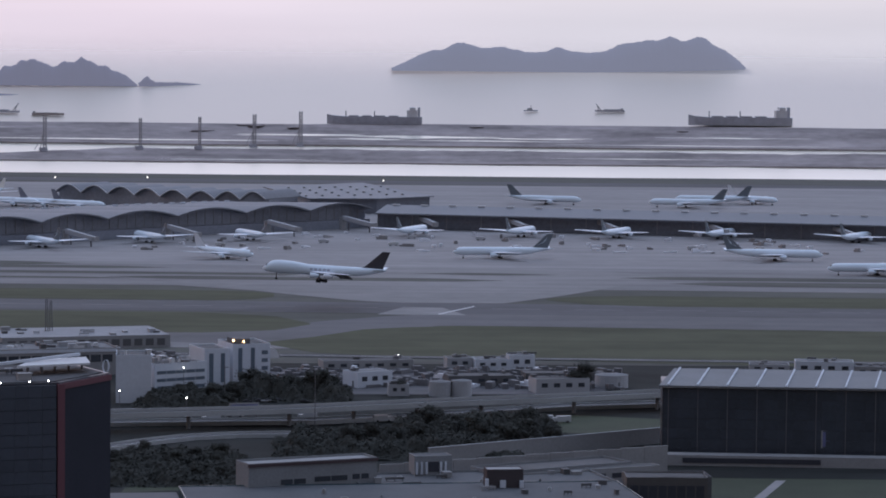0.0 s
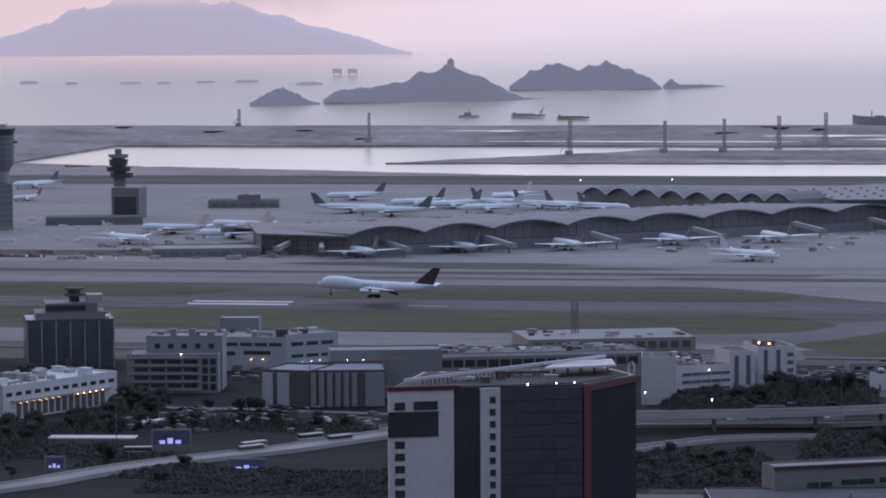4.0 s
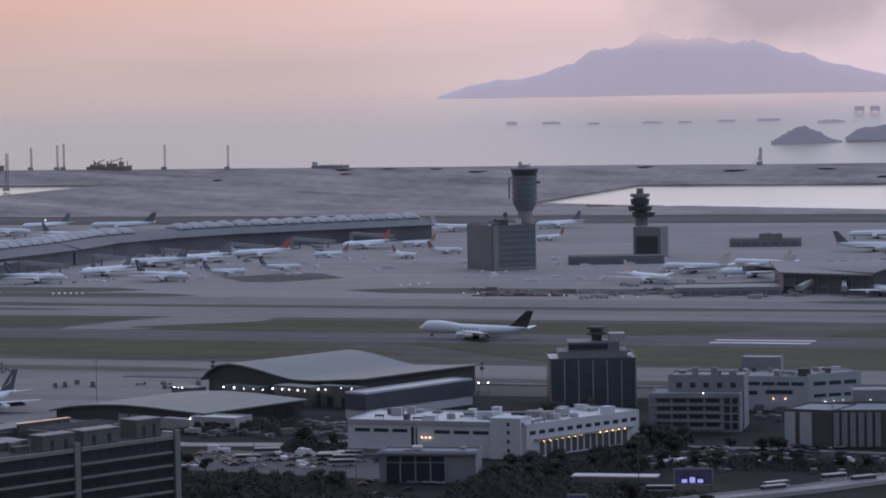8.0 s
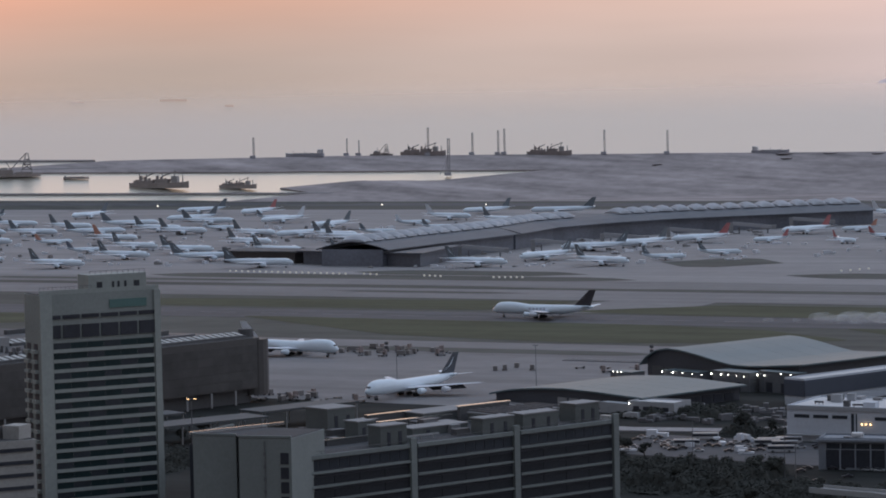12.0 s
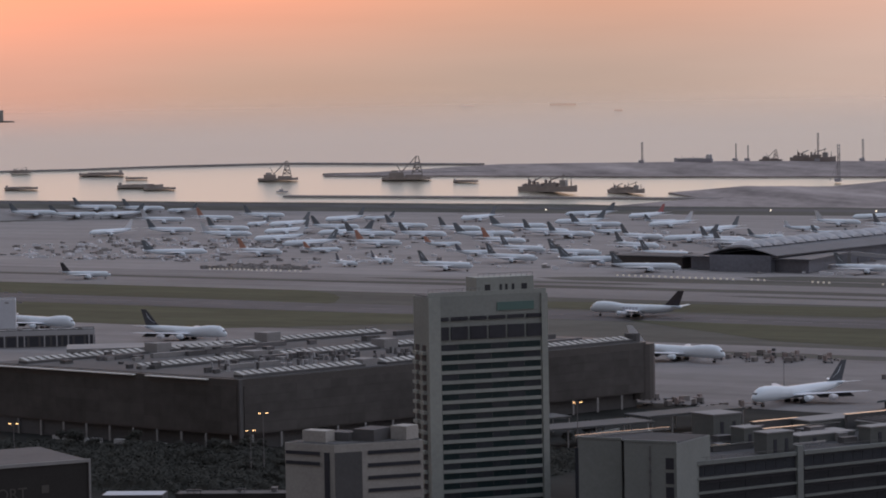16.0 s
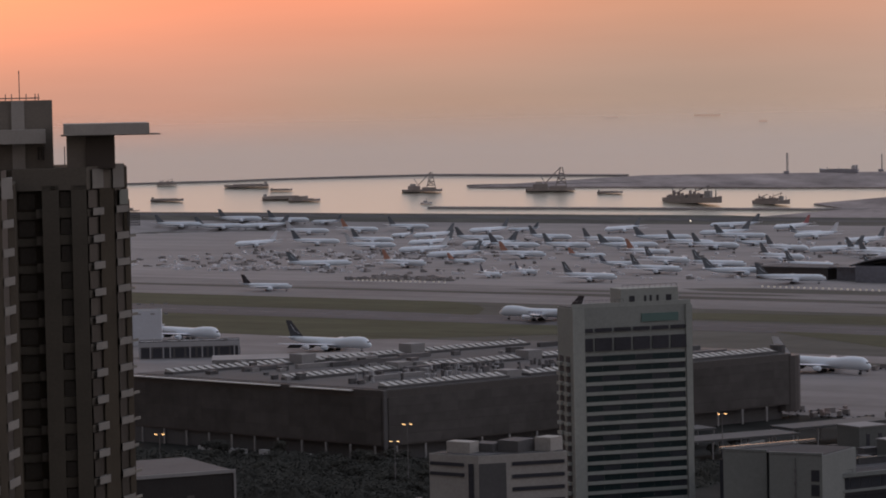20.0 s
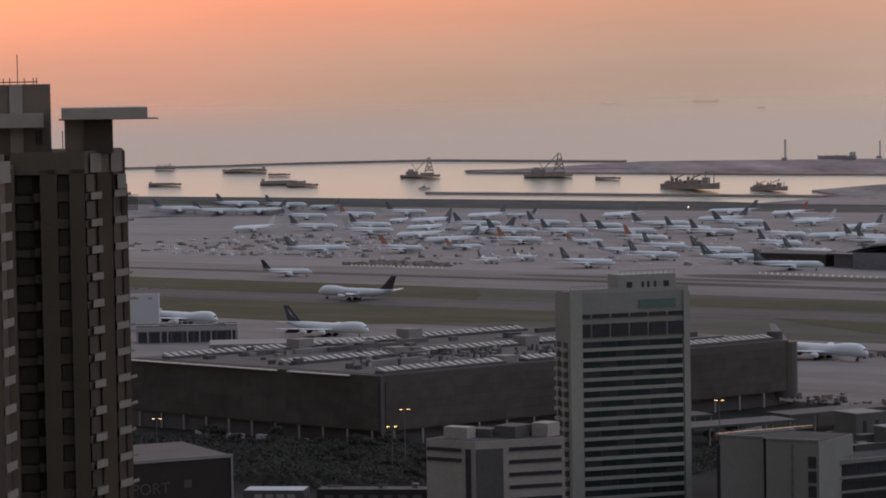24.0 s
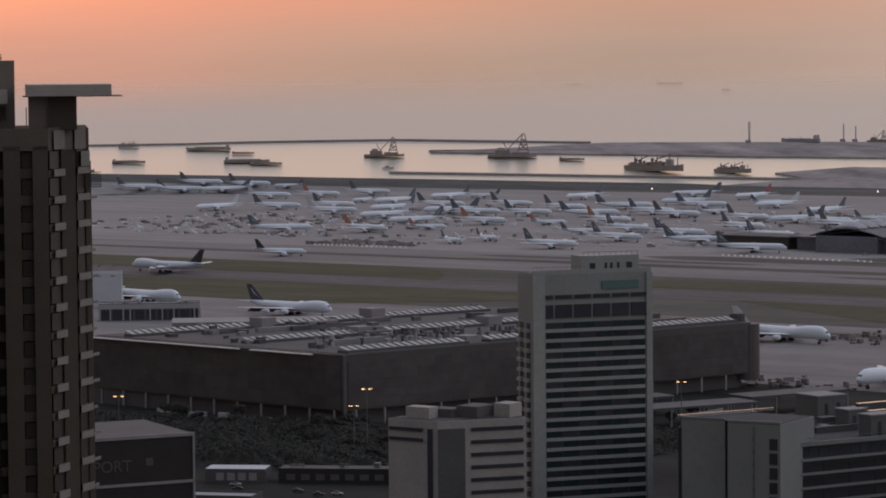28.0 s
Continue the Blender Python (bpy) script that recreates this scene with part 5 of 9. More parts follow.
def hangars():
    DARKWALL = mat("hangar_cladding", (0.060, 0.064, 0.078), 0.6, 0.15, 0.06)
    t = hangar("hangar", "large aircraft hangar with a swept grey metal roof", -508.8, 1537.7, -24.0, 92.0,
               [(-118, 8.0), (-113, 12.5), (-106, 16.0), (-97, 17.4), (-88, 17.0), (-74, 15.1), (-62, 12.9), (-50, 11.2), (-38, 11.2), (-25, 12.0), (0, 14.0)], ROOFGREY, DARKWALL, 2.0)
    for k in range(7):
        bm = bmesh.new()
        box(bm, -110 + k * 8.6, -102 + k * 8.6, -0.35, -0.02, 0.2, 8.0)
        part("door_leaf", bm, DGREY, t)
    for u0, u1, v0, v1, z in ((-52, -26, -14, -1, 9.6), (-24, 2, -9, -1, 10.6), (-92, -66, -10, -1, 7.2), (-120, -104, -22, -12, 6.0)):
        bm = bmesh.new()
        box(bm, u0, u1, v0, v1, 0, z)
        annex = part("annex", bm, mat("annex_sheet", (0.13, 0.137, 0.15), 0.75, 0.15, 0.06), t, "grey flat-roofed annex")
        bm = bmesh.new()
        box(bm, u0 - 0.3, u1 + 0.3, v0 - 0.3, v1, z + 0.004, z + 0.4)
        part("annex_roof", bm, ROOFGREY, annex)
        for q in (0.2, 0.6):
            bm = bmesh.new()
            box(bm, u0 + (u1 - u0) * q, u0 + (u1 - u0) * (q + 0.16), v0 - 0.1, v0 + 0.05, 0.3, z * 0.5)
            part("annex_door", bm, GLASSDARK, annex)
    c_, s_ = math.cos(radians(-24)), math.sin(radians(-24))
    for k, (u, v, z) in enumerate([(-117, -22.8, 6.2), (-114, -22.8, 6.2), (-111, -22.8, 6.2), (-92, -11, 6.6), (-84, -11, 6.6), (-77, -11, 6.6), (-70, -11, 6.6), (-63, -11, 6.6), (-52, -15, 8.2), (-45, -15, 8.2), (-40, -15, 8.2), (-34, -15, 8.2), (-29, -15, 8.2), (-24, -10, 8.8), (-19, -10, 8.8), (-8, -9.8, 10.2), (-1, -9.8, 10.2)]):
        f = thing("floodlight", -508.8 + u * c_ - v * s_, 1537.7 + u * s_ + v * c_, 0, 0, "white apron floodlight on a slim post", "floodlight", "hangar floodlights")
        bm = bmesh.new()
        cyl(bm, 0, 0, 0, z - 0.4, 0.14, n=6)
        part("post", bm, STEEL, f)
        bulb(f, 0, 0, z, 0.40 if k in (3, 4, 8, 9, 13) else 0.24, LAMP_WHITE)
    for x, y in ((-466, 1598), (-461, 1599)):
        f = thing("floodlight", x, y, 0, 0, "white apron floodlight on a slim post", "floodlight", "hangar floodlights")
        bm = bmesh.new()
        cyl(bm, 0, 0, 0, 6.6, 0.14, n=6)
        part("post", bm, STEEL, f)
        bulb(f, 0, 0, 7.0, 0.34, LAMP_WHITE)
    t = hangar("hangar", "low hangar with a broad flat grey roof", -555.6, 1430.6, -22.0, 74.0,
               [(-107, 3.0), (-94, 5.5), (-82, 6.9), (-70, 7.8), (-54, 8.5), (-34, 8.2), (-15, 7.5), (0, 7.0)], ROOFGREY, DARKWALL, 1.5)
    panes(t, GLASSDARK, 4, 70, 0.5, 4.6, 8, 1, 0.8, 0.95, "right", -3.6, name="door_leaf")
    panes(t, GREY, -60, -4, 0.5, 4.6, 7, 1, 0.8, 0.95, name="door_leaf")
    bm = bmesh.new()
    box(bm, -22, 0.5, -8, -2, 0, 5.2)
    part("annex", bm, OFFWHITE, t, "pale flat-roofed annex")
    t = house("service_shed", "pale service shed with dark doorways", -560.0, 1420.0, -10.0, 26.0, 16.0, 6.5, OFFWHITE, ROOFLIGHT)
    panes(t, GLASSDARK, 2, 24, 0.5, 5, 4, 1, 0.6, 0.95)
    bulb(t, 1, -0.6, 6.2, 0.30, LAMP_WHITE)


hangars()


# ---- warehouse with banded front ----
def banded_warehouse():
    BAND = mat("grey_band_render", (0.195, 0.215, 0.212), 0.85, 0.14, 0.06)
    x, y, rz, w, h = -460.8, 887.5, 65.0, 136.0, 47.4
    t = house("logistics_block", "dark logistics block with pale floor bands and a cluttered roof", x, y, rz, w, 62.0, h, GLASSDARK, mat("black_felt_roof", (0.052, 0.053, 0.058)), parapet=0)
    for u in (-0.8, 43.5, 88.5, 134.2):
        bars(t, BAND, [(u, u + 2.4, 0, h + 2.6)], "pier", 1.2)
    for i in range(3):
        u0, u1 = 1.7 + i * 45, 43.4 + i * 45
        bars(t, BAND, [(u0, u1, h - 0.6, h + 0.7)], "coping", 0.9)
        bars(t, BAND, [(u0, u1, h - 5.4 - k * 4.5, h - 4.6 - k * 4.5) for k in range(10)], "floor_band", 0.9)
        panes(t, GLASS, u0, u1, h - 4.3, h - 1.0, 10, 1, 0.88, 0.9)
        # lower panes are glass, painted matt dark in place of their dark reflections
        panes(t, mat("matt_dark_pane", (0.034, 0.036, 0.042), 0.6, 0.3, 0.1, spec=0.12), u0, u1, 2, h - 5.6, 4, 9, 0.98, 0.6, proud=0.2)
    # pale stair block; its recess is filled with a dark wall as shade
    s = thing("stair_block", -492.2, 869.2, 0, 8.0, "plain pale stair block with a bright roof edge", "building")
    STAIR = mat("stair_render", (0.215, 0.235, 0.23), 0.85, 0.12, 0.08)
    FELT = mat("black_felt_roof", (0.052, 0.053, 0.058))
    bm = bmesh.new()
    prism(bm, [(0, 4), (14.6, 4), (14.6, 9), (17.0, 9), (17.0, 0), (34.5, 0), (36.6, 26), (0, 30)], 0, 55.5)
    part("wall", bm, STAIR, s)
    bm = bmesh.new()
    prism(bm, [(14.7, 5.2), (16.9, 3.0), (16.9, 8.9), (14.7, 8.9)], 0, 55.1)
    part("slot_wall", bm, DGREY, s)
    bm = bmesh.new()
    prism(bm, [(0.6, 4.6), (14, 4.6), (17.6, 0.6), (34, 0.6), (36, 25), (0.6, 29)], 55.51, 55.7)
    part("roof", bm, FELT, s, "dark bitumen roof")
    for a, b in (((0, 4.2), (4, 30)), ((0, 4.2), (14.6, 4.2)), ((17.0, 0.2), (34.5, 0.2))):
        bm = bmesh.new()
        beam(bm, (*a, 56.0), (*b, 56.0), 0.35)
        part("coping", bm, STAIR, s)
    bm = bmesh.new()
    beam(bm, (-1.0, 3.4, 56.4), (20, 34, 56.4), 0.42)
    part("coping", bm, mat("bright_skylight", (0.90, 0.90, 0.88), 0.16, 0.05, 0.1, metal=0.9), s, "bright roof coping")
    bm = bmesh.new()
    for k in range(12):
        box(bm, 25.4, 26.0, -0.5, 0.0, 6 + k * 4, 7.2 + k * 4)
    box(bm, 25.6, 25.8, -0.3, -0.02, 4, 54.5)
    part("ladder", bm, STEEL, s)
    for k in range(5):
        bm = bmesh.new()
        box(bm, 30.9, 33.6, -0.2, 0.15, 29 + k * 4.6, 32.6 + k * 4.6)
        part("window", bm, GLASSDARK, s)
    # roof plant: lift houses, plant rooms and pipe runs
    rnd = random.Random(12)
    LIFT = mat("lift_render", (0.112, 0.122, 0.120), 0.85, 0.15, 0.08)
    for k in range(70):
        u, v = rnd.uniform(3, 132), rnd.uniform(8, 60)
        a, b, c = rnd.uniform(0.6, 3.2), rnd.uniform(0.6, 3.0), rnd.uniform(0.8, 3.2)
        bm = bmesh.new()
        box(bm, u - a, u + a, v - b, v + b, h + 0.2, h + 0.2 + c)
        box(bm, u - a - 0.15, u + a + 0.15, v - b - 0.15, v + b + 0.15, h + 0.2 + c, h + 0.4 + c)
        part("roof_unit", bm, rnd.choice([GREY, DGREY, DGREY, STEEL, LIFT]), t)
    for k in range(16):
        u, v, ln = rnd.uniform(8, 100), rnd.uniform(10, 58), rnd.uniform(10, 30)
        bm = bmesh.new()
        beam(bm, (u, v, h + 1.5), (u + ln, v + rnd.uniform(-1, 1), h + 1.5), 0.3)
        for q in range(4):
            beam(bm, (u + ln * (q + 0.5) / 4, v, h + 0.2), (u + ln * (q + 0.5) / 4, v, h + 1.4), 0.15)
        part("pipe_run", bm, rnd.choice([GREY, STEEL, LIFT]), t)
    for u, v, ln, z in ((71, 56.5, 20, 3.4), (66, 44, 33, 2.4), (99, 40.5, 24, 5.2), (24, 20, 18, 2.0), (58, 30, 30, 1.8), (108, 30, 24, 2.6)):
        bm = bmesh.new()
        box(bm, u, u + ln, v - 1.0, v + 1.0, h + z, h + z + 0.35)
        part("skylight", bm, mat("bright_skylight", (0.90, 0.90, 0.88), 0.16, 0.05, 0.1, metal=0.9), t, "pale skylight strip")
        bm = bmesh.new()
        box(bm, u + 0.6, u + ln - 0.6, v - 0.8, v + 0.8, h + 0.2, h + z - 0.01)
        part("skylight_base", bm, DGREY, t)
    for u0, u1, v0, v1, c in ((46, 58, 46, 58, 8.4), (40, 47, 22, 29, 6.4), (33, 44, 1.6, 8, 7.0), (60, 84, 18, 26, 2.6), (78, 92, 3, 9, 5.4), (97, 113, 4, 11, 5.2), (122, 133, 5, 13, 6.4), (100, 134, 22, 36, 3.4), (8, 30, 34, 46, 3.0), (88, 118, 46, 58, 3.2)):
        bm = bmesh.new()
        box(bm, u0, u1, v0, v1, h + 0.2, h + c)
        house_ = part("lift_house", bm, LIFT, t)
        bm = bmesh.new()
        box(bm, u0 - 0.3, u1 + 0.3, v0 - 0.3, v1 + 0.3, h + c + 0.005, h + c + 0.4)
        part("cap", bm, GREY, house_)
        for q in (0.25, 0.68):
            bm = bmesh.new()
            box(bm, u0 + (u1 - u0) * q, u0 + (u1 - u0) * q + 1.4, v0 - 0.12, v0 + 0.05, h + 0.5, h + c * 0.72)
            part("opening", bm, GLASSDARK, house_)
    for k in range(9):
        bm = bmesh.new()
        box(bm, 101 + k * 3.6, 101.5 + k * 3.6, 21.5, 36.5, h + 3.85, h + 4.5)
        part("roof_rib", bm, STEEL, t)
    rail(t, 2, 134, 1.0, h + 0.2, 1.4, 3.0, STEEL)


banded_warehouse()


# ---- hotel tower and its low neighbour ----
def hotel():
    STONE = mat("hotel_stone", (0.305, 0.33, 0.315), 0.8, 0.12, 0.06)
    HGLASS = mat("hotel_glass", (0.020, 0.036, 0.039), 0.25, 0.3, 0.08, spec=0.3)
    w, d, h = 43.2, 13.0, 98.2
    t = thing("hotel_tower", -558.2, 888.9, 0, 54.5, "grey hotel tower with dark ribbon windows", "building")
    bm = bmesh.new()
    box(bm, 0, w, 0, d, 0, h)
    part("wall", bm, mat("hotel_wall", (0.25, 0.272, 0.262), 0.85, 0.14, 0.06), t)
    for k in range(25):
        z = h - 18.2 - k * 3.32
        for i in range(6):
            bm = bmesh.new()
            box(bm, 4.6 + i * 6.05, 4.6 + i * 6.05 + 5.95, -0.12, 0.15, z, z + 2.05)
            part("window", bm, HGLASS if (i + k) % 3 else GLASS, t)
        bm = bmesh.new()
        box(bm, 4.4, 41.0, -0.45, 0.05, z - 1.2, z - 0.05)
        part("spandrel", bm, STONE, t)
        # side balconies
        for v in (2.2, 8.0):
            bm = bmesh.new()
            box(bm, -1.3, 0.1, v, v + 3.6, z - 1.2, z - 0.1)
            part("balcony", bm, STONE, t)
            bm = bmesh.new()
            box(bm, -0.12, 0.1, v + 0.2, v + 3.4, z, z + 2.0)
            part("window", bm, GLASSDARK, t)
    for u0, u1 in ((0, 4.2), (41.2, 43.4)):
        bm = bmesh.new()
        box(bm, u0, u1, -0.7, 0.0, 0, h - 0.2)
        part("pilaster", bm, STONE, t)
    for i in range(6):
        bm = bmesh.new()
        box(bm, 1.2 + i * 6.9, 7.2 + i * 6.9, -0.5, 0.1, h - 14.6, h - 10.2)
        part("window", bm, GLASSDARK, t)
        bm = bmesh.new()
        box(bm, 1.2 + i * 6.9, 7.2 + i * 6.9, -0.5, 0.1, h - 8.2, h - 6.9)
        part("window", bm, GLASSDARK, t)
    bm = bmesh.new()
    box(bm, 25, 38.5, -0.35, 0.05, h - 5.4, h - 2.6)
    part("sign_bar", bm, mat("teal_sign", (0.09, 0.17, 0.16), 0.6, 0.1, 0.3), t, "faded teal sign bar")
    bm = bmesh.new()
    box(bm, 0.5, w - 0.5, 0.5, d - 0.5, h + 0.01, h + 0.3)
    part("roof", bm, ROOFDARK, t)
    bm = bmesh.new()
    box(bm, 0, w, 0, 0.4, h + 0.01, h + 1.4)
    part("parapet", bm, STONE, t)
    bm = bmesh.new()
    box(bm, 19, 40, 3, 12, h + 0.3, h + 5.6)
    part("penthouse", bm, STONE, t)
    bm = bmesh.new()
    for u in (22, 27.5, 29.5, 32, 35.5):
        box(bm, u, u + (2 if u in (22, 35.5) else 0.8), 2.85, 3.05, h + 0.8, h + 3.2)
    part("penthouse_opening", bm, GLASSDARK, t)
    rail(t, 20, 40, 4, h + 5.6, 1.2, 2, STEEL)
    rail(t, 0.5, 19, 0.8, h + 1.4, 1.0, 1.5, STEEL)
    # low white block
    CREAMWALL = mat("cream_render", (0.36, 0.35, 0.335), 0.85, 0.16, 0.08)
    b = thing("office_block", -570.3, 821.4, 0, -1.0, "cream low-rise office with dark ribbon slots", "building")
    bm = bmesh.new()
    prism(bm, [(0, 0), (18.7, 0.4), (36.5, 24), (22, 36), (2, 30)], 0, 56.5)
    part("wall", bm, CREAMWALL, b)
    for k in range(6):
        if k < 2:
            bm = bmesh.new()
            box(bm, 0.4, 13.4, -0.25, 0.1, 53.0 - k * 3.2, 54.1 - k * 3.2)
            part("window", bm, GLASSDARK, b)
        bm = bmesh.new()
        p, q = Vector((25.5, 9.2)), Vector((36.0, 23.2))
        o = Vector((0.8, -0.6)) * 0.25
        prism(bm, [tuple(p + o), tuple(q + o), tuple(q - o), tuple(p - o)], 52.9 - k * 4.0, 54.1 - k * 4.0)
        part("window", bm, GLASSDARK, b)
    for u0, u1, m_ in ((15.2, 17.0, GLASSDARK),):
        bm = bmesh.new()
        box(bm, u0, u1, -0.2, 0.2, 10, 54)
        part("window", bm, m_, b)
    bm = bmesh.new()
    prism(bm, [(19.0, 0.3), (24.4, 7.5), (24.0, 7.9), (18.6, 0.7)], 10, 54)
    part("glazing", bm, DGREY, b)
    bm = bmesh.new()
    prism(bm, [(0.6, 0.6), (18.4, 1.0), (35.4, 24), (22, 35), (2.5, 29)], 56.51, 56.7)
    part("roof", bm, ROOFDARK, b)
    for q in ((4, 4, 13, 9, 60.2), (10, 9.5, 18, 16, 59.4), (18, 12, 26, 22, 60.4), (27, 20, 33, 27, 61)):
        bm = bmesh.new()
        box(bm, q[0], q[2], q[1], q[3], 56.7, q[4])
        part("roof_unit", bm, DGREY if q[0] in (10, 18) else CREAMWALL, b)


hotel()


# ---- the great cargo terminal ----
def cargo_terminal():
    CLAD = mat("mottled_cladding", (0.078, 0.074, 0.074), 0.6, 0.30, 0.03, fine=0.4, spec=0.3)
    x, y, h = -848.4, 1186.6, 33.5
    t = thing("cargo_terminal", x, y, 0, 0, "huge dark-clad cargo terminal with a cluttered roof", "building")
    a = Vector((-172.5, 24.2))
    b = Vector((80.3, 246.7))
    back = b + a
    bm = bmesh.new()
    prism(bm, [tuple(a), (0, 0), tuple(b), tuple(b + Vector((-14, 13))), tuple(back)], 7.5, h)
    part("wall", bm, BROWNGREY, t)
    bm = bmesh.new()
    prism(bm, [tuple(a * 0.99), (-2, 6), tuple(b * 0.985 + Vector((-4, 2))), tuple(back)], 0, 7.49)
    part("base", bm, DGREY, t)
    ua, ub = a.normalized(), b.normalized()
    na, nb = Vector((ua.y, -ua.x)), Vector((ub.y, -ub.x))
    if na.y > 0:
        na = -na

    def strip(o, u, n_, s0, s1, z0, z1, out, m_, name, label=""):
        p, q = o + u * s0, o + u * s1
        bm = bmesh.new()
        prism(bm, [tuple(p + n_ * out), tuple(q + n_ * out), tuple(q - n_ * 0.1), tuple(p - n_ * 0.1)], z0, z1)
        return part(name, bm, m_, t, label)
    O = Vector((0, 0))
    for k in range(17):
        for z in (8.2, 13.7, 19.2, 24.7):
            strip(O, ua, na, 2 + k * 10.1, 2 + k * 10.1 + 10.06, z, z + 5.46, 0.25, CLAD, "cladding_panel")
    for k in range(25):
        for z in (8.2, 12.6, 17.0, 21.4, 25.8):
            strip(O, ub, nb, 2 + k * 10.2, 2 + k * 10.2 + 10.16, z, z + 4.32, 0.3, CLAD, "cladding_panel")
    # near-white strips painted in for the sky's reflection along the roof edge
    EDGEGLINT = mat("sky_glint_white", (0.78, 0.78, 0.76), 0.5, 0.06, 0.1)
    strip(O, ua, na, 68, 172, 32.6, 33.1, 2.2, EDGEGLINT, "roof_edge", "bright roof edge")
    strip(O, ua, na, 20, 60, 32.6, 33.1, 2.2, EDGEGLINT, "roof_edge", "bright roof edge")
    strip(O, ub, nb, -1, 0.8, 6, h, 0.9, DGREY, "corner_post")
    for k in range(11):
        strip(O, ua, na, 6 + k * 16, 7 + k * 16, 0, 7.5, 0.4, GREY, "column")
    for k in range(15):
        strip(O, ub, nb, 6 + k * 16.8, 7 + k * 16.8, 0, 7.5, 0.4, GREY, "column")
    # roof deck, rooflight strips and plant
    bm = bmesh.new()
    prism(bm, [tuple(a * 0.995 + b * 0.01), tuple(b * 0.01 + a * 0.005), tuple(b * 0.99 + a * 0.01), tuple(back * 0.99)], h + 0.01, h + 0.3)
    part("roof", bm, ROOFDARK, t)
    rnd = random.Random(3)
    GRIMY = mat("grimy_rooflight", (0.38, 0.385, 0.38), 0.5, 0.2, 0.1)
    for s, f0, f1 in ((0.02, 0.02, 0.98), (0.44, 0.05, 0.9), (0.86, 0.02, 0.9)):
        for r0, r1 in ((f0, f0 + 0.28), (f0 + 0.33, f0 + 0.56), (f0 + 0.61, f1)):
            q0, q1 = b * r0 + a * s, b * r1 + a * s
            bm = bmesh.new()
            w_ = ua * 6.4
            prism(bm, [tuple(q0), tuple(q1), tuple(q1 + w_), tuple(q0 + w_)], h + 0.3, h + 1.5)
            ridge = part("rooflight_kerb", bm, DGREY, t)
            n_ = int((q1 - q0).length / 4.4)
            for k in range(n_):
                q, e = q0.lerp(q1, k / n_) + ua * 0.3, ub * 2.5
                bm = bmesh.new()
                lo = [q, q + e, q + e + ua * 5.6, q + ua * 5.6]
                va, vb = [bm.verts.new((p.x, p.y, h + 1.51)) for p in lo], [bm.verts.new((p.x, p.y, h + z)) for p, z in zip(lo, (1.8, 1.8, 3.2, 3.2))]
                bm.faces.new(vb)
                for i in range(4):
                    bm.faces.new((va[i], va[(i + 1) % 4], vb[(i + 1) % 4], vb[i]))
                part("rooflight", bm, GRIMY, ridge)
    for f, s, c in ((0.32, 0.86, 5.2), (0.59, 0.86, 6.0), (0.30, 0.44, 4.6), (0.95, 0.4, 5.5), (0.62, 0.44, 5.0), (0.30, 0.03, 3.8)):
        q = b * f + a * s
        bm = bmesh.new()
        prism(bm, [tuple(q), tuple(q + ub * 9), tuple(q + ub * 9 + ua * 9), tuple(q + ua * 9)], h + 0.3, h + c)
        part("plant_room", bm, GREY, t)
    for k in range(70):
        q = b * rnd.uniform(0.1, 0.6) + a * rnd.uniform(0.12, 0.4)
        bm = bmesh.new()
        cyl(bm, q.x, q.y, h + 0.3, h + rnd.uniform(1.6, 4.0), rnd.uniform(0.6, 1.6), rnd.uniform(0.4, 1.4), 8)
        part("flue", bm, rnd.choice([DGREY, STEEL, DGREY, OFFWHITE]), t)
    for k in range(90):
        q = b * rnd.uniform(0.03, 0.95) + a * rnd.uniform(0.05, 0.95)
        if q.length < 10:
            continue
        s0, s1, z = rnd.uniform(1.2, 5), rnd.uniform(1.2, 4), rnd.uniform(0.9, 3.0)
        bm = bmesh.new()
        e, f = ub * s0, ua * s1
        prism(bm, [tuple(q), tuple(q + e), tuple(q + e + f), tuple(q + f)], h + 0.3, h + z)
        prism(bm, [tuple(q - e * 0.04 - f * 0.04), tuple(q + e * 1.04 - f * 0.04), tuple(q + e * 1.04 + f * 1.04), tuple(q + f * 1.04 - e * 0.04)], h + z, h + z + 0.3)
        part("roof_unit", bm, rnd.choice([GREY, DGREY, DGREY, STEEL]), t)
    for k in range(14):
        q = b * rnd.uniform(0.05, 0.9) + a * rnd.uniform(0.1, 0.9)
        e, f = ub * rnd.uniform(16, 36), ua * 2.4
        bm = bmesh.new()
        prism(bm, [tuple(q), tuple(q + e), tuple(q + e + f), tuple(q + f)], h + 0.3, h + 2.6)
        part("duct", bm, rnd.choice([GREY, DGREY, STEEL]), t)
    # rounded end
    bm = bmesh.new()
    c = b + Vector((-6, 4))
    cyl(bm, c.x, c.y, 4, h - 1, 8, n=18)
    part("stair_drum", bm, BROWNGREY, t)
    bm = bmesh.new()
    cyl(bm, c.x - 4, c.y, h - 1, h + 4, 4, n=12)
    part("roof_unit", bm, DGREY, t)


cargo_terminal()


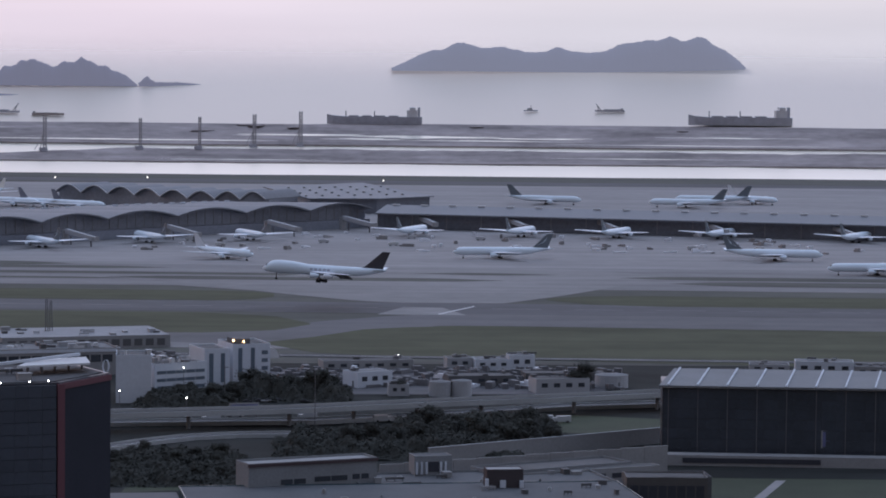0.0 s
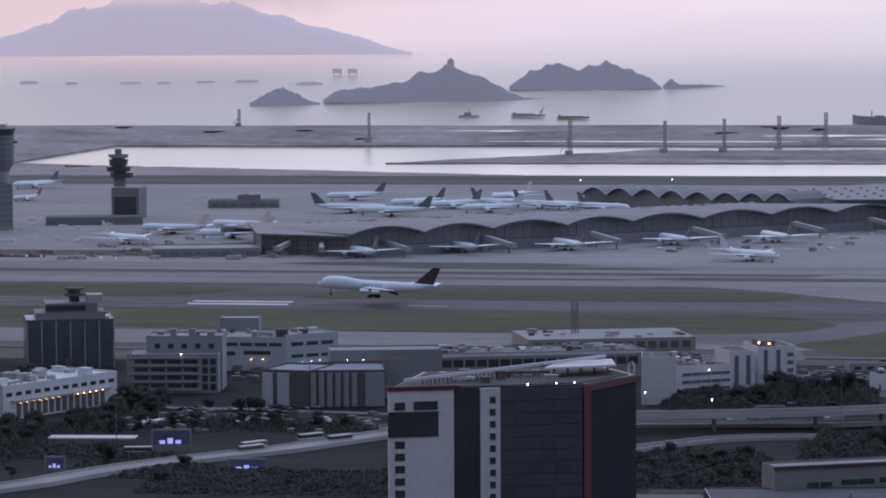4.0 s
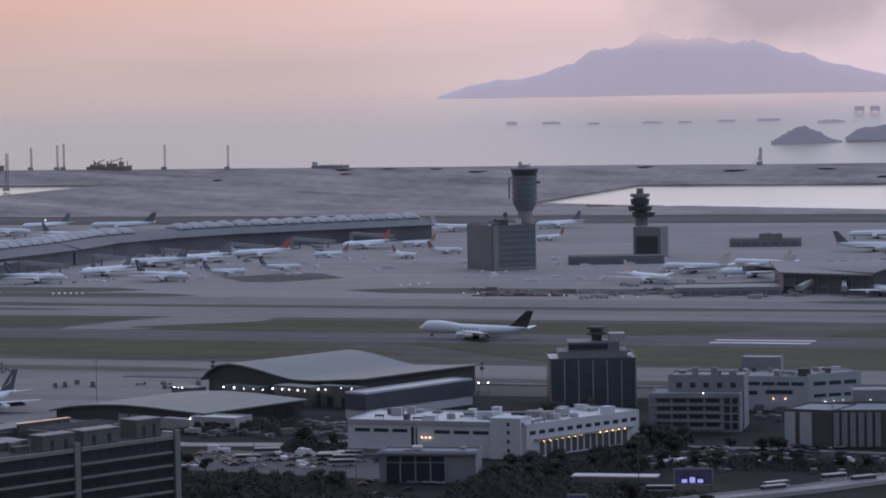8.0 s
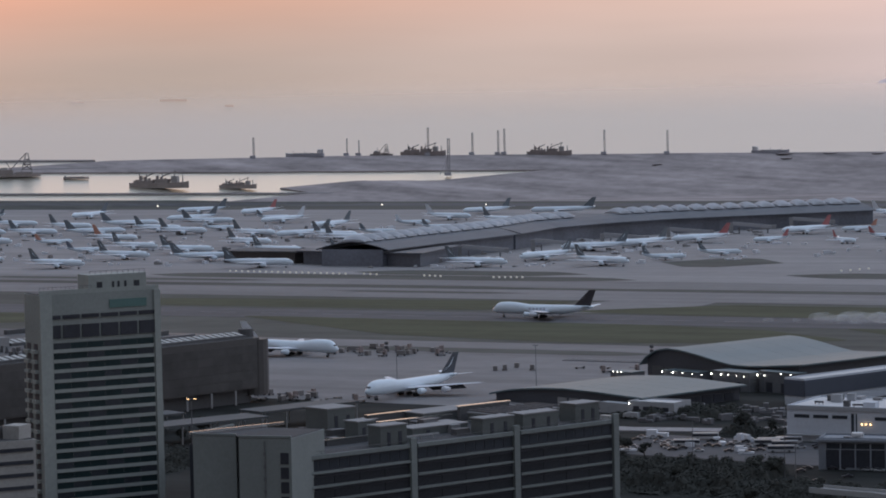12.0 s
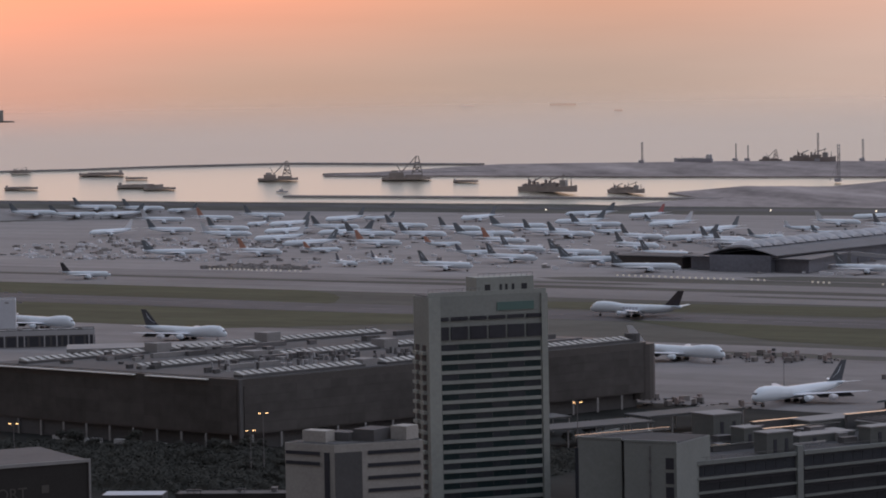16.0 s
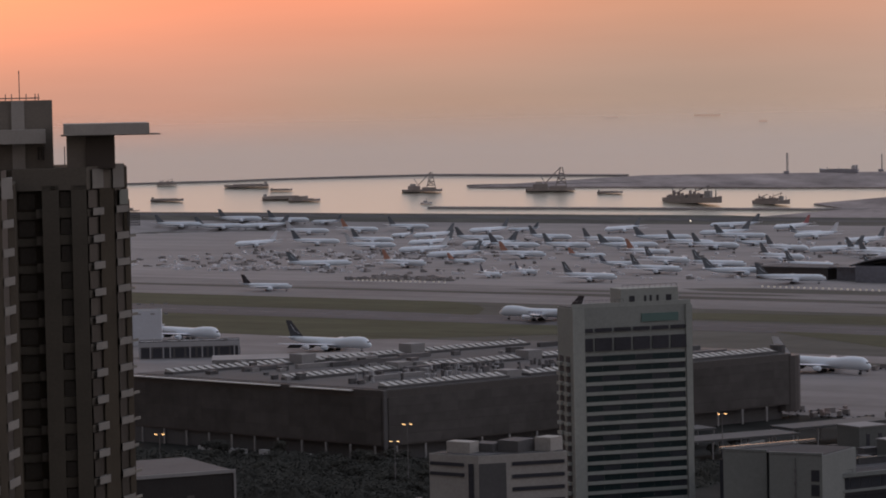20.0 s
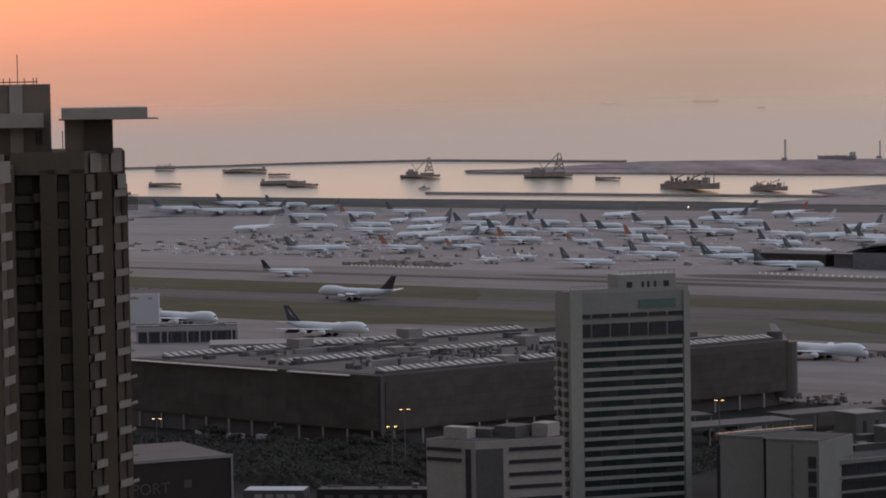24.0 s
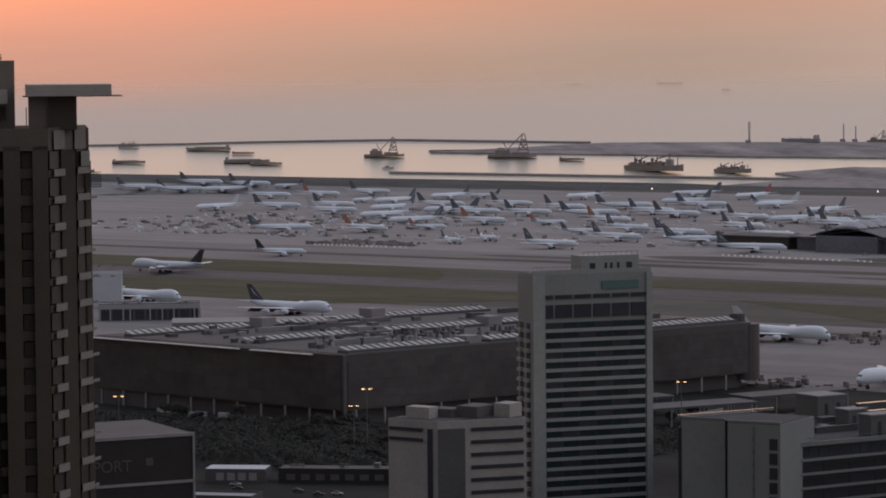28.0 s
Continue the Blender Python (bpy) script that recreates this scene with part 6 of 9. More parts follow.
def cargo_apron():
    # cargo shed behind the terminal, a dark wall as its shaded inside, with a pale office
    t = thing("transit_shed", -1178.0, 1475.0, 0, 38.0, "pale transit shed with dark door bays", "building")
    bm = bmesh.new()
    box(bm, 0, 120, 0, 30, 0, 12)
    part("wall", bm, GLASSDARK, t)
    bm = bmesh.new()
    box(bm, -2, 122, -3, 32, 12.01, 14.2)
    part("roof", bm, GREY, t)
    for k in range(13):
        bm = bmesh.new()
        box(bm, k * 9.8, k * 9.8 + 1.6, -0.6, 0.0, 0, 12)
        part("column", bm, GREY, t)
    t = house("cargo_canteen", "low dark shed with a pale roof edge and dark bay panels", -1336.0, 1593.0, 38.0, 66.0, 14.0, 10.6, DGREY, ROOFLIGHT)
    # dark panels put in for the shade inside the bays
    panes(t, GLASSDARK, 1, 67, 0.5, 7.0, 9, 1, 0.8, 0.95, name="open_bay")
    bars(t, OFFWHITE, [(-0.2, 66.2, 7.6, 10.8)], "fascia", 0.5)
    bars(t, OFFWHITE, [(u, u + 0.9, 0.2, 7.6) for u in (0.2, 7, 15.5, 20, 33, 41, 48.5, 62, 65)], "column", 0.4)
    roof_units(t, 66, 14, 10.7, 8, 19, [OFFWHITE, GREY], 0.6, 1.8, 4)
    t = house("cargo_office", "plain white cargo office block", -1417.8, 1678.1, 38.0, 24.0, 18.0, 23.0, WHITE, GREY)
    panes(t, GREY, 4, 32, 18, 32, 3, 2, 0.3, 0.15)
    # loaders, dollies and containers
    rnd = random.Random(44)
    proto = {}
    spots = [(-850 + 12 * (k % 6) + rnd.uniform(-4, 4), 1685 + 9 * (k // 6) + rnd.uniform(-4, 4)) for k in range(28)] + [(-782 + 9 * (k % 8) + rnd.uniform(-3, 3), 1445 + 12 * (k // 8) + rnd.uniform(-4, 4)) for k in range(20)] + [(-690 + rnd.uniform(-30, 60), 1618 + rnd.uniform(-15, 20)) for _ in range(8)]
    for k, (x, y) in enumerate(spots):
        kind = k % 4
        if kind not in proto:
            t = thing("cargo_dolly" if kind < 2 else "cargo_container" if kind == 2 else "cargo_loader", 0, 0, 0, 0, ("loaded cargo dolly on the apron", "empty grey cargo dolly on the apron", "boxy pale air-freight container standing on the apron", "yellowish scissor cargo loader on the apron")[kind], "cargo gear", "apron cargo gear")
            bm = bmesh.new()
            if kind == 2:
                prism(bm, [(0, 0), (4.4, 0), (4.4, 2.4), (0, 2.4)], 0.2, 2.6)
                part("shell", bm, mat("dull_container", (0.20, 0.185, 0.18), 0.7, 0.25, 0.15), t)
                bm = bmesh.new()
                box(bm, -0.1, 4.5, -0.1, 2.5, 0, 0.19)
                part("base", bm, STEEL, t)
            else:
                box(bm, 0, 6, 0, 2.6, 0.6, 0.9 if kind == 1 else 1.0)
                part("deck", bm, STEEL, t)
                bm = bmesh.new()
                if kind == 0:
                    box(bm, 0.4, 5.4, 0.2, 2.4, 1.01, 3.2)
                elif kind == 3:
                    box(bm, 0.2, 1.8, 0.2, 2.4, 0.91, 4.0)
                    box(bm, 2, 5.8, 0.3, 2.3, 2.6, 2.9)
                else:
                    box(bm, 0.2, 1.0, 0.9, 1.7, 0.91, 1.4)
                part("load" if kind == 0 else "cab" if kind == 3 else "hitch", bm, (mat("dull_container", (0.20, 0.185, 0.18), 0.7, 0.25, 0.15), DGREY, DGREY, RUST)[kind], t)
                for wx in (1, 5):
                    bm = bmesh.new()
                    for wy in (0.1, 2.5):
                        rings(bm, [[(wx + 0.5 * math.cos(q * .785), wy + o, 0.5 + 0.5 * math.sin(q * .785)) for q in range(8)] for o in (-0.15, 0.15)])
                    part("axle", bm, TYRE, t)["kind"] = "stuff"
            t.matrix_basis = pose(x, y, 0.1, 0, 0, rnd.uniform(0, 360))
            proto[kind] = t
        else:
            copy_thing(proto[kind], pose(x, y, 0.1, 0, 0, rnd.uniform(0, 360)))


cargo_apron()


def export_shed():
    t = thing("truck_depot", -582.0, 686.0, 0, 60.0, "dark truck depot with pale roof edge and lettering", "building")
    w, d, h = 34.0, 40.0, 63.0
    bm = bmesh.new()
    box(bm, 0, w, 0, d, 0, h)
    part("wall", bm, mat("depot_cladding", (0.038, 0.036, 0.036), 0.7, 0.2, 0.1, spec=0.2), t)
    bm = bmesh.new()
    box(bm, 0.5, w - 0.5, 0.5, d - 0.5, h + 0.01, h + 0.2)
    part("roof", bm, ROOFDARK, t)
    bars(t, GREY, [(0, w, h - 0.5, h + 0.5)], "coping", 0.4)
    bars(t, GREY, [(w - 0.6, w, 0, h - 0.5)], "corner_trim", 0.4)
    bars(t, GREY, [(0, w, h - 14.0, h - 13.2)], "coping", 0.4)
    cu = bpy.data.curves.new("lettering", "FONT")
    cu.body, cu.size, cu.extrude, cu.align_x = "EPORT", 4.6, 0.08, "LEFT"
    ob = new("lettering", cu)
    bpy.context.view_layer.update()
    me = bpy.data.meshes.new_from_object(ob)
    bpy.data.objects.remove(ob)
    me.materials.clear()
    me.materials.append(mat("faded_letters", (0.085, 0.080, 0.076), 0.8, 0.1, 0.3))
    lt = part("lettering", me, None, t, "faded grey letters")
    lt.matrix_basis = pose(0.6, -0.1, h - 9.6, 90, 0, 0)
    bm = bmesh.new()
    box(bm, 19.0, 21.2, -0.12, -0.02, h - 8.4, h - 6.2)
    part("emblem", bm, mat("faded_letters", (0.085, 0.080, 0.076), 0.8, 0.1, 0.3), t, "faded square emblem")
    t = house("yard_shed", "low dark shed with a bright flat roof", -787.0, 1003.0, 26.6, 25.0, 13.0, 5.4, DGREY, WHITE, parapet=0.15)
    panes(t, GREY, 4, 22, 0.8, 4.2, 4, 1, 0.7, 0.9, name="door")
    t = house("yard_shed", "long low dark shed beside the yard", -760.0, 1016.6, 26.6, 58.0, 12.0, 5.6, mat("depot_cladding", (0.038, 0.036, 0.036)), ROOFDARK, parapet=0.4)
    panes(t, DGREY, 2, 56, 1.0, 4.0, 9, 1, 0.6, 0.8)
    roof_units(t, 58, 12, 5.7, 7, 91, [DGREY, GREY, STEEL], 0.5, 1.6, 4)
    t = house("yard_shed", "low shed with a pale roof beside a yard", -640.0, 800.0, 20.0, 26.0, 12.0, 29.0, DGREY, OFFWHITE)


export_shed()


def canopies():
    for x, y, rz, w, dp in ((-724, 1246, 62, 64, 20), (-706, 1318, 66, 60, 18), (-764, 1262, 62, 50, 16)):
        t = thing("canopy", x, y, 0, rz, "flat grey loading canopy on posts", "canopy", "loading canopies")
        bm = bmesh.new()
        box(bm, 0, w, 0, dp, 8.2, 9.2)
        part("roof", bm, mat("canopy_sheet", (0.072, 0.076, 0.080), 0.7, 0.15, 0.1), t)
        for k in range(5):
            for v in (0.8, dp - 0.8):
                bm = bmesh.new()
                cyl(bm, 1 + k * (w - 2) / 4, v, 0, 8.19, 0.4, n=8)
                part("post", bm, GREY, t)


canopies()


# ---- the near apartment tower ----
def apartment_tower():
    t = thing("apartment_tower", -220.91, 250.51, 0, 41.4, "dark high-rise apartment tower with stacked bay windows", "building")
    CON = mat("tower_render", (0.115, 0.100, 0.083), 0.85, 0.16, 0.25)
    TGLASS = mat("tower_glass", (0.044, 0.037, 0.031), 0.35, 0.3, 0.3, spec=0.25)
    PALE = mat("tower_slab", (0.34, 0.32, 0.30), 0.8, 0.12, 0.4)
    # top walls are paled in colour to stand for the sunset's glare
    UPPER = mat("tower_upper_glare", (0.175, 0.155, 0.135), 0.85, 0.16, 0.25)
    LEDGE = mat("tower_ledge", (0.20, 0.19, 0.17), 0.8, 0.15, 0.4)
    SILL = mat("tower_sill", (0.21, 0.20, 0.185), 0.8, 0.12, 0.4)
    s = 0.0596
    U = lambda px: (px - 130) * s
    V = lambda px, back=0.0: (px - 121) * s * (334 + back) / 334
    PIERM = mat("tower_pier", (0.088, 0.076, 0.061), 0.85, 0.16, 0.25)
    # wall between the piers is coloured dark as recess shade
    RECESS = mat("tower_recess_shade", (0.062, 0.051, 0.040), 0.9, 0.2, 0.25, spec=0.1)
    # turned faces take a darker copy of the render, shade put into colour
    SIDE = mat("tower_side_shade", (0.062, 0.052, 0.040), 0.9, 0.2, 0.25, spec=0.1)
    wing = lambda px: -29 + (px + 15) * 0.215        # the near wing's face runs away to the right
    turn = lambda px: 1.2 + (px - 175) * 0.13        # and so does the far corner's

    def on(name, line, a, b, z0, z1, out, m_, label="", deep=0.6):
        """A slab on a slanting face, from column a to column b, standing out towards the front."""
        bm = bmesh.new()
        p, q = (V(a, line(a)), line(a)), (V(b, line(b)), line(b))
        prism(bm, [(p[0], p[1] - out), (q[0], q[1] - out), (q[0], q[1] + deep), (p[0], p[1] + deep)], z0, z1)
        return part(name, bm, m_, t, label)

    flat = lambda px: 1.2
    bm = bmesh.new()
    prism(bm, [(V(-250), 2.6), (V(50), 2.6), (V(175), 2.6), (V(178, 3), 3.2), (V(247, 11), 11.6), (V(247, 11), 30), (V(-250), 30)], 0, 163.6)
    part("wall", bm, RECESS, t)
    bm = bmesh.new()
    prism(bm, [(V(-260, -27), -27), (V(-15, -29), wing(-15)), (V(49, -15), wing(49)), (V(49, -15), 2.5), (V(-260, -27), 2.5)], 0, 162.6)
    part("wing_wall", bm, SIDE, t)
    pitch = 2.857
    # upright piers of the middle face and the turned corner
    for a, b, line, out in ((97, 127, flat, 0.3), (148, 175, flat, 0.3), (49, 53, flat, 0.1)):
        on("pier", line, a, b, 0, 162.0, out, PIERM, deep=1.6)
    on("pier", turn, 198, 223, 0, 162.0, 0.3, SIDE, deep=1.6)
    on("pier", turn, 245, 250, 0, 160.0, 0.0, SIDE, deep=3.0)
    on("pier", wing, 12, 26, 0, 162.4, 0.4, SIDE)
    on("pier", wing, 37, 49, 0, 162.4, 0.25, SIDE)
    lower = {"floor_edges": (bmesh.new(), PIERM), "sills": (bmesh.new(), SILL)}

    def low(key, line, a, b, z0, z1, out, deep=0.6):
        p, q = (V(a, line(a)), line(a)), (V(b, line(b)), line(b))
        prism(lower[key][0], [(p[0], p[1] - out), (q[0], q[1] - out), (q[0], q[1] + deep), (p[0], p[1] + deep)], z0, z1)
    for k in range(54):
        z = 142.05 + (6 - k) * pitch
        zw = 144.6 + (6 - k) * pitch
        if z < 1:
            break
        if k < 17:
            on("floor_edge", flat, 53, 97, z - 0.75, z + 0.05, -0.9, PIERM, deep=1.6)
            on("floor_edge", flat, 86, 97, z - 0.6, z + 0.3, -0.3, CON, deep=1.0)
            on("floor_edge", flat, 127, 148, z - 0.6, z + 0.45, -0.25, PIERM, deep=1.0)
            on("window", flat, 129, 147, z + 0.5, z + 2.1, -0.55, TGLASS, deep=0.7)
            on("window", flat, 56, 84, z + 0.3, z + 1.95, -1.25, TGLASS, deep=1.4)
            on("bay_window", turn, 178, 198, z + 0.35, z + 2.2, -0.1, TGLASS, deep=0.9)
            on("floor_edge", turn, 176, 198, z - 0.55, z + 0.2, 0.1, PIERM, deep=0.8)
            on("sill", turn, 186, 205, z - 0.45, z + 0.3, 1.1, SILL, "pale sill box")
            on("sill", turn, 227, 248, z - 0.4, z + 0.32, 0.9, SILL, "pale sill box")
            on("bay_window", turn, 225, 240, z + 0.35, z + 2.4, 0.1, TGLASS)
            on("jamb", turn, 240, 246, z + 0.33, z + 2.44, 0.35, SIDE)
            on("ledge", turn, 248.5, 260 if k % 3 else 256, z - 0.35, z - 0.1, 0.3, LEDGE)
            on("sill", wing, 28, 47, zw - 0.45, zw + 0.35, 1.0, SILL, "pale sill box")
            on("sill", wing, -12, 11, zw - 0.45, zw + 0.35, 1.2, SILL, "pale sill box")
            on("bay_window", wing, 26.5, 36, zw + 0.36, zw + 2.4, 0.15, TGLASS)
            on("bay_window", wing, -10, 10, zw + 0.36, zw + 2.3, 0.15, TGLASS)
        else:
            for key, line, a, b, zz, out in (("floor_edges", flat, 53, 97, z, -0.9), ("floor_edges", flat, 127, 148, z, -0.25), ("sills", turn, 186, 205, z, 1.1), ("sills", turn, 227, 248, z, 0.9), ("sills", wing, 28, 47, zw, 1.0), ("sills", wing, -12, 11, zw, 1.2)):
                low(key, line, a, b, zz - 0.5, zz + 0.3, out)
    for nm, (bm, m_) in lower.items():
        part(nm, bm, m_, t)["kind"] = "stuff"
    # parapet, roof slab and lift house
    on("parapet", flat, 46, 176, 161.5, 163.8, 0.3, CON)
    on("parapet", turn, 176, 242, 161.5, 163.9, 0.35, CON)
    on("parapet_block", turn, 186, 205, 161.6, 163.6, 1.0, SILL)
    on("parapet_block", turn, 222, 241, 161.5, 164.0, 0.9, SILL)
    on("parapet_block", wing, 27, 46, 161.4, 163.4, 1.0, SILL)
    on("parapet_block", wing, -12, 9, 161.4, 163.4, 1.2, SILL)
    on("balcony_screen", turn, 233, 248, 159.6, 161.2, 0.8, mat("screen_glass", (0.10, 0.13, 0.12), 0.3, 0.2, 0.3), "pale glazed balcony screen")
    bm = bmesh.new()
    box(bm, U(152), U(237), 4, 12, 163.61, 167.2)
    part("lift_house", bm, UPPER, t)
    # darker slab paints the lift house's right half as shaded
    for a in (186,):
        bm = bmesh.new()
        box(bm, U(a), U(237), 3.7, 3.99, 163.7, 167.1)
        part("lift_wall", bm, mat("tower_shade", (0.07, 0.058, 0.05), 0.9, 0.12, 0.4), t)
    bm = bmesh.new()
    box(bm, U(147), U(298), 1.5, 14, 167.21, 168.4)
    part("roof_slab", bm, PALE, t, "pale jutting roof slab")
    bm = bmesh.new()
    box(bm, U(142), U(318), 2.5, 12, 167.12, 167.2)
    part("slab_edge", bm, CON, t)
    bm = bmesh.new()
    box(bm, U(-250), U(128), 8, 26, 163.61, 171.0)
    part("upper_block", bm, UPPER, t)
    bm = bmesh.new()
    box(bm, U(55), U(78), 7.7, 7.99, 163.7, 171.0)
    part("upper_pier", bm, PALE, t)
    bm = bmesh.new()
    box(bm, U(-250), U(115), 5.5, 8.0, 166.4, 167.9)
    part("roof_slab", bm, PALE, t, "pale roof slab")
    for a in (100, 108):
        bm = bmesh.new()
        box(bm, U(a), U(a + 4), 7.6, 7.98, 164.6, 166.0)
        part("window", bm, TGLASS, t)
    bm = bmesh.new()
    cyl(bm, U(70), 9, 171, 174.2, 0.05, n=6)
    for a in (-30, 18, 30, 45, 56, 82, 98, 104):
        cyl(bm, U(a), 9, 171, 171.7, 0.05, n=6)
    beam(bm, (U(-60), 9, 171.25), (U(106), 9, 171.25), 0.06)
    part("antenna", bm, STEEL, t)
    bm = bmesh.new()
    cyl(bm, U(148), 6, 164, 166.0, 0.05, n=6)
    part("pole", bm, STEEL, t)
    # laundry rack
    bm = bmesh.new()
    z = 158.0
    for q in range(7):
        beam(bm, (V(247 + q * 3.3, 10), 10, z - 0.8), (V(247 + q * 3.3, 10), 10, z + 1.0 - q * 0.05), 0.035)
        beam(bm, (V(245, 10), 10, z - 0.7 + q * 0.26), (V(268, 10), 10, z - 0.7 + q * 0.26), 0.035)
    part("laundry_rack", bm, DGREY, t)


apartment_tower()


# ---- passenger terminal ----
def terminal():
    # paler copy of the terminal glass, with more haze in its colour
    VAULTGLASS = mat("hazed_vault_glazing", (0.205, 0.220, 0.258), 0.4, 0.2, 0.03, spec=0.3)
    valleys = [(-373.0, 2334.0), (-322.0, 2366.0), (-275.0, 2412.0), (-222.0, 2456.0), (-174.0, 2507.0), (-121.0, 2551.0), (-67.0, 2604.0), (-15.0, 2640.0), (38.0, 2688.0)]
    back = Vector((-0.66, 0.75)) * 195
    t = thing("passenger_terminal", 0, 0, 0, 0, "passenger terminal with a row of grey vaulted roofs", "building")
    for (x0, y0), (x1, y1) in zip(valleys, valleys[1:]):
        a, b = Vector((x0, y0)), Vector((x1, y1))
        n, rise = 14, 5.4
        low = []
        for k in range(n + 1):
            p = a.lerp(b, k / n)
            z = 16 + rise * math.sin(math.pi * k / n) ** 0.9
            low.append((p, z))
        bm = bmesh.new()
        secs = []
        for off in (0.0, 1.0):
            o = back * off
            h_ = [(p, z if not off else 12.2 + 0.12 * (z - 16)) for p, z in low]
            secs.append([(p.x + o.x, p.y + o.y, z) for p, z in h_] + [(p.x + o.x, p.y + o.y, z + 1.1) for p, z in h_[::-1]])
        rings(bm, secs)
        part("roof_vault", bm, TERMROOF, t)
        # glazed gable set back under the vault
        bm = bmesh.new()
        o = Vector((-0.68, 0.735)) * 10
        secs = [[(p.x + o.x * q, p.y + o.y * q, z - 0.02) for p, z in low] + [(p.x + o.x * q, p.y + o.y * q, 7.5) for p, z in (low[-1], low[0])] for q in (1.0, 1.2)]
        rings(bm, secs)
        part("gable_glazing", bm, VAULTGLASS, t)
        bm = bmesh.new()
        u = (b - a).normalized()
        p, q = a + o * 0.4, b + o * 0.4
        prism(bm, [tuple(p), tuple(q), tuple(q + o * 2), tuple(p + o * 2)], 0, 7.4)
        part("gate_wall", bm, VAULTGLASS, t)
        for k in range(1, 8):
            c = a.lerp(b, k / 8) + o * 0.98
            bm = bmesh.new()
            z = 16 + rise * math.sin(math.pi * k / 8) ** 0.9
            box(bm, c.x - 0.25, c.x + 0.25, c.y - 0.25, c.y + 0.25, 7.4, z - 0.1)
            part("mullion", bm, GREY, t)
    # low west end
    bm = bmesh.new()
    prism(bm, [(-447, 2366), (-373, 2340), (-400, 2470), (-480, 2500)], 0, 14.2)
    part("end_block", bm, VAULTGLASS, t)
    a, b = Vector((-447.3, 2365.4)), Vector((-373.3, 2339.4))
    n = Vector((-0.331, -0.943))
    for z0, z1 in ((4.6, 5.4), (9.4, 9.9)):
        bm = bmesh.new()
        prism(bm, [tuple(a), tuple(a + n * 0.7), tuple(b + n * 0.7), tuple(b)], z0, z1)
        part("floor_band", bm, GREY, t)
    for k in range(9):
        c = a.lerp(b, k / 8)
        bm = bmesh.new()
        box(bm, c.x - 0.35, c.x + 0.35, c.y - 1.0, c.y - 0.1, 0, 14.1)
        part("mullion", bm, GREY, t)
    bm = bmesh.new()
    prism(bm, [(-450, 2361), (-374, 2334), (-404, 2476), (-486, 2506)], 14.21, 15.6)
    part("end_roof", bm, TERMROOF, t)
    # flat eastern arm
    e = thing("passenger_pier", 40.0, 2676.0, 0, -15.5, "long flat-roofed terminal arm with dark glazing", "building")
    w = 760.0
    bm = bmesh.new()
    box(bm, 0, w, 6, 70, 0, 13)
    part("wall", bm, TERMGLASS, e)
    bm = bmesh.new()
    secs = []
    for x in (0, w):
        secs.append([(x, -3, 13.5), (x, 38, 18.5), (x, 80, 14.5), (x, 80, 13.3), (x, 38, 17.0), (x, -3, 12.3)])
    rings(bm, secs)
    part("roof", bm, TERMROOF, e)
    for k in range(25):
        bm = bmesh.new()
        box(bm, k * 30, k * 30 + 0.7, 5.6, 6.0, 0, 12.9)
        part("mullion", bm, GREY, e)
    for k in range(30):
        bm = bmesh.new()
        box(bm, 6 + k * 25, 12 + k * 25, 33, 36, 18.6, 19.4)
        part("rooflight", bm, ROOFLIGHT, e)
    # rooflight dashes along the rear parapet
    p0, p1 = Vector((-372.0, 2316.0)) + back * 0.97, Vector((40.0, 2676.0)) + back * 0.97
    bm = bmesh.new()
    beam(bm, (p0.x, p0.y, 12.0), (p1.x, p1.y, 12.0), 2.2)
    part("rear_parapet", bm, TERMROOF, t)
    for k in range(44):
        p = p0.lerp(p1, (k + 0.2) / 44)
        bm = bmesh.new()
        prism(bm, [(p.x, p.y), (p.x + 4.5, p.y + 4), (p.x + 3.6, p.y + 5.2), (p.x - 0.9, p.y + 1.2)], 14.2, 15.4)
        part("rooflight", bm, WHITE, t)
    # flat hall behind the vaults, its roof set with rows of lights
    q = thing("terminal_hall", 0, 0, 0, 0, "flat-roofed terminal hall dotted with small rooflights", "building")
    bm = bmesh.new()
    prism(bm, [(-16, 2885), (44, 2892), (94, 2942), (33, 3177), (-60, 3085)], 0, 13)
    part("wall", bm, TERMGLASS, q)
    bm = bmesh.new()
    prism(bm, [(-18, 2882), (45, 2889), (98, 2941), (34, 3182), (-64, 3086)], 13.01, 14)
    part("roof", bm, TERMROOF, q)
    for k in range(7):
        for r in range(4):
            x, y = -22 + k * 15 - r * 6, 2912 + r * 48 + k * 7
            bm = bmesh.new()
            box(bm, x, x + 2.4, y, y + 22, 14.01, 15.2)
            part("rooflight", bm, GREY, q)
    # north concourse with its own vaults
    # palest glass copy: haze over the rear concourse put into colour
    HAZEGLASS = mat("hazed_rear_glazing", (0.27, 0.28, 0.31), 0.4, 0.2, 0.03, spec=0.3)
    c = thing("north_concourse", 0, 0, 0, 0, "rear concourse with a row of small vaulted roofs", "building")
    line = [(-256.0, 2972.0), (-231.0, 2962.0), (-205.0, 2943.0), (-179.0, 2922.0), (-154.0, 2896.0), (-128.0, 2872.0), (-103.0, 2866.0), (-80.0, 2862.0), (-57.0, 2868.0)]
    for (x0, y0), (x1, y1) in zip(line, line[1:]):
        a, b = Vector((x0, y0)), Vector((x1, y1))
        o = Vector((0.53, 0.85)) * 60
        low = [(a.lerp(b, k / 12), 13 + 7 * math.sin(math.pi * k / 12)) for k in range(13)]
        bm = bmesh.new()
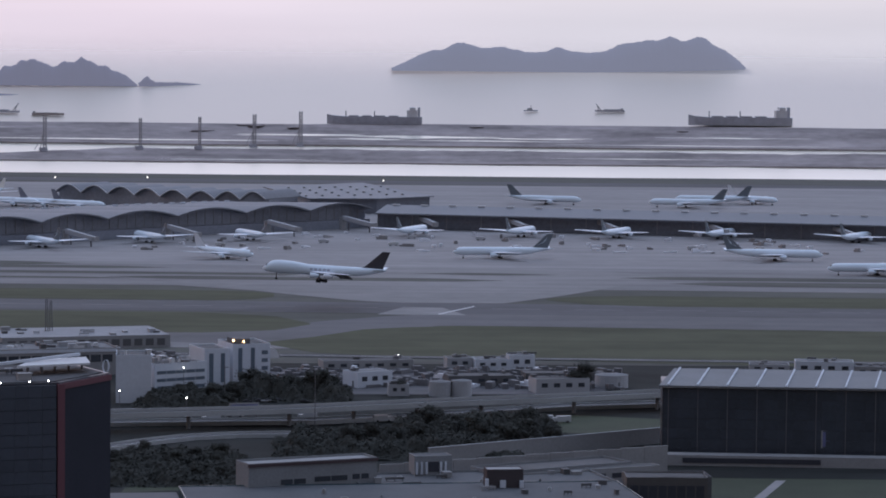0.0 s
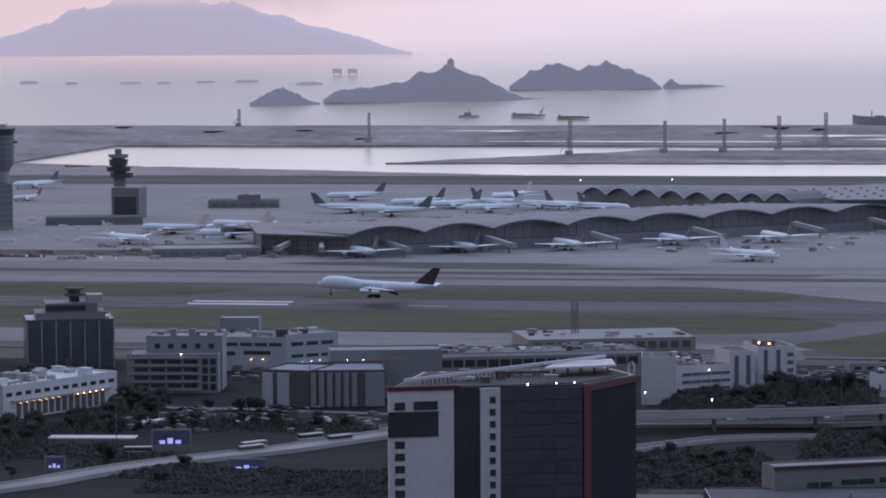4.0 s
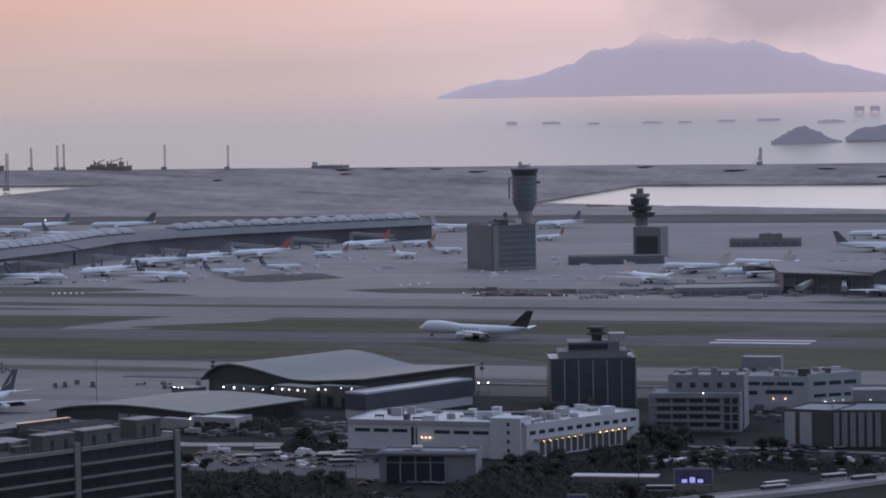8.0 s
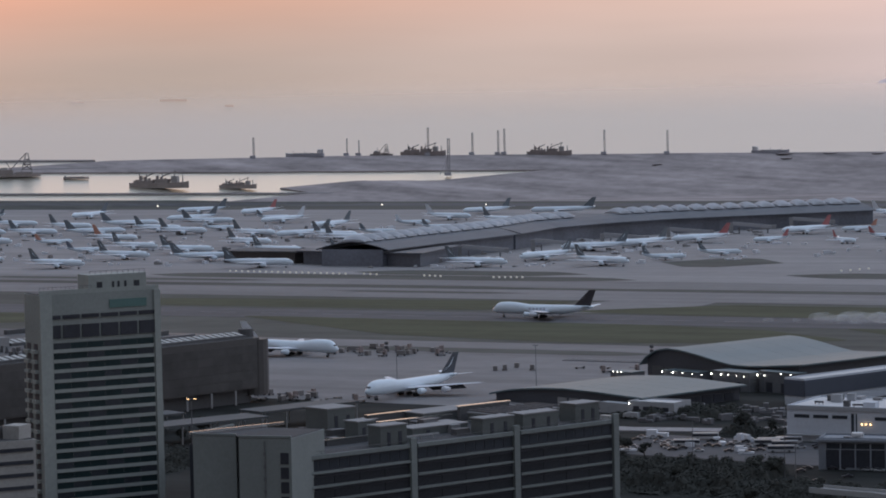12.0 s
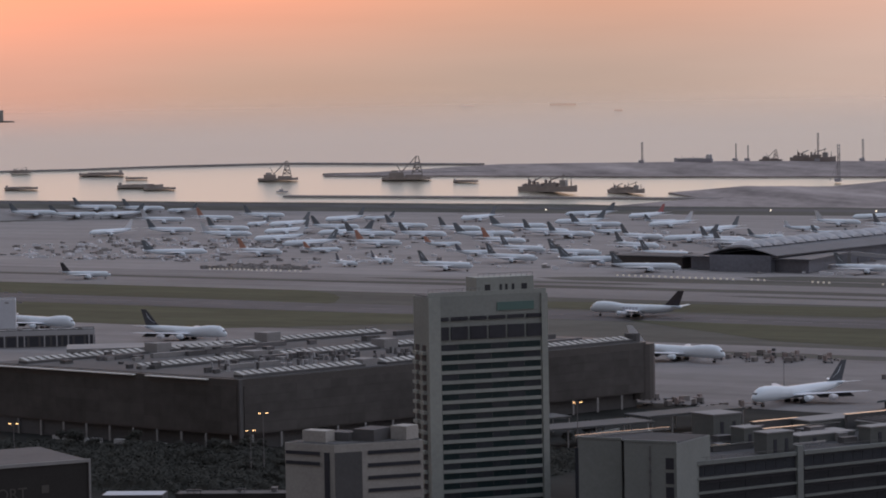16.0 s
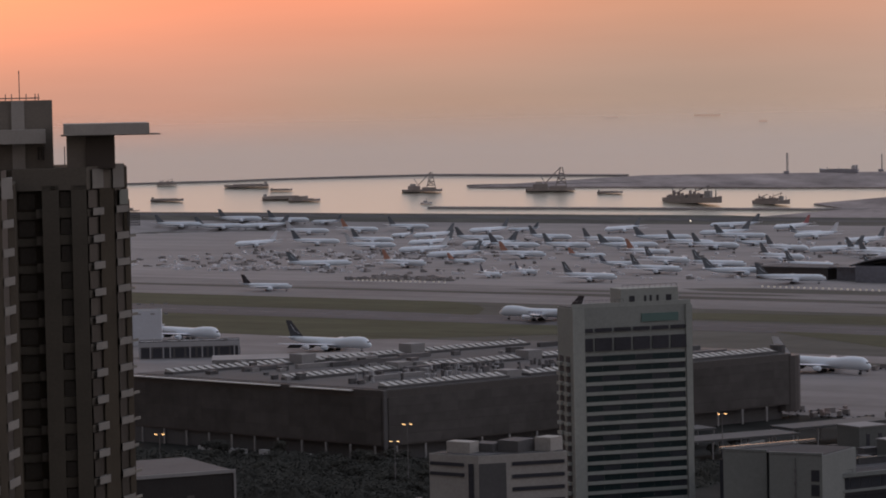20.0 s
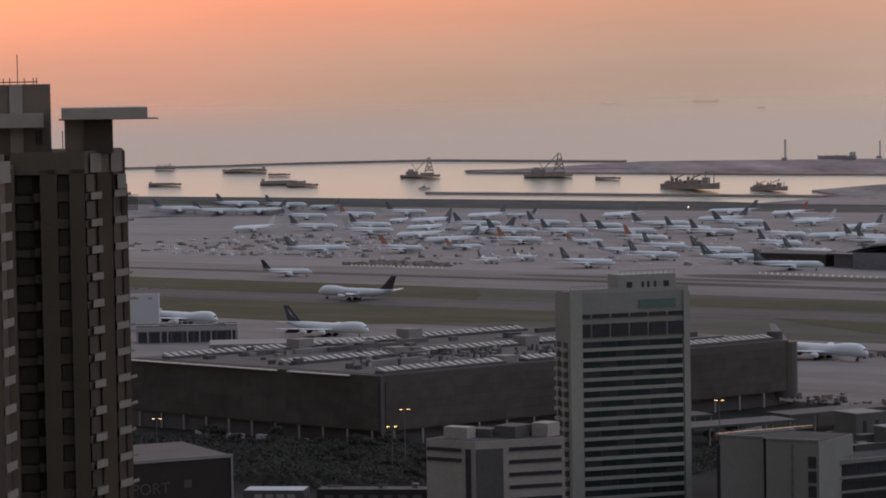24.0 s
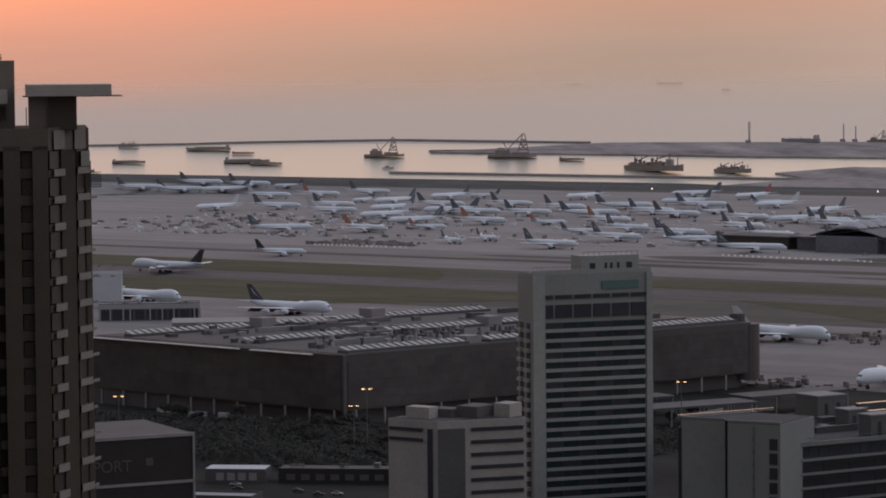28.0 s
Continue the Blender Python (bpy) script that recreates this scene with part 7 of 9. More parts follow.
        rings(bm, [[(p.x + o.x * q, p.y + o.y * q, z) for p, z in low] + [(p.x + o.x * q, p.y + o.y * q, z + 1) for p, z in low[::-1]] for q in (0, 1)])
        part("roof_vault", bm, TERMROOF, c)
        bm = bmesh.new()
        rings(bm, [[(p.x - o.x * q, p.y - o.y * q, z + 0.2) for p, z in low] + [(p.x - o.x * q, p.y - o.y * q, z + 1.0) for p, z in low[::-1]] for q in (0.004, 0.016)])
        part("vault_rim", bm, ROOFLIGHT, c, "pale vault rim")
        bm = bmesh.new()
        rings(bm, [[(p.x + o.x * q, p.y + o.y * q, z - 0.02) for p, z in low] + [(p.x + o.x * q, p.y + o.y * q, 0) for p, z in (low[-1], low[0])] for q in (0.1, 0.9)])
        part("gable_glazing", bm, HAZEGLASS, c)
    # airbridges
    proto = None
    spots = [(-346, 2350, -52), (-272, 2396, -52), (-194, 2444, -52), (-118, 2506, -52), (-40, 2580, -52), (22, 2640, -52)]
    spots += [(40 + 700 * f * math.cos(radians(-15.5)), 2676 + 700 * f * math.sin(radians(-15.5)), -70) for f in (0.06, 0.17, 0.28, 0.41, 0.56, 0.7, 0.84)]
    spots += [(-424, 2352, -100), (-398, 2346, -80)]
    spots += [(-1150 + k * 30, 2560 + k * 95, 25) for k in range(6)]
    for x, y, rz in spots:
        m_ = pose(x, y, 0.1, 0, 0, rz)
        if proto is None:
            proto = thing("airbridge", 0, 0, 0, 0, "pale-grey sloping airbridge at a gate", "airbridge", "airbridges")
            bm = bmesh.new()
            rings(bm, [[(px, -1.7, z), (px, 1.7, z), (px, 1.7, z + 3.4), (px, -1.7, z + 3.4)] for px, z in ((-14, 8.6), (24, 4.6))])
            tunnel = part("tunnel", bm, mat("airbridge_cladding", (0.33, 0.335, 0.355), 0.6, 0.15, 0.1), proto)
            bm = bmesh.new()
            box(bm, 24.02, 28, -2.2, 2.2, 4.2, 8)
            part("cab", bm, GREY, tunnel)
            for u in (-8, 20):
                bm = bmesh.new()
                cyl(bm, u, 0, 0, 6 - u * 0.07, 0.6, n=8)
                part("leg", bm, STEEL, proto)
            bm = bmesh.new()
            box(bm, -17.5, -14.02, -2.4, 2.4, 0, 11)
            part("rotunda", bm, GREY, proto)
            proto.matrix_basis = m_
        else:
            copy_thing(proto, m_)


terminal()


def west_concourse():
    CROOF = mat("concourse_roof", (0.098, 0.104, 0.120), 0.6, 0.15, 0.03)
    SCOOP = mat("scoop_cladding", (0.40, 0.41, 0.44), 0.6, 0.2, 0.08)
    t = thing("west_concourse", 0, 0, 0, 0, "long dark concourse roofed with pale scalloped shells", "building")
    line = [Vector(p) for p in ((-1215, 2440), (-1208, 2560), (-1196, 2680), (-1203, 2790), (-1180, 2880), (-1137, 2965), (-1060, 3050), (-979, 3139))]
    pts = []
    for a, b in zip(line, line[1:]):
        m_ = max(2, int((b - a).length / 19))
        pts += [a.lerp(b, k / m_) for k in range(m_)]
    pts.append(line[-1])
    for i, (a, b) in enumerate(zip(pts, pts[1:])):
        u = (b - a).normalized()
        n = Vector((u.y, -u.x))
        L = (b - a).length
        bm = bmesh.new()
        prism(bm, [tuple(a + n * 30), tuple(b + n * 30), tuple(b - n * 30), tuple(a - n * 30)], 0, 14.5)
        part("bay", bm, TERMGLASS, t)
        bm = bmesh.new()
        secs = []
        for w_ in (-36, -24, -10, 0, 10, 24, 36):
            base = 14.6 + 7.0 * (1 - abs(w_ / 36) ** 1.6)
            row = []
            for k in range(3):
                p = a + u * (L * k / 2) + n * w_
                row.append((p.x, p.y, base))
            secs.append(row + [(x, y, z - 0.8) for x, y, z in row[::-1]])
        rings(bm, secs)
        part("roof_panel", bm, CROOF, t)
        if 19 < i < 23:
            continue
        # scoop-shaped rooflight on the ridge
        bm = bmesh.new()
        secs = []
        for k in range(6):
            s = k / 5
            c = a + u * (L * (0.05 + 0.78 * s))
            hh, ww = 0.2 + 5.6 * math.sin(math.pi * min(1.0, 0.08 + 0.8 * s)) ** 0.8, 12.0
            secs.append([tuple(c + n * (ww * math.cos(math.pi * q / 8))) + (21.0 + hh * math.sin(math.pi * q / 8) + 0.2,) for q in range(9)])
        rings(bm, secs)
        part("scoop_rooflight", bm, SCOOP, t, "pale scoop-shaped rooflight")
    # dark junction block at the near end
    bm = bmesh.new()
    prism(bm, [(-1275, 2465), (-1150, 2440), (-1165, 2540), (-1260, 2560)], 0, 11)
    part("end_block", bm, TERMGLASS, t)
    bm = bmesh.new()
    prism(bm, [(-1280, 2460), (-1145, 2434), (-1160, 2546), (-1265, 2566)], 11.01, 12.2)
    part("end_roof", bm, CROOF, t)
    p = thing("low_pier", 0, 0, 0, 0, "low dark pier building beside parked airliners", "building")
    bm = bmesh.new()
    prism(bm, [(-1360, 2475), (-1285, 2468), (-1280, 2500), (-1350, 2512)], 0, 10)
    part("wall", bm, BROWNGREY, p)
    bm = bmesh.new()
    prism(bm, [(-1364, 2471), (-1281, 2464), (-1276, 2504), (-1353, 2516)], 10.01, 11)
    part("roof", bm, DGREY, p)


west_concourse()


def control_towers():
    # control tower glass and cladding are lightened in colour for distance haze
    t = house("control_building", "teal-glass control building with a pale stair strip", -746.6, 2608.7, 44.0, 43.0, 46.0, 38.0, mat("control_glass", (0.125, 0.158, 0.18), 0.3, 0.15, 0.05), GREY)
    bars(t, GREY, [(1, 6, 0, 38.6)], "stair_strip", 0.8)
    bars(t, mat("control_cladding", (0.19, 0.205, 0.225), 0.7, 0.12, 0.05), [(u0, u1, 4 + k * 5, 5.6 + k * 5) for k in range(7) for u0, u1 in ((6.2, 42.8),)], "spandrel", 0.4)
    bars(t, GREY, [(6.2, 42.8, 0.2, 3)], "base_band", 0.3)
    roof_units(t, 43, 46, 38.1, 8, 17, PLANT, 1.5, 5, 9)
    bm = bmesh.new()
    cyl(bm, 20, 14, 38.2, 44, 0.8, n=8)
    rings(bm, [[(20 + r * math.cos(q * .628), 14 - 2, 44 + 3 + z + r * math.sin(q * .628)) for q in range(10)] for r, z in ((2.5, 0), (0.3, 0))])
    part("radar_dish", bm, GREY, t)
    c = thing("control_tower", -731.0, 2661.0, 0, 0, "tall dark-banded airport control tower", "control tower")
    bm = bmesh.new()
    cyl(bm, 0, 0, 0, 54, 7.0, 6.5, 16)
    part("shaft", bm, GREY, c)
    bm = bmesh.new()
    cyl(bm, 0, 0, 49, 56, 6.6, 10.5, 20)
    part("flare", bm, mat("control_cladding", (0.19, 0.205, 0.225), 0.7, 0.12, 0.05), c)
    for k in range(5):
        bm = bmesh.new()
        cyl(bm, 0, 0, 56 + k * 4.8, 59.4 + k * 4.8, 10.8, n=20)
        part("storey", bm, mat("control_glass", (0.125, 0.158, 0.18), 0.3, 0.15, 0.05), c)
        bm = bmesh.new()
        cyl(bm, 0, 0, 59.41 + k * 4.8, 60.79 + k * 4.8, 11.3, n=20)
        part("storey_band", bm, mat("control_cladding", (0.19, 0.205, 0.225), 0.7, 0.12, 0.05), c)
    bm = bmesh.new()
    cyl(bm, 0, 0, 80, 85.5, 10.5, 12.2, 20)
    part("cab", bm, mat("control_dark_glass", (0.055, 0.065, 0.07), 0.3, 0.15, 0.05), c)
    bm = bmesh.new()
    cyl(bm, 0, 0, 85.51, 86.6, 12.6, n=20)
    part("cab_roof", bm, GREY, c)
    bm = bmesh.new()
    cyl(bm, 0, 0, 86.6, 89.5, 4, n=12)
    cyl(bm, -4, 1, 86.6, 92, 2.6, 1.2, 10)
    cyl(bm, 5, 0, 86.6, 91, 0.3, n=6)
    part("radome", bm, OFFWHITE, c)
    bm = bmesh.new()
    beam(bm, (-14, 0, 60), (-14, 0, 78), 0.5)
    beam(bm, (-14, 0, 78), (-11, 0, 78), 0.4)
    beam(bm, (14, 0, 74), (11, 0, 74), 1.0)
    part("bracket", bm, STEEL, c)
    b = house("ramp_building", "grey block under the ramp tower", -669.0, 2806.0, -4.0, 26.0, 24.0, 27.0, mat("control_cladding", (0.19, 0.205, 0.225), 0.7, 0.12, 0.05), GREY, parapet=0.3)
    panes(b, mat("control_dark_glass", (0.055, 0.065, 0.07), 0.3, 0.15, 0.05), 2, 24, 2, 20, 1, 1, 0.95, 0.9)
    a = thing("ramp_tower", -664.0, 2818.0, 28.2, 0, "stepped dark ramp-control tower on a block", "control tower")
    bm = bmesh.new()
    cyl(bm, 0, 0, 0, 14, 6, n=12)
    part("shaft", bm, mat("control_cladding", (0.19, 0.205, 0.225), 0.7, 0.12, 0.05), a)
    for z, h_, r in ((8, 4.5, 11), (13.5, 4.5, 11.5), (19, 5.5, 9), (26, 3, 9.5)):
        bm = bmesh.new()
        cyl(bm, -1 if z != 8 else 2, 0, z, z + h_, r * 0.92, r, 12)
        part("gallery", bm, mat("control_dark_glass", (0.055, 0.065, 0.07), 0.3, 0.15, 0.05) if z != 26 else GREY, a)
    bm = bmesh.new()
    cyl(bm, -1, 0, 14, 29, 6.5, n=12)
    part("core", bm, mat("control_cladding", (0.19, 0.205, 0.225), 0.7, 0.12, 0.05), a)
    bm = bmesh.new()
    cyl(bm, -1, 0, 29, 34, 3.2, n=10)
    part("mast_base", bm, mat("control_cladding", (0.19, 0.205, 0.225), 0.7, 0.12, 0.05), a)
    CLAD = mat("control_cladding", (0.19, 0.205, 0.225), 0.7, 0.12, 0.05)
    PALECLAD = mat("pale_ramp_cladding", (0.23, 0.235, 0.245), 0.8, 0.15, 0.05)
    s = house("ground_station", "low grey station building beside the tower", -700.0, 2690.0, 16.0, 84.0, 20.0, 6.5, CLAD, GREY)
    panes(s, TERMGLASS, 2, 82, 1.5, 5, 14, 1, 0.8, 0.8)
    for x, y, rz, w, d, h, lab in ((-521, 2317, 14, 80, 50, 5.6, "low grey ramp building crowded with vehicles"), (-612, 2962, 9, 68, 22, 6.5, "small flat grey fire station"), (-586, 2975, 9, 22, 14, 10.5, "upper storey block of the fire station")):
        b = house("ramp_building", lab, x, y, rz, w, d, h, PALECLAD, ROOFGREY)
        panes(b, TERMGLASS, 2, w - 2, 1, h * 0.7, int(w / 9), 1, 0.75, 0.85)
    roof_units(b, 22, 14, 10.5, 4, 3, [GREY, OFFWHITE], 0.6, 2, 4)
    # heap of reddish spoil beside the taxiway
    t = tagged(new("spoil_heap"), "low reddish heap of spoil beside the taxiway", "spoil heap")
    t.location = (-642, 2318, 0)
    for k in range(9):
        bm = bmesh.new()
        bmesh.ops.create_icosphere(bm, subdivisions=3, radius=1.0)
        for v in bm.verts:
            v.co *= 1 + 0.45 * noise.noise(v.co * 1.7 + Vector((k * 3.0, 0, 0)))
            v.co = Vector((v.co.x * 7.5 - 30 + k * 7.5, v.co.y * 4, max(-0.1, v.co.z * (1.4 + 1.8 * ((k * 5) % 7) / 7))))
        part("mound", bm, mat("reddish_spoil", (0.150, 0.108, 0.105), 0.95, 0.35, 0.2), t, smooth=True)

control_towers()


# ---- roads, cars, trees and poles in the town strip ----
PARAPET = mat("pale_parapet", (0.36, 0.37, 0.375), 0.85, 0.15, 0.06)


def ribbon(name, label, line, width, z, material, parapet=0.0, piers=0.0, category="road", rise=0.6):
    """A road along a line of (x, y) or (x, y, z) points."""
    pts = [Vector((p[0], p[1], p[2] if len(p) > 2 else z)) for p in line]
    fine = []
    for a, b in zip(pts, pts[1:]):
        m_ = max(1, int((b - a).length / 14))
        fine += [a.lerp(b, k / m_) for k in range(m_)]
    fine.append(pts[-1])
    t = tagged(new(name), label, category, kind="structure")
    side = []
    for i, p in enumerate(fine):
        d = (fine[min(i + 1, len(fine) - 1)] - fine[max(i - 1, 0)]).normalized()
        side.append(Vector((-d.y, d.x, 0)).normalized())

    def run(o0, o1, z0, z1, m_, nm):
        bm = bmesh.new()
        rings(bm, [[tuple(p + s * o0 + Vector((0, 0, z0))), tuple(p + s * o1 + Vector((0, 0, z0))), tuple(p + s * o1 + Vector((0, 0, z1))), tuple(p + s * o0 + Vector((0, 0, z1)))] for p, s in zip(fine, side)])
        part(nm, bm, m_, t)
    run(-width / 2, width / 2, -rise, 0, material, "carriageway")
    if parapet:
        run(-width / 2 - 0.35, -width / 2, -rise * 1.6, parapet, PARAPET, "parapet")
        run(width / 2, width / 2 + 0.35, -rise * 1.6, parapet, PARAPET, "parapet")
    run(-0.12, 0.12, 0.004, 0.03, PAINT, "lane_line")
    for o in (-width / 4, width / 4):
        run(o - 0.08, o + 0.08, 0.004, 0.03, PAINT, "lane_line")
    if piers:
        dist = 0
        for a, b in zip(fine, fine[1:]):
            dist += (b - a).length
            if dist > piers:
                dist = 0
                bm = bmesh.new()
                cyl(bm, a.x, a.y, 0, a.z - rise, 0.9, n=10)
                part("pier", bm, GREY, t)
    return t


MAIN = [(-345, 1098), (-318, 1133), (-305, 1150), (-293, 1175), (-280, 1196), (-261, 1220), (-228, 1255), (-194, 1306), (-170, 1335)]
RAMP = [(-378, 1154, 6), (-366, 1150, 6), (-350, 1146, 6), (-332, 1136, 6), (-315, 1113, 6), (-306, 1079, 6), (-305, 1045, 6), (-310, 1019, 6)]
SLIP = [(-112, 1240), (-86, 1270), (-75, 1284), (-57, 1301), (-39, 1309), (-22, 1312), (24, 1314)]
RAMP2 = [(-359, 1118, 5), (-367, 1117, 5), (-371, 1107, 5), (-368, 1087, 5), (-355, 1051, 5), (-335, 1015, 5)]


def near_road(x, y, gap):
    """Whether a plan point lies on or beside one of the open roads."""
    for line in (MAIN, RAMP, RAMP2, SLIP):
        for p, q in zip(line, line[1:]):
            dx, dy = q[0] - p[0], q[1] - p[1]
            s = max(0.0, min(1.0, ((x - p[0]) * dx + (y - p[1]) * dy) / (dx * dx + dy * dy)))
            if math.hypot(x - p[0] - s * dx, y - p[1] - s * dy) < gap:
                return True
    return False


def roads():
    ribbon("viaduct", "grey concrete road viaduct with solid parapets", [(-186, 1305), (-122, 1320), (-87, 1328), (-16, 1347), (53, 1377), (97, 1392), (149, 1415), (330, 1480)], 13, 7, ROAD, 1.3, 30)
    ribbon("road", "dual carriageway below the viaduct", [(-200, 1322), (-91, 1345), (-6, 1356), (40, 1375), (107, 1413), (200, 1440)], 12, 1.2, ROAD, 0.8)
    ribbon("road", "slip road curving among trees", SLIP, 9, 1.0, ROAD, 0.7)
    ribbon("road", "main road running past the billboards", MAIN, 14, 1.0, CONCRETE, 0.8)
    ribbon("road", "depot access road with parked cars", [(-620, 1385), (-540, 1365), (-490, 1372), (-440, 1405), (-380, 1440)], 14, 0.6, CONCRETE)
    ribbon("road", "road past the fin-fronted office", [(-350, 1395), (-262, 1388), (-200, 1376), (-120, 1390), (-40, 1410)], 9, 0.5, ROAD)
    ribbon("road", "airside perimeter road", [(-700, 1680), (-400, 1655), (-100, 1640), (200, 1620), (600, 1600)], 10, 0.4, ROAD)
    ribbon("slip_road", "pale curving slip road ramp", RAMP, 9, 6, CONCRETE, 1.1, 25)
    ribbon("slip_road", "pale curving ramp beside trees", RAMP2, 8, 5, CONCRETE, 1.1, 25)


roads()


def tree_proto(seed, h, leaf):
    rnd = random.Random(seed)
    t = thing("tree", 0, 0, 0, 0, "dark leafy roadside tree with an uneven crown", "tree", "town trees")
    bm = bmesh.new()
    cyl(bm, 0, 0, 0, h * 0.5, h * 0.03, h * 0.016, 7)
    for k in range(5):
        a = k * 1.26 + rnd.random()
        beam(bm, (0, 0, h * (0.3 + 0.03 * k)), (math.cos(a) * h * 0.26, math.sin(a) * h * 0.26, h * (0.55 + 0.08 * rnd.random())), h * 0.008)
    part("trunk", bm, TRUNK, t)
    verts, faces = [], []
    lobes = []
    for k in range(13):
        a, r = k * 2.4 + rnd.random(), h * rnd.uniform(0.05, 0.30)
        lobes.append((Vector((r * math.cos(a), r * math.sin(a), h * rnd.uniform(0.42, 0.86) - r * 0.25)), h * rnd.uniform(0.11, 0.20)))
    for k in range(1500):
        c, r = lobes[k % 13]
        d = Vector((rnd.gauss(0, 1), rnd.gauss(0, 1), rnd.gauss(0, 0.8) + 0.25)).normalized()
        c = c + d * r * (0.5 + 0.85 * rnd.random() ** 1.5)
        sz = h * rnd.uniform(0.014, 0.036)
        ax = (d * 0.5 + Vector((rnd.uniform(-1, 1), rnd.uniform(-1, 1), rnd.uniform(0.2, 1.8))) * 0.6).normalized()
        u = ax.orthogonal().normalized()
        v = ax.cross(u)
        base = len(verts)
        verts += [tuple(c + u * sz), tuple(c + v * sz * 0.8 + ax * sz * 0.3), tuple(c - u * sz), tuple(c - v * sz * 0.8 + ax * sz * 0.3)]
        faces += [(base, base + 1, base + 2), (base, base + 2, base + 3)]
    for k, (c, r) in enumerate(lobes):
        bm = bmesh.new()
        bmesh.ops.create_icosphere(bm, subdivisions=1, radius=r * 0.7)
        base = len(verts)
        bm.verts.index_update()
        verts += [tuple(c + v.co * (1 + 0.5 * noise.noise(v.co * 3.2 / r + Vector((k * 5.0, seed, 0))))) for v in bm.verts]
        faces += [tuple(base + v.index for v in f.verts) for f in bm.faces]
        bm.free()
    me = bpy.data.meshes.new("crown")
    me.from_pydata(verts, [], faces)
    me.materials.append(leaf)
    part("crown", me, leaf, t)
    return t


def trees():
    rnd = random.Random(17)
    protos = [tree_proto(k, 10.0, LEAF if k % 2 else LEAF2) for k in range(6)]
    used = set()
    zones = ((0, 92, 1268, 1300, 14, 10), (30, 92, 1290, 1335, 16, 11.5), (-38, 6, 1440, 1466, 10, 12.5), (-84, -40, 1412, 1436, 9, 9.5), (33, 37, 1461, 1464, 2, 8), (112, 124, 1480, 1490, 3, 12), (-84, -36, 1176, 1240, 14, 7.5),
             (-480, -416, 1190, 1238, 12, 8.5), (-362, -336, 1235, 1296, 8, 10.5), (-338, -312, 1304, 1330, 5, 10), (-330, -306, 1362, 1384, 6, 11), (-300, -208, 1318, 1334, 7, 7), (-300, -262, 1372, 1386, 5, 7),
             (-486, -468, 1354, 1368, 4, 9), (-314, -205, 1296, 1340, 7, 7), (-262, -172, 1140, 1190, 10, 4.5), (-1010, -830, 1060, 1150, 22, 8), (-830, -735, 1050, 1150, 12, 9), (-960, -800, 1140, 1182, 16, 9), (-790, -700, 1170, 1330, 12, 9), (-300, -250, 1175, 1235, 8, 8),
             (-386, -362, 1450, 1472, 4, 13), (-700, -640, 1020, 1120, 10, 11), (-520, -492, 1270, 1290, 4, 8), (-420, -290, 1060, 1190, 12, 7), (-560, -480, 1150, 1250, 14, 9))
    for x0, x1, y0, y1, count, h in zones:
        for _ in range(count):
            x, y = rnd.uniform(x0, x1), rnd.uniform(y0, y1)
            if near_road(x, y, 14):
                continue
            p = protos[rnd.randrange(6)]
            s = h / 10 * rnd.uniform(0.7, 1.25)
            m_ = pose(x, y, 0, 0, 0, rnd.uniform(0, 360))
            if p not in used:
                used.add(p)
                ob = p
                ob.matrix_basis = m_
            else:
                ob = copy_thing(p, m_)
            ob.scale = (s * rnd.uniform(1.0, 1.3), s * rnd.uniform(1.0, 1.3), s)
    for p in protos:
        if p not in used:
            p.matrix_basis = pose(60, 1300, 0)


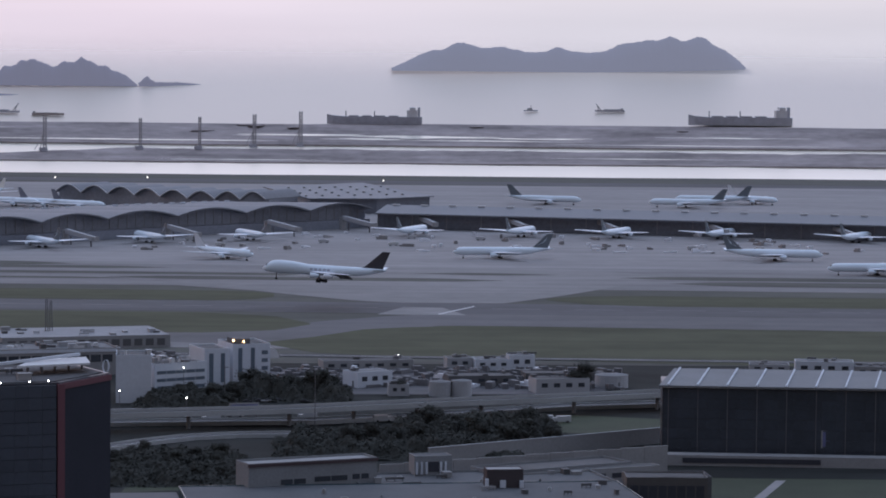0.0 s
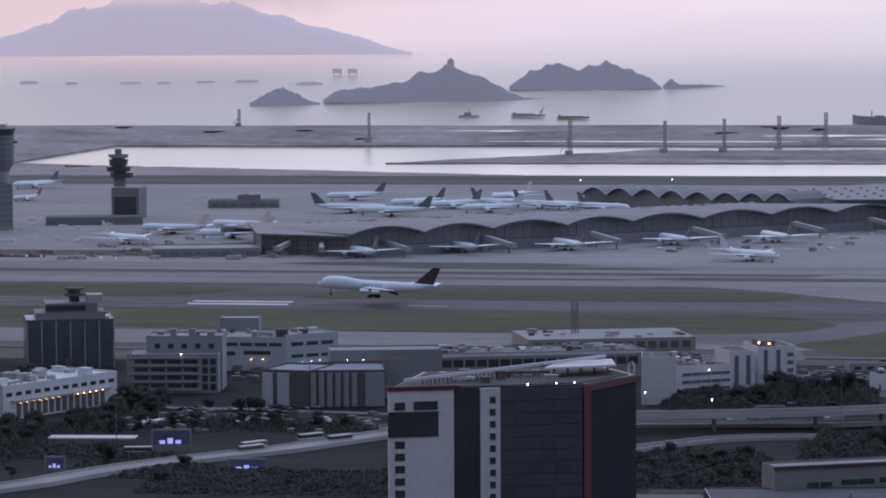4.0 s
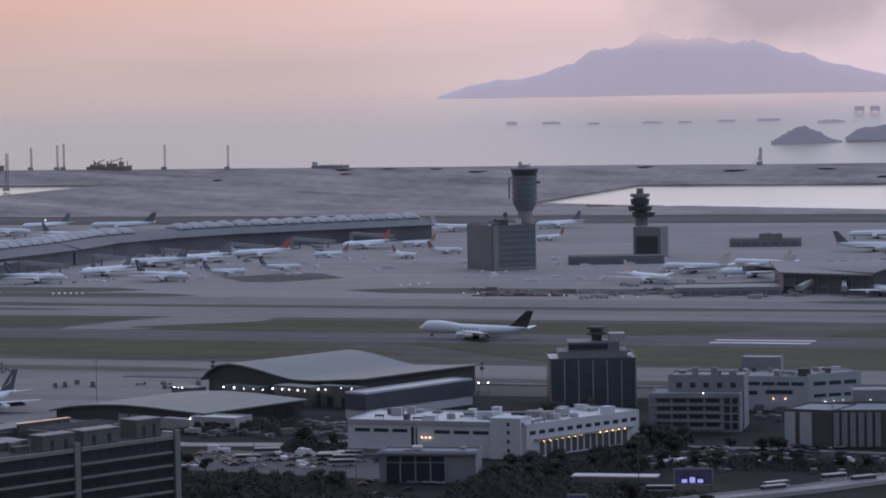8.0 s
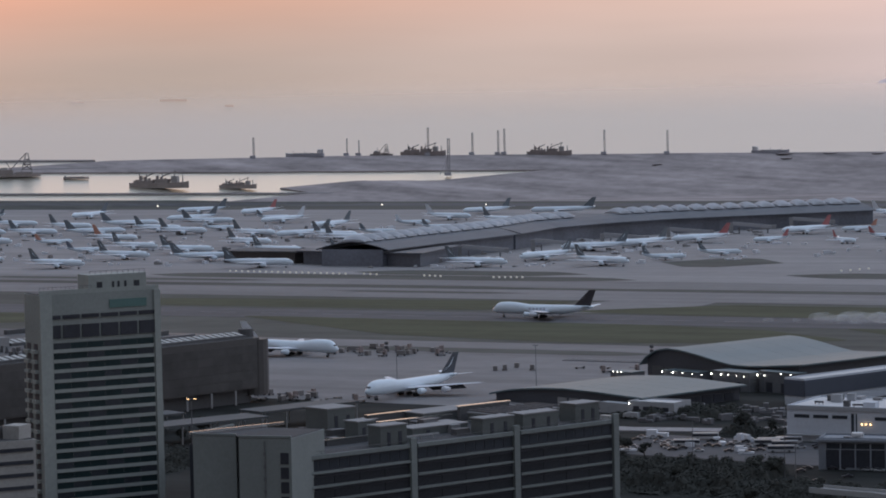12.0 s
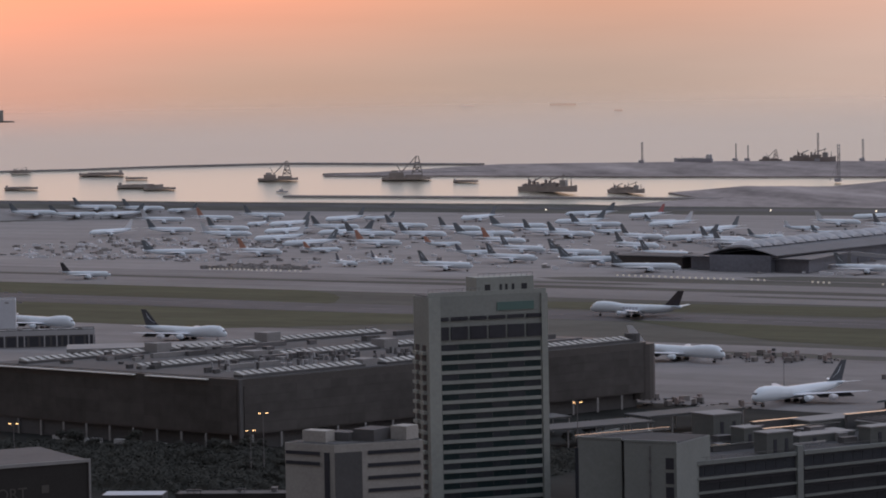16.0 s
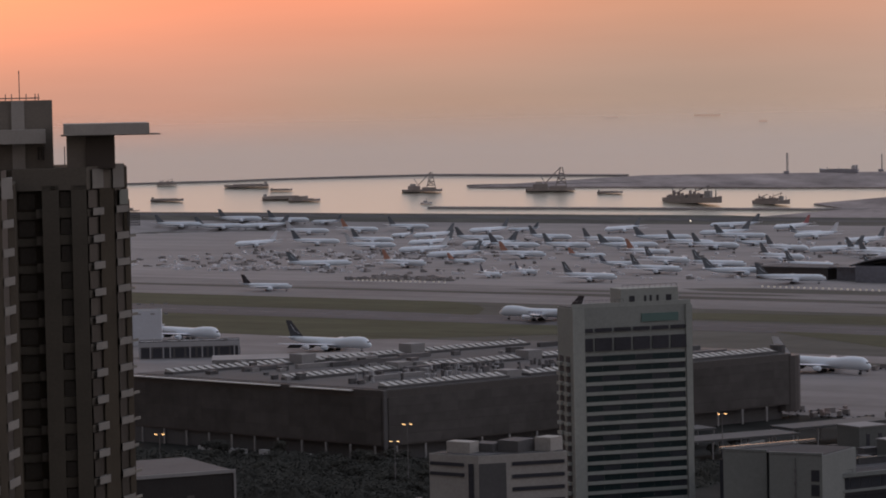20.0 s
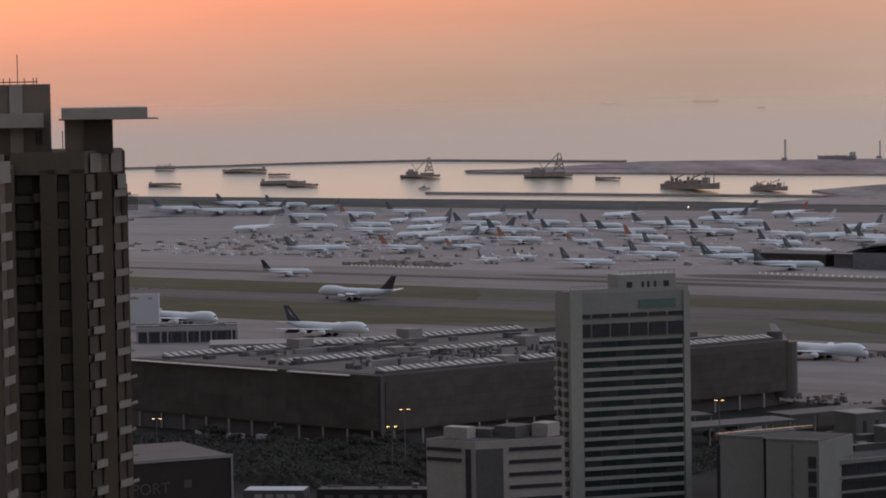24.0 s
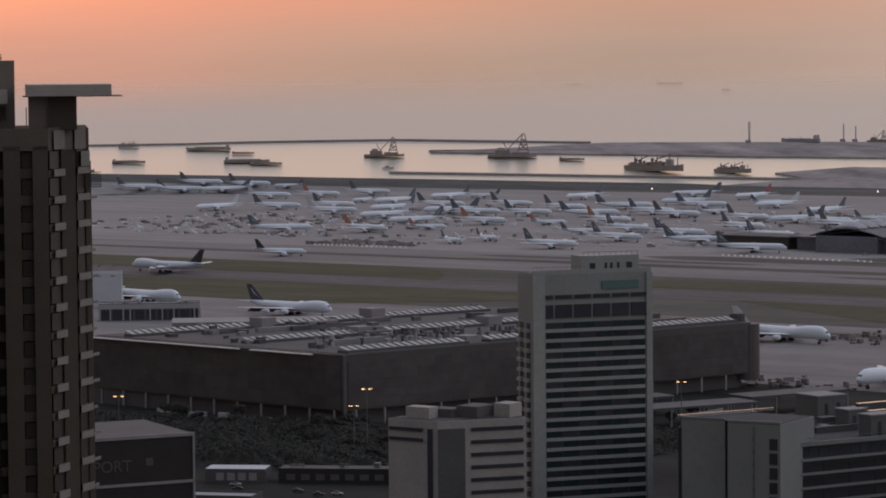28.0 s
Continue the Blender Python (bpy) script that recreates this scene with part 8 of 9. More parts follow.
def canopy():
    """Closed woods: leaves over a field of rounded, unequal crowns that thin out at the edges."""
    woods = ((-19, 78, 1243, 1302, 7.0), (24, 98, 1290, 1340, 9.0), (-86, -34, 1166, 1250, 5.0), (-84, -42, 1402, 1437, 7.5), (-44, 9, 1434, 1467, 9.5), (-505, -415, 1165, 1240, 7.0), (-416, -372, 1160, 1196, 5.0),
             (-367, -334, 1206, 1300, 8.5), (-334, -302, 1226, 1250, 3.5), (-338, -312, 1302, 1332, 8.0), (-332, -304, 1360, 1386, 8.0), (-304, -206, 1316, 1334, 4.5), (-262, -168, 1136, 1192, 3.5), (-372, -340, 1306, 1326, 4.0), (-560, -505, 1150, 1262, 6.0), (-490, -464, 1352, 1368, 6.0),
             (-300, -250, 1172, 1236, 3.0), (-1010, -880, 1085, 1165, 5.0), (-900, -740, 1050, 1176, 6.0), (-830, -750, 1176, 1240, 5.5), (-566, -506, 1410, 1452, 5.0), (-735, -672, 1130, 1222, 6.0))
    rng = np.random.default_rng(23)
    verts, faces = [], []
    for x0, x1, y0, y1, h in woods:
        cx, cy = np.meshgrid(np.arange(x0, x1, 5.0), np.arange(y0, y1, 5.0))
        cx, cy = cx.ravel() + rng.uniform(-2.4, 2.4, cx.size), cy.ravel() + rng.uniform(-2.4, 2.4, cy.size)
        rim = np.clip(np.minimum(np.minimum(cx - x0, x1 - cx), np.minimum(cy - y0, y1 - cy)) / 9 + rng.uniform(-0.2, 0.5, cx.size), 0.15, 1)
        ch, cr = h * rng.uniform(0.6, 1.15, cx.size) * rim, rng.uniform(3.0, 5.2, cx.size)
        keep = np.array([not near_road(a, c, 10.5) for a, c in zip(cx, cy)])
        cx, cy, ch, cr = cx[keep], cy[keep], ch[keep], cr[keep]

        def top(x, y):
            q = ((x[:, None] - cx) ** 2 + (y[:, None] - cy) ** 2) / cr ** 2
            return (ch * (1 - q ** 1.6)).max(1)
        gx, gy = np.meshgrid(np.arange(x0 - 4, x1 + 4, 1.4), np.arange(y0 - 4, y1 + 4, 1.4), indexing="ij")
        base, m = len(verts), gx.shape[1]
        gz = np.maximum(top(gx.ravel(), gy.ravel()) - 0.4, -0.5)
        verts += list(zip(gx.ravel().tolist(), gy.ravel().tolist(), gz.tolist()))
        faces += [(b, b + m, b + m + 1, b + 1) for b in (base + i * m + j for i in range(gx.shape[0] - 1) for j in range(m - 1))]
        n = int((x1 - x0 + 6) * (y1 - y0 + 6) * 4.0)
        x, y = rng.uniform(x0 - 3, x1 + 3, n), rng.uniform(y0 - 3, y1 + 3, n)
        z = top(x, y)
        x, y, z = x[z > 0.3], y[z > 0.3], z[z > 0.3]
        n = len(x)
        z = z + rng.uniform(-0.8, 0.4, n)
        sz = rng.uniform(0.22, 0.50, n)
        turn, tilt = rng.uniform(0, 6.28, n), rng.uniform(-0.7, 0.7, (2, n)) * sz
        c, e, base = np.cos(turn) * sz, np.sin(turn) * sz, len(verts)
        quad = np.stack([np.stack([x + u, y + v, np.maximum(z + w, 0.05)], 1) for u, v, w in ((c, e, tilt[0]), (-e, c, tilt[1]), (-c, -e, -tilt[0]), (e, -c, -tilt[1]))], 1)
        verts += quad.reshape(-1, 3).tolist()
        faces += [(b, b + 1, b + 2, b + 3) for b in range(base, base + 4 * n, 4)]
    me = bpy.data.meshes.new("thicket")
    me.from_pydata(verts, [], faces)
    me.materials.append(LEAF)
    tagged(part("thicket", me, LEAF), "dark dense thicket of closed tree crowns", "thicket", kind="stuff")


trees()
canopy()


def lower_town():
    LAWN = mat("lawn", (0.032, 0.042, 0.022), 0.95, 0.3, 0.06)
    for nm, label, m_, pts, z in (("lawn", "dull-green mown lawn below the glass office", LAWN, ((112, 1080), (260, 1060), (262, 1192), (141, 1196)), 0.10),
                                  ("footpath", "pale paved path across the lawn", CONCRETE, ((152, 1130), (156, 1130), (175, 1190), (171, 1190)), 0.14),
                                  ("lawn", "dull-green bank beside the viaduct", LAWN, ((96, 1330), (150, 1318), (165, 1372), (104, 1392)), 0.10),
                                  ("lawn", "dark green bank under the trees", LAWN, ((-75, 1150), (-24, 1165), (-24, 1215), (-70, 1225)), 0.10),
                                  ("forecourt", "dark stained yard beside the sheds", ASPHALT, ((-36, 1462), (130, 1470), (140, 1560), (-40, 1570)), 0.10),
                                  ("forecourt", "grey paved yard of the lorry park", ASPHALT, ((-530, 1285), (-410, 1262), (-392, 1330), (-520, 1352)), 0.08)):
        bm = bmesh.new()
        bm.faces.new([bm.verts.new((x, y, z)) for x, y in pts])
        tagged(part(nm, bm, m_), label, nm, kind="structure")
    # long retaining wall with a coping, and the low dark block in front of it
    a, b = Vector((40, 1229)), Vector((146, 1302))
    bm = bmesh.new()
    nrm = Vector((-(b - a).y, (b - a).x)).normalized() * 0.6
    prism(bm, [tuple(a), tuple(b), tuple(b + nrm), tuple(a + nrm)], 0, 6.4)
    w_ = tagged(part("retaining_wall", bm, GREY), "long grey concrete retaining wall", "wall", kind="structure")
    bm = bmesh.new()
    k = nrm * 0.25
    prism(bm, [tuple(a - k), tuple(b - k), tuple(b + nrm + k), tuple(a + nrm + k)], 6.41, 6.7)
    part("coping", bm, OFFWHITE, w_)
    t = house("pavilion", "low black pavilion with a flat roof", 107, 1116, -1.0, 29.0, 15.0, 11.0, BROWNGREY, ROOFDARK, parapet=0.6)
    panes(t, GLASSDARK, 1, 28, 1, 9.6, 8, 1, 0.85, 0.8)
    t = house("pavilion", "long grey flat-roofed wing", 66, 1140, 24.0, 64.0, 7.0, 8.6, GREY, ROOFDARK, parapet=0.5)
    panes(t, GLASSDARK, 2, 62, 5, 7.6, 9, 1, 0.6, 0.7)


lower_town()


def vehicle(kind, colour, label):
    t = thing({"car": "car", "bus": "bus", "truck": "truck"}[kind], 0, 0, 0, 0, label, kind, "parked vehicles")
    L, W, H = {"car": (4.5, 1.8, 0.95), "bus": (11.5, 2.5, 3.0), "truck": (8.0, 2.4, 2.9)}[kind]
    bm = bmesh.new()
    if kind == "car":
        rings(bm, [[(x, -W / 2 * k, 0.35), (x, W / 2 * k, 0.35), (x, W / 2 * k, z), (x, -W / 2 * k, z)] for x, z, k in ((-L / 2, 0.75, .9), (-L / 2 + .3, H, 1), (L / 2 - 1.1, H, 1), (L / 2, 0.7, .88))])
    else:
        box(bm, -L / 2, L / 2 - (1.9 if kind == "truck" else 0), -W / 2, W / 2, 0.5, H)
    part("body", bm, colour, t)
    bm = bmesh.new()
    if kind == "car":
        rings(bm, [[(x, -w, H + 0.004), (x, w, H + 0.004), (x * 0.85, w * 0.85, H + z), (x * 0.85, -w * 0.85, H + z)] for x, w, z in ((-1.7, .8, .05), (-1.2, .82, .5), (0.3, .82, .52), (1.0, .8, .05))])
    elif kind == "truck":
        box(bm, L / 2 - 1.8, L / 2, -W / 2, W / 2, 0.5, 2.3)
    else:
        box(bm, -L / 2 + 0.3, L / 2 + 0.02, -W / 2 - 0.02, W / 2 + 0.02, 1.4, 2.5)
    part("cabin" if kind != "bus" else "glazing", bm, GLASSDARK if kind != "truck" else colour, t)
    r = 0.33 if kind == "car" else 0.48
    for x in (-L * 0.3, L * 0.32):
        bm = bmesh.new()
        for y in (-W / 2, W / 2):
            rings(bm, [[(x + r * math.cos(q * .785), y + o, r + r * math.sin(q * .785)) for q in range(8)] for o in (-0.12, 0.12)])
        part("axle", bm, TYRE, t)["kind"] = "stuff"
    return t


def traffic():
    rnd = random.Random(71)
    paints = [mat("car_white", (0.46, 0.47, 0.48), 0.35, 0.05, 0.3), mat("car_silver", (0.4, 0.41, 0.43), 0.35, 0.05, 0.3), mat("car_dark", (0.03, 0.03, 0.035), 0.35, 0.05, 0.3)]
    words = ["white", "silver", "dark"]
    proto = {}
    lots = ((-520, -420, 1292, 1342, 52, 20, "car"), (-300, -245, 1378, 1392, 14, 5, "car"), (-270, -240, 1392, 1400, 8, 0, "car"), (-416, -380, 1250, 1262, 8, 5, "car"), (-40, 10, 1428, 1436, 6, 5, "car"), (-1000, -850, 1106, 1124, 6, 10, "car"),
            (-505, -440, 1300, 1340, 7, 18, "bus"), (-300, -245, 1350, 1366, 22, 10, "car"), (-300, -280, 1236, 1242, 1, 6, "bus"), (-620, -540, 1392, 1410, 5, -8, "truck"), (-260, -200, 1245, 1310, 4, 50, "bus"), (-60, 60, 1352, 1380, 4, 14, "truck"), (-1015, -870, 1178, 1196, 5, -8, "truck"), (-1000, -860, 1150, 1168, 14, -8, "car"), (-470, -300, 1205, 1262, 14, 20, "car"), (-330, -230, 1318, 1350, 10, 8, "car"), (-590, -440, 2290, 2312, 6, 4, "truck"), (-778, -718, 985, 1002, 5, 27, "car"), (-600, -470, 2420, 2560, 8, 0, "truck"), (82, 104, 1362, 1366, 3, 10, "truck"), (-150, 400, 2440, 2560, 8, 20, "truck"))
    for x0, x1, y0, y1, n, rz, kind in lots:
        for k in range(n):
            c = rnd.choice([0, 0, 1, 1, 2, 2, 2, 2]) if kind == "car" else rnd.choice([0, 0, 1])
            x, y = rnd.uniform(x0, x1), rnd.uniform(y0, y1)
            m_ = pose(x, y, 0.2 if y < 2000 else 0.15, 0, 0, rz + rnd.choice([0, 180]) + rnd.uniform(-4, 4))
            key = (kind, c)
            if key not in proto:
                proto[key] = vehicle(kind, paints[c], words[c] + " " + {"car": "car parked in an open lot", "bus": "bus standing in a lot", "truck": "box truck standing on paving"}[kind])
                proto[key].matrix_basis = m_
            else:
                copy_thing(proto[key], m_)


traffic()


def poles():
    # tall floodlight masts and street lamps
    for x, y, h in ((-783, 1102, 22.0), (-779, 1106, 29.2), (-862, 1040, 27.8), (-1000, 1090, 24), (-700, 1240, 24)):
        t = thing("floodlight_mast", x, y, 0, 35, "tall floodlight mast with glowing lamps", "street lamp", "floodlight masts")
        bm = bmesh.new()
        cyl(bm, 0, 0, 0, h, 0.28, 0.14, 8)
        part("mast", bm, STEEL, t)
        bm = bmesh.new()
        box(bm, -2.2, 2.2, -0.25, 0.25, h - 0.3, h)
        head = part("head", bm, STEEL, t)
        for u in (-1.9, -1.2, 1.2, 1.9):
            bulb(head, u, -0.3, h - 0.3, 0.17, LAMP_WARM)
    for x, y, h in ((-5, 1330, 26), (-46, 1420, 17), (-415, 1226, 24), (-452, 1218, 24), (-262, 1345, 20), (-300, 1262, 20), (-395, 1180, 20), (-722, 1500, 24), (-640, 1495, 26), (-205, 1395, 16)):
        t = thing("lamp_post", x, y, 0, 0, "slim grey unlit lamp post", "street lamp", "lamp posts")
        bm = bmesh.new()
        cyl(bm, 0, 0, 0, h, 0.22, 0.12, 8)
        part("pole", bm, STEEL, t)
        bm = bmesh.new()
        box(bm, -1.6, 1.6, -0.2, 0.2, h, h + 0.3)
        part("head", bm, STEEL, t)
    for x, y, h in ((-150, 1690, 24), (-148, 1693, 23)):
        t = thing("lattice_mast", x, y, 0, 0, "dark lattice radio mast", "mast")
        bm = bmesh.new()
        for dx, dy in ((-.8, -.8), (.8, -.8), (.8, .8), (-.8, .8)):
            beam(bm, (dx, dy, 0), (dx * .6, dy * .6, h), 0.16)
        for k in range(12):
            s = 1 - 0.4 * k / 12
            beam(bm, (-.8 * s, -.8 * s, h * k / 12), (.8 * s, -.8 * s, h * (k + 1) / 12), 0.05)
            beam(bm, (.8 * s, .8 * s, h * k / 12), (-.8 * s, .8 * s, h * (k + 1) / 12), 0.05)
        part("lattice", bm, STEEL, t)
    for x, y, z in ((36, 1600, 4.0), (-66, 1452, 12.8), (-62, 1392, 6.0), (-92, 1400, 8.0)):
        t = thing("yard_light", x, y, 0, 0, "bright white yard light on a post", "street lamp", "yard lights")
        bm = bmesh.new()
        cyl(bm, 0, 0, 0, z, 0.12, n=6)
        part("pole", bm, STEEL, t)
        bulb(t, 0, 0, z + 0.5, 0.32, LAMP_WHITE)
    # lit billboards
    for x, y, rz, w, h, zb in ((-281, 1243, 12, 16, 7, 2.8), (-310, 1184, 10, 8, 5.6, 0.9), (-239, 1190, 10, 15, 4.8, 0.8), (-42, 1360, 14, 13, 5, 3), (196, 1240, 0, 14, 7, 6)):
        t = thing("billboard", x, y, 0, rz, "roadside billboard with a glowing bluish panel", "billboard", "billboards")
        bm = bmesh.new()
        box(bm, 0, w, 0, 0.6, zb, zb + h)
        part("frame", bm, GREY, t)
        bm = bmesh.new()
        box(bm, 0.6, w - 0.6, -0.1, -0.004, zb + 0.6, zb + h - 0.6)
        panel = part("panel", bm, mat("poster_blue", (0.10, 0.11, 0.22), 0.5, 0.5, 0.25), t)
        for k in range(3):
            bm = bmesh.new()
            box(bm, w * 0.2 + k * w * 0.2, w * 0.34 + k * w * 0.2, -0.16, -0.104, zb + 1.0, zb + h * (0.35 + 0.12 * (k % 2)))
            part("glow_bar", bm, SCREEN, panel)
        for u in (1, w - 1):
            bm = bmesh.new()
            cyl(bm, u, 0.3, 0, zb + h, 0.3, n=8)
            part("post", bm, STEEL, t)
    # wind-sock posts and signs on the grass
    for x, y in ((-495, 1705), (-655, 1700), (-820, 1690)):
        t = thing("runway_sign", x, y, 0, 0, "small dark marker post on the grass", "sign", "marker posts")
        bm = bmesh.new()
        cyl(bm, 0, 0, 0, 7, 0.2, n=6)
        part("post", bm, STEEL, t)
        for z in (3.5, 6):
            bm = bmesh.new()
            box(bm, -1.1, 1.1, -0.4, 0.4, z, z + 1.6)
            part("board", bm, DGREY, t)


poles()


def apron_lights():
    # rows of pale stand lights along the apron edge
    proto = None
    rows_ = [(-690, 2330, -545, 2298, 13), (-1290, 2358, -1170, 2337, 20), (-1154, 2339, -1140, 2334, 3), (-1093, 2326, -1076, 2321, 4), (-1026, 2314, -1002, 2317, 6), (-768, 2416, -754, 2444, 4), (-1699, 2333, -1658, 2336, 10), (-1650, 2330, -1619, 2331, 7), (-1611, 2333, -1596, 2329, 3)]
    for x0, y0, x1, y1, n in rows_:
        for k in range(n):
            x, y = x0 + (x1 - x0) * k / max(1, n - 1), y0 + (y1 - y0) * k / max(1, n - 1)
            if proto is None:
                proto = thing("marker_board", 0, 0, 0, 0, "small pale lit marker board beside the apron road", "marker", "apron marker boards")
                bm = bmesh.new()
                box(bm, -0.8, 0.8, -0.2, 0.2, 0, 1.6)
                board = part("board", bm, WHITE, proto)
                bm = bmesh.new()
                box(bm, -0.65, 0.65, -0.26, -0.204, 0.5, 1.5)
                part("lit_face", bm, lamp_mat("marker_glow", (1.0, 0.95, 0.85), 0.40), board)
                proto.matrix_basis = pose(x, y, 0.2, 0, 0, 20)
            else:
                copy_thing(proto, pose(x, y, 0.2, 0, 0, 20))
    glow = lamp_mat("runway_glow", (1.0, 0.93, 0.8), 1.6)
    for x, y in ((-1700, 3500), (-1560, 3500), (-1250, 3480), (-300, 3480), (-200, 3500), (60, 3470), (-2000, 3470)):
        t = thing("runway_light", *lay(x, y)[:3], 0, "pale glowing runway light far off", "lamp", "far runway lights")
        bulb(t, 0, 0, 2.2, 1.1, glow)
        bm = bmesh.new()
        cyl(bm, 0, 0, 0, 1.2, 0.3, n=6)
        part("post", bm, STEEL, t)


apron_lights()


def ground_gear():
    """Small vans, loaders, trolleys and boxes strewn over the stands, each a little stepped block."""
    # grey apron gear is lightened in colour to stand for distance haze
    for nm, label, m_, seed, areas in (("ground_equipment", "grey scattered baggage trolleys and loaders on the apron", mat("hazed_equipment", (0.23, 0.22, 0.22), 0.7, 0.3, 0.1), 5, ((-2000, -1000, 2420, 3050, 220), (-2150, -1800, 2430, 2800, 110), (-1720, -1610, 2345, 2400, 70), (-700, -420, 2310, 2380, 60), (-150, 420, 2400, 2600, 40))),
                                       ("yard_clutter", "dark scattered crates and plant in the yards", mat("dark_equipment", (0.125, 0.125, 0.135), 0.7, 0.3, 0.1), 15, ((-40, 145, 1490, 1568, 190), (-230, -60, 1560, 1640, 90), (-330, -240, 1470, 1560, 40), (-320, -205, 1300, 1370, 40), (-560, -470, 1395, 1470, 70))),
                                       ("ground_equipment", "pale scattered vans and containers on the apron", PLANEGREY, 9, ((-2000, -1000, 2420, 3050, 240), (-2150, -1800, 2430, 2800, 160), (-150, 420, 2400, 2620, 40), (-40, 145, 1490, 1568, 10), (-230, -60, 1560, 1640, 40), (-520, -400, 1290, 1345, 14), (-320, -215, 1322, 1366, 10), (-1000, -500, 2480, 2800, 60)))):
        rnd = random.Random(seed)
        verts, faces = [], []
        for x0, x1, y0, y1, n in areas:
            for _ in range(n):
                x, y, a = rnd.uniform(x0, x1), rnd.uniform(y0, y1), rnd.uniform(0, 3.14)
                L, W, H = rnd.uniform(1.5, 6), rnd.uniform(1, 1.6), rnd.uniform(1.2, 3.4)
                for l0, l1, h0, h1 in ((-L, L, 0.1, H * 0.6), (-L, L * rnd.uniform(-0.4, 0.6), H * 0.6, H)):
                    base = len(verts)
                    for z in (h0, h1):
                        for u, v in ((l0, -W), (l1, -W), (l1, W), (l0, W)):
                            verts.append((x + u * math.cos(a) - v * math.sin(a), y + u * math.sin(a) + v * math.cos(a), z))
                    faces += [tuple(base + i for i in f) for f in ((3, 2, 1, 0), (4, 5, 6, 7), (0, 1, 5, 4), (1, 2, 6, 5), (2, 3, 7, 6), (3, 0, 4, 7))]
        me = bpy.data.meshes.new(nm)
        me.from_pydata(verts, [], faces)
        me.materials.append(m_)
        tagged(part(nm, me, m_), label, "ground equipment", kind="stuff")


ground_gear()


def car_shelter():
    t = thing("car_shelter", -328.1, 1259.1, 0, 4.0, "long low car shelter with a pale flat roof", "shelter")
    bm = bmesh.new()
    box(bm, 0, 36, 0, 9, 3.2, 3.7)
    part("roof", bm, ROOFLIGHT, t)
    for k in range(5):
        bm = bmesh.new()
        cyl(bm, 1.5 + k * 8.2, 4.5, 0, 3.19, 0.2, n=6)
        part("post", bm, STEEL, t)


car_shelter()


# ---- the far side of the channel: piling rigs, ships, islands ----
def far_thing(name, label, x, y, rz, category, group=""):
    px, py, pz, s = lay(x, y)
    t = thing(name, px, py, pz, rz, label, category, group)
    t.scale = (s, s, s)
    return t


def rigs():
    spots = [(-379, 4236, 46, 1), (-257, 4323, 43, 0), (-177, 4342, 45, 0), (-104, 4419, 47, 1), (-40, 4476, 50, 1), (-726, 4715, 44, 0), (-2905, 5417, 40, 0), (-2759, 5530, 34, 2), (-2733, 5530, 30, 2), (-2570, 5500, 54, 0),
             (-2486, 5520, 42, 0), (-2432, 5520, 46, 0), (-2419, 5520, 49, 0), (-2198, 5480, 46, 0), (-2067, 5465, 44, 0), (-2059, 4481, 58, 1), (-1073, 5470, 30, 1)]
    for x, y, h, kind in spots:
        t = far_thing("piling_rig", "tall dark piling rig on the reclaimed land", x, y, 20, "crane", "piling rigs")
        r = (1.4, 1.8, 0.7)[kind]
        bm = bmesh.new()
        for dx, dy in ((-r, -r), (r, -r), (r, r), (-r, r)):
            beam(bm, (dx, dy, 0), (dx, dy, h), 0.35)
        for k in range(12):
            beam(bm, (-r, -r, h * k / 12), (r, -r, h * (k + 1) / 12), 0.3)
            beam(bm, (r, r, h * k / 12), (-r, r, h * (k + 1) / 12), 0.3)
        part("leader", bm, RIGSTEEL, t)
        bm = bmesh.new()
        box(bm, -7, 3, -3, 3, 1.0, 5)
        part("cab", bm, SHIP, t)
        bm = bmesh.new()
        box(bm, -6, 4, -3.6, -1.8, 0, 1.0)
        box(bm, -6, 4, 1.8, 3.6, 0, 1.0)
        part("undercarriage", bm, SHIP, t)
        if kind == 1:
            bm = bmesh.new()
            beam(bm, (-6, 0, 4), (0, 0, h * 0.75), 0.4)
            beam(bm, (-14, 0, 2), (-2, 0, h * 0.5), 0.3)
            part("stay", bm, RIGSTEEL, t)
    rnd = random.Random(55)
    for k in range(20):
        x, y = rnd.uniform(-1900, 900), rnd.choice([rnd.uniform(4600, 5450), rnd.uniform(4700, 5450), rnd.uniform(4010, 4300) if k % 3 == 0 else 5440])
        if y < 4560 and x < -400:
            continue
        t = far_thing("site_mound", "low grey spoil heap on bare ground", x, y, rnd.uniform(0, 90), "spoil heap", "spoil heaps")
        bm = bmesh.new()
        L, W, H = rnd.uniform(14, 60), rnd.uniform(12, 30), rnd.uniform(0.7, 2.0)
        secs = []
        for i in range(9):
            u = i / 8
            q = math.sin(math.pi * u) ** 0.6 * (0.75 + 0.5 * rnd.random())
            secs.append([((u - .5) * L, -W * (.15 + .4 * q), 0), ((u - .5) * L, -W * .2 * q, H * q * .9), ((u - .5) * L, W * .2 * q, H * q), ((u - .5) * L, W * (.15 + .4 * q), 0)])
        rings(bm, secs)
        part("mound", bm, SAND, t, smooth=True)


rigs()


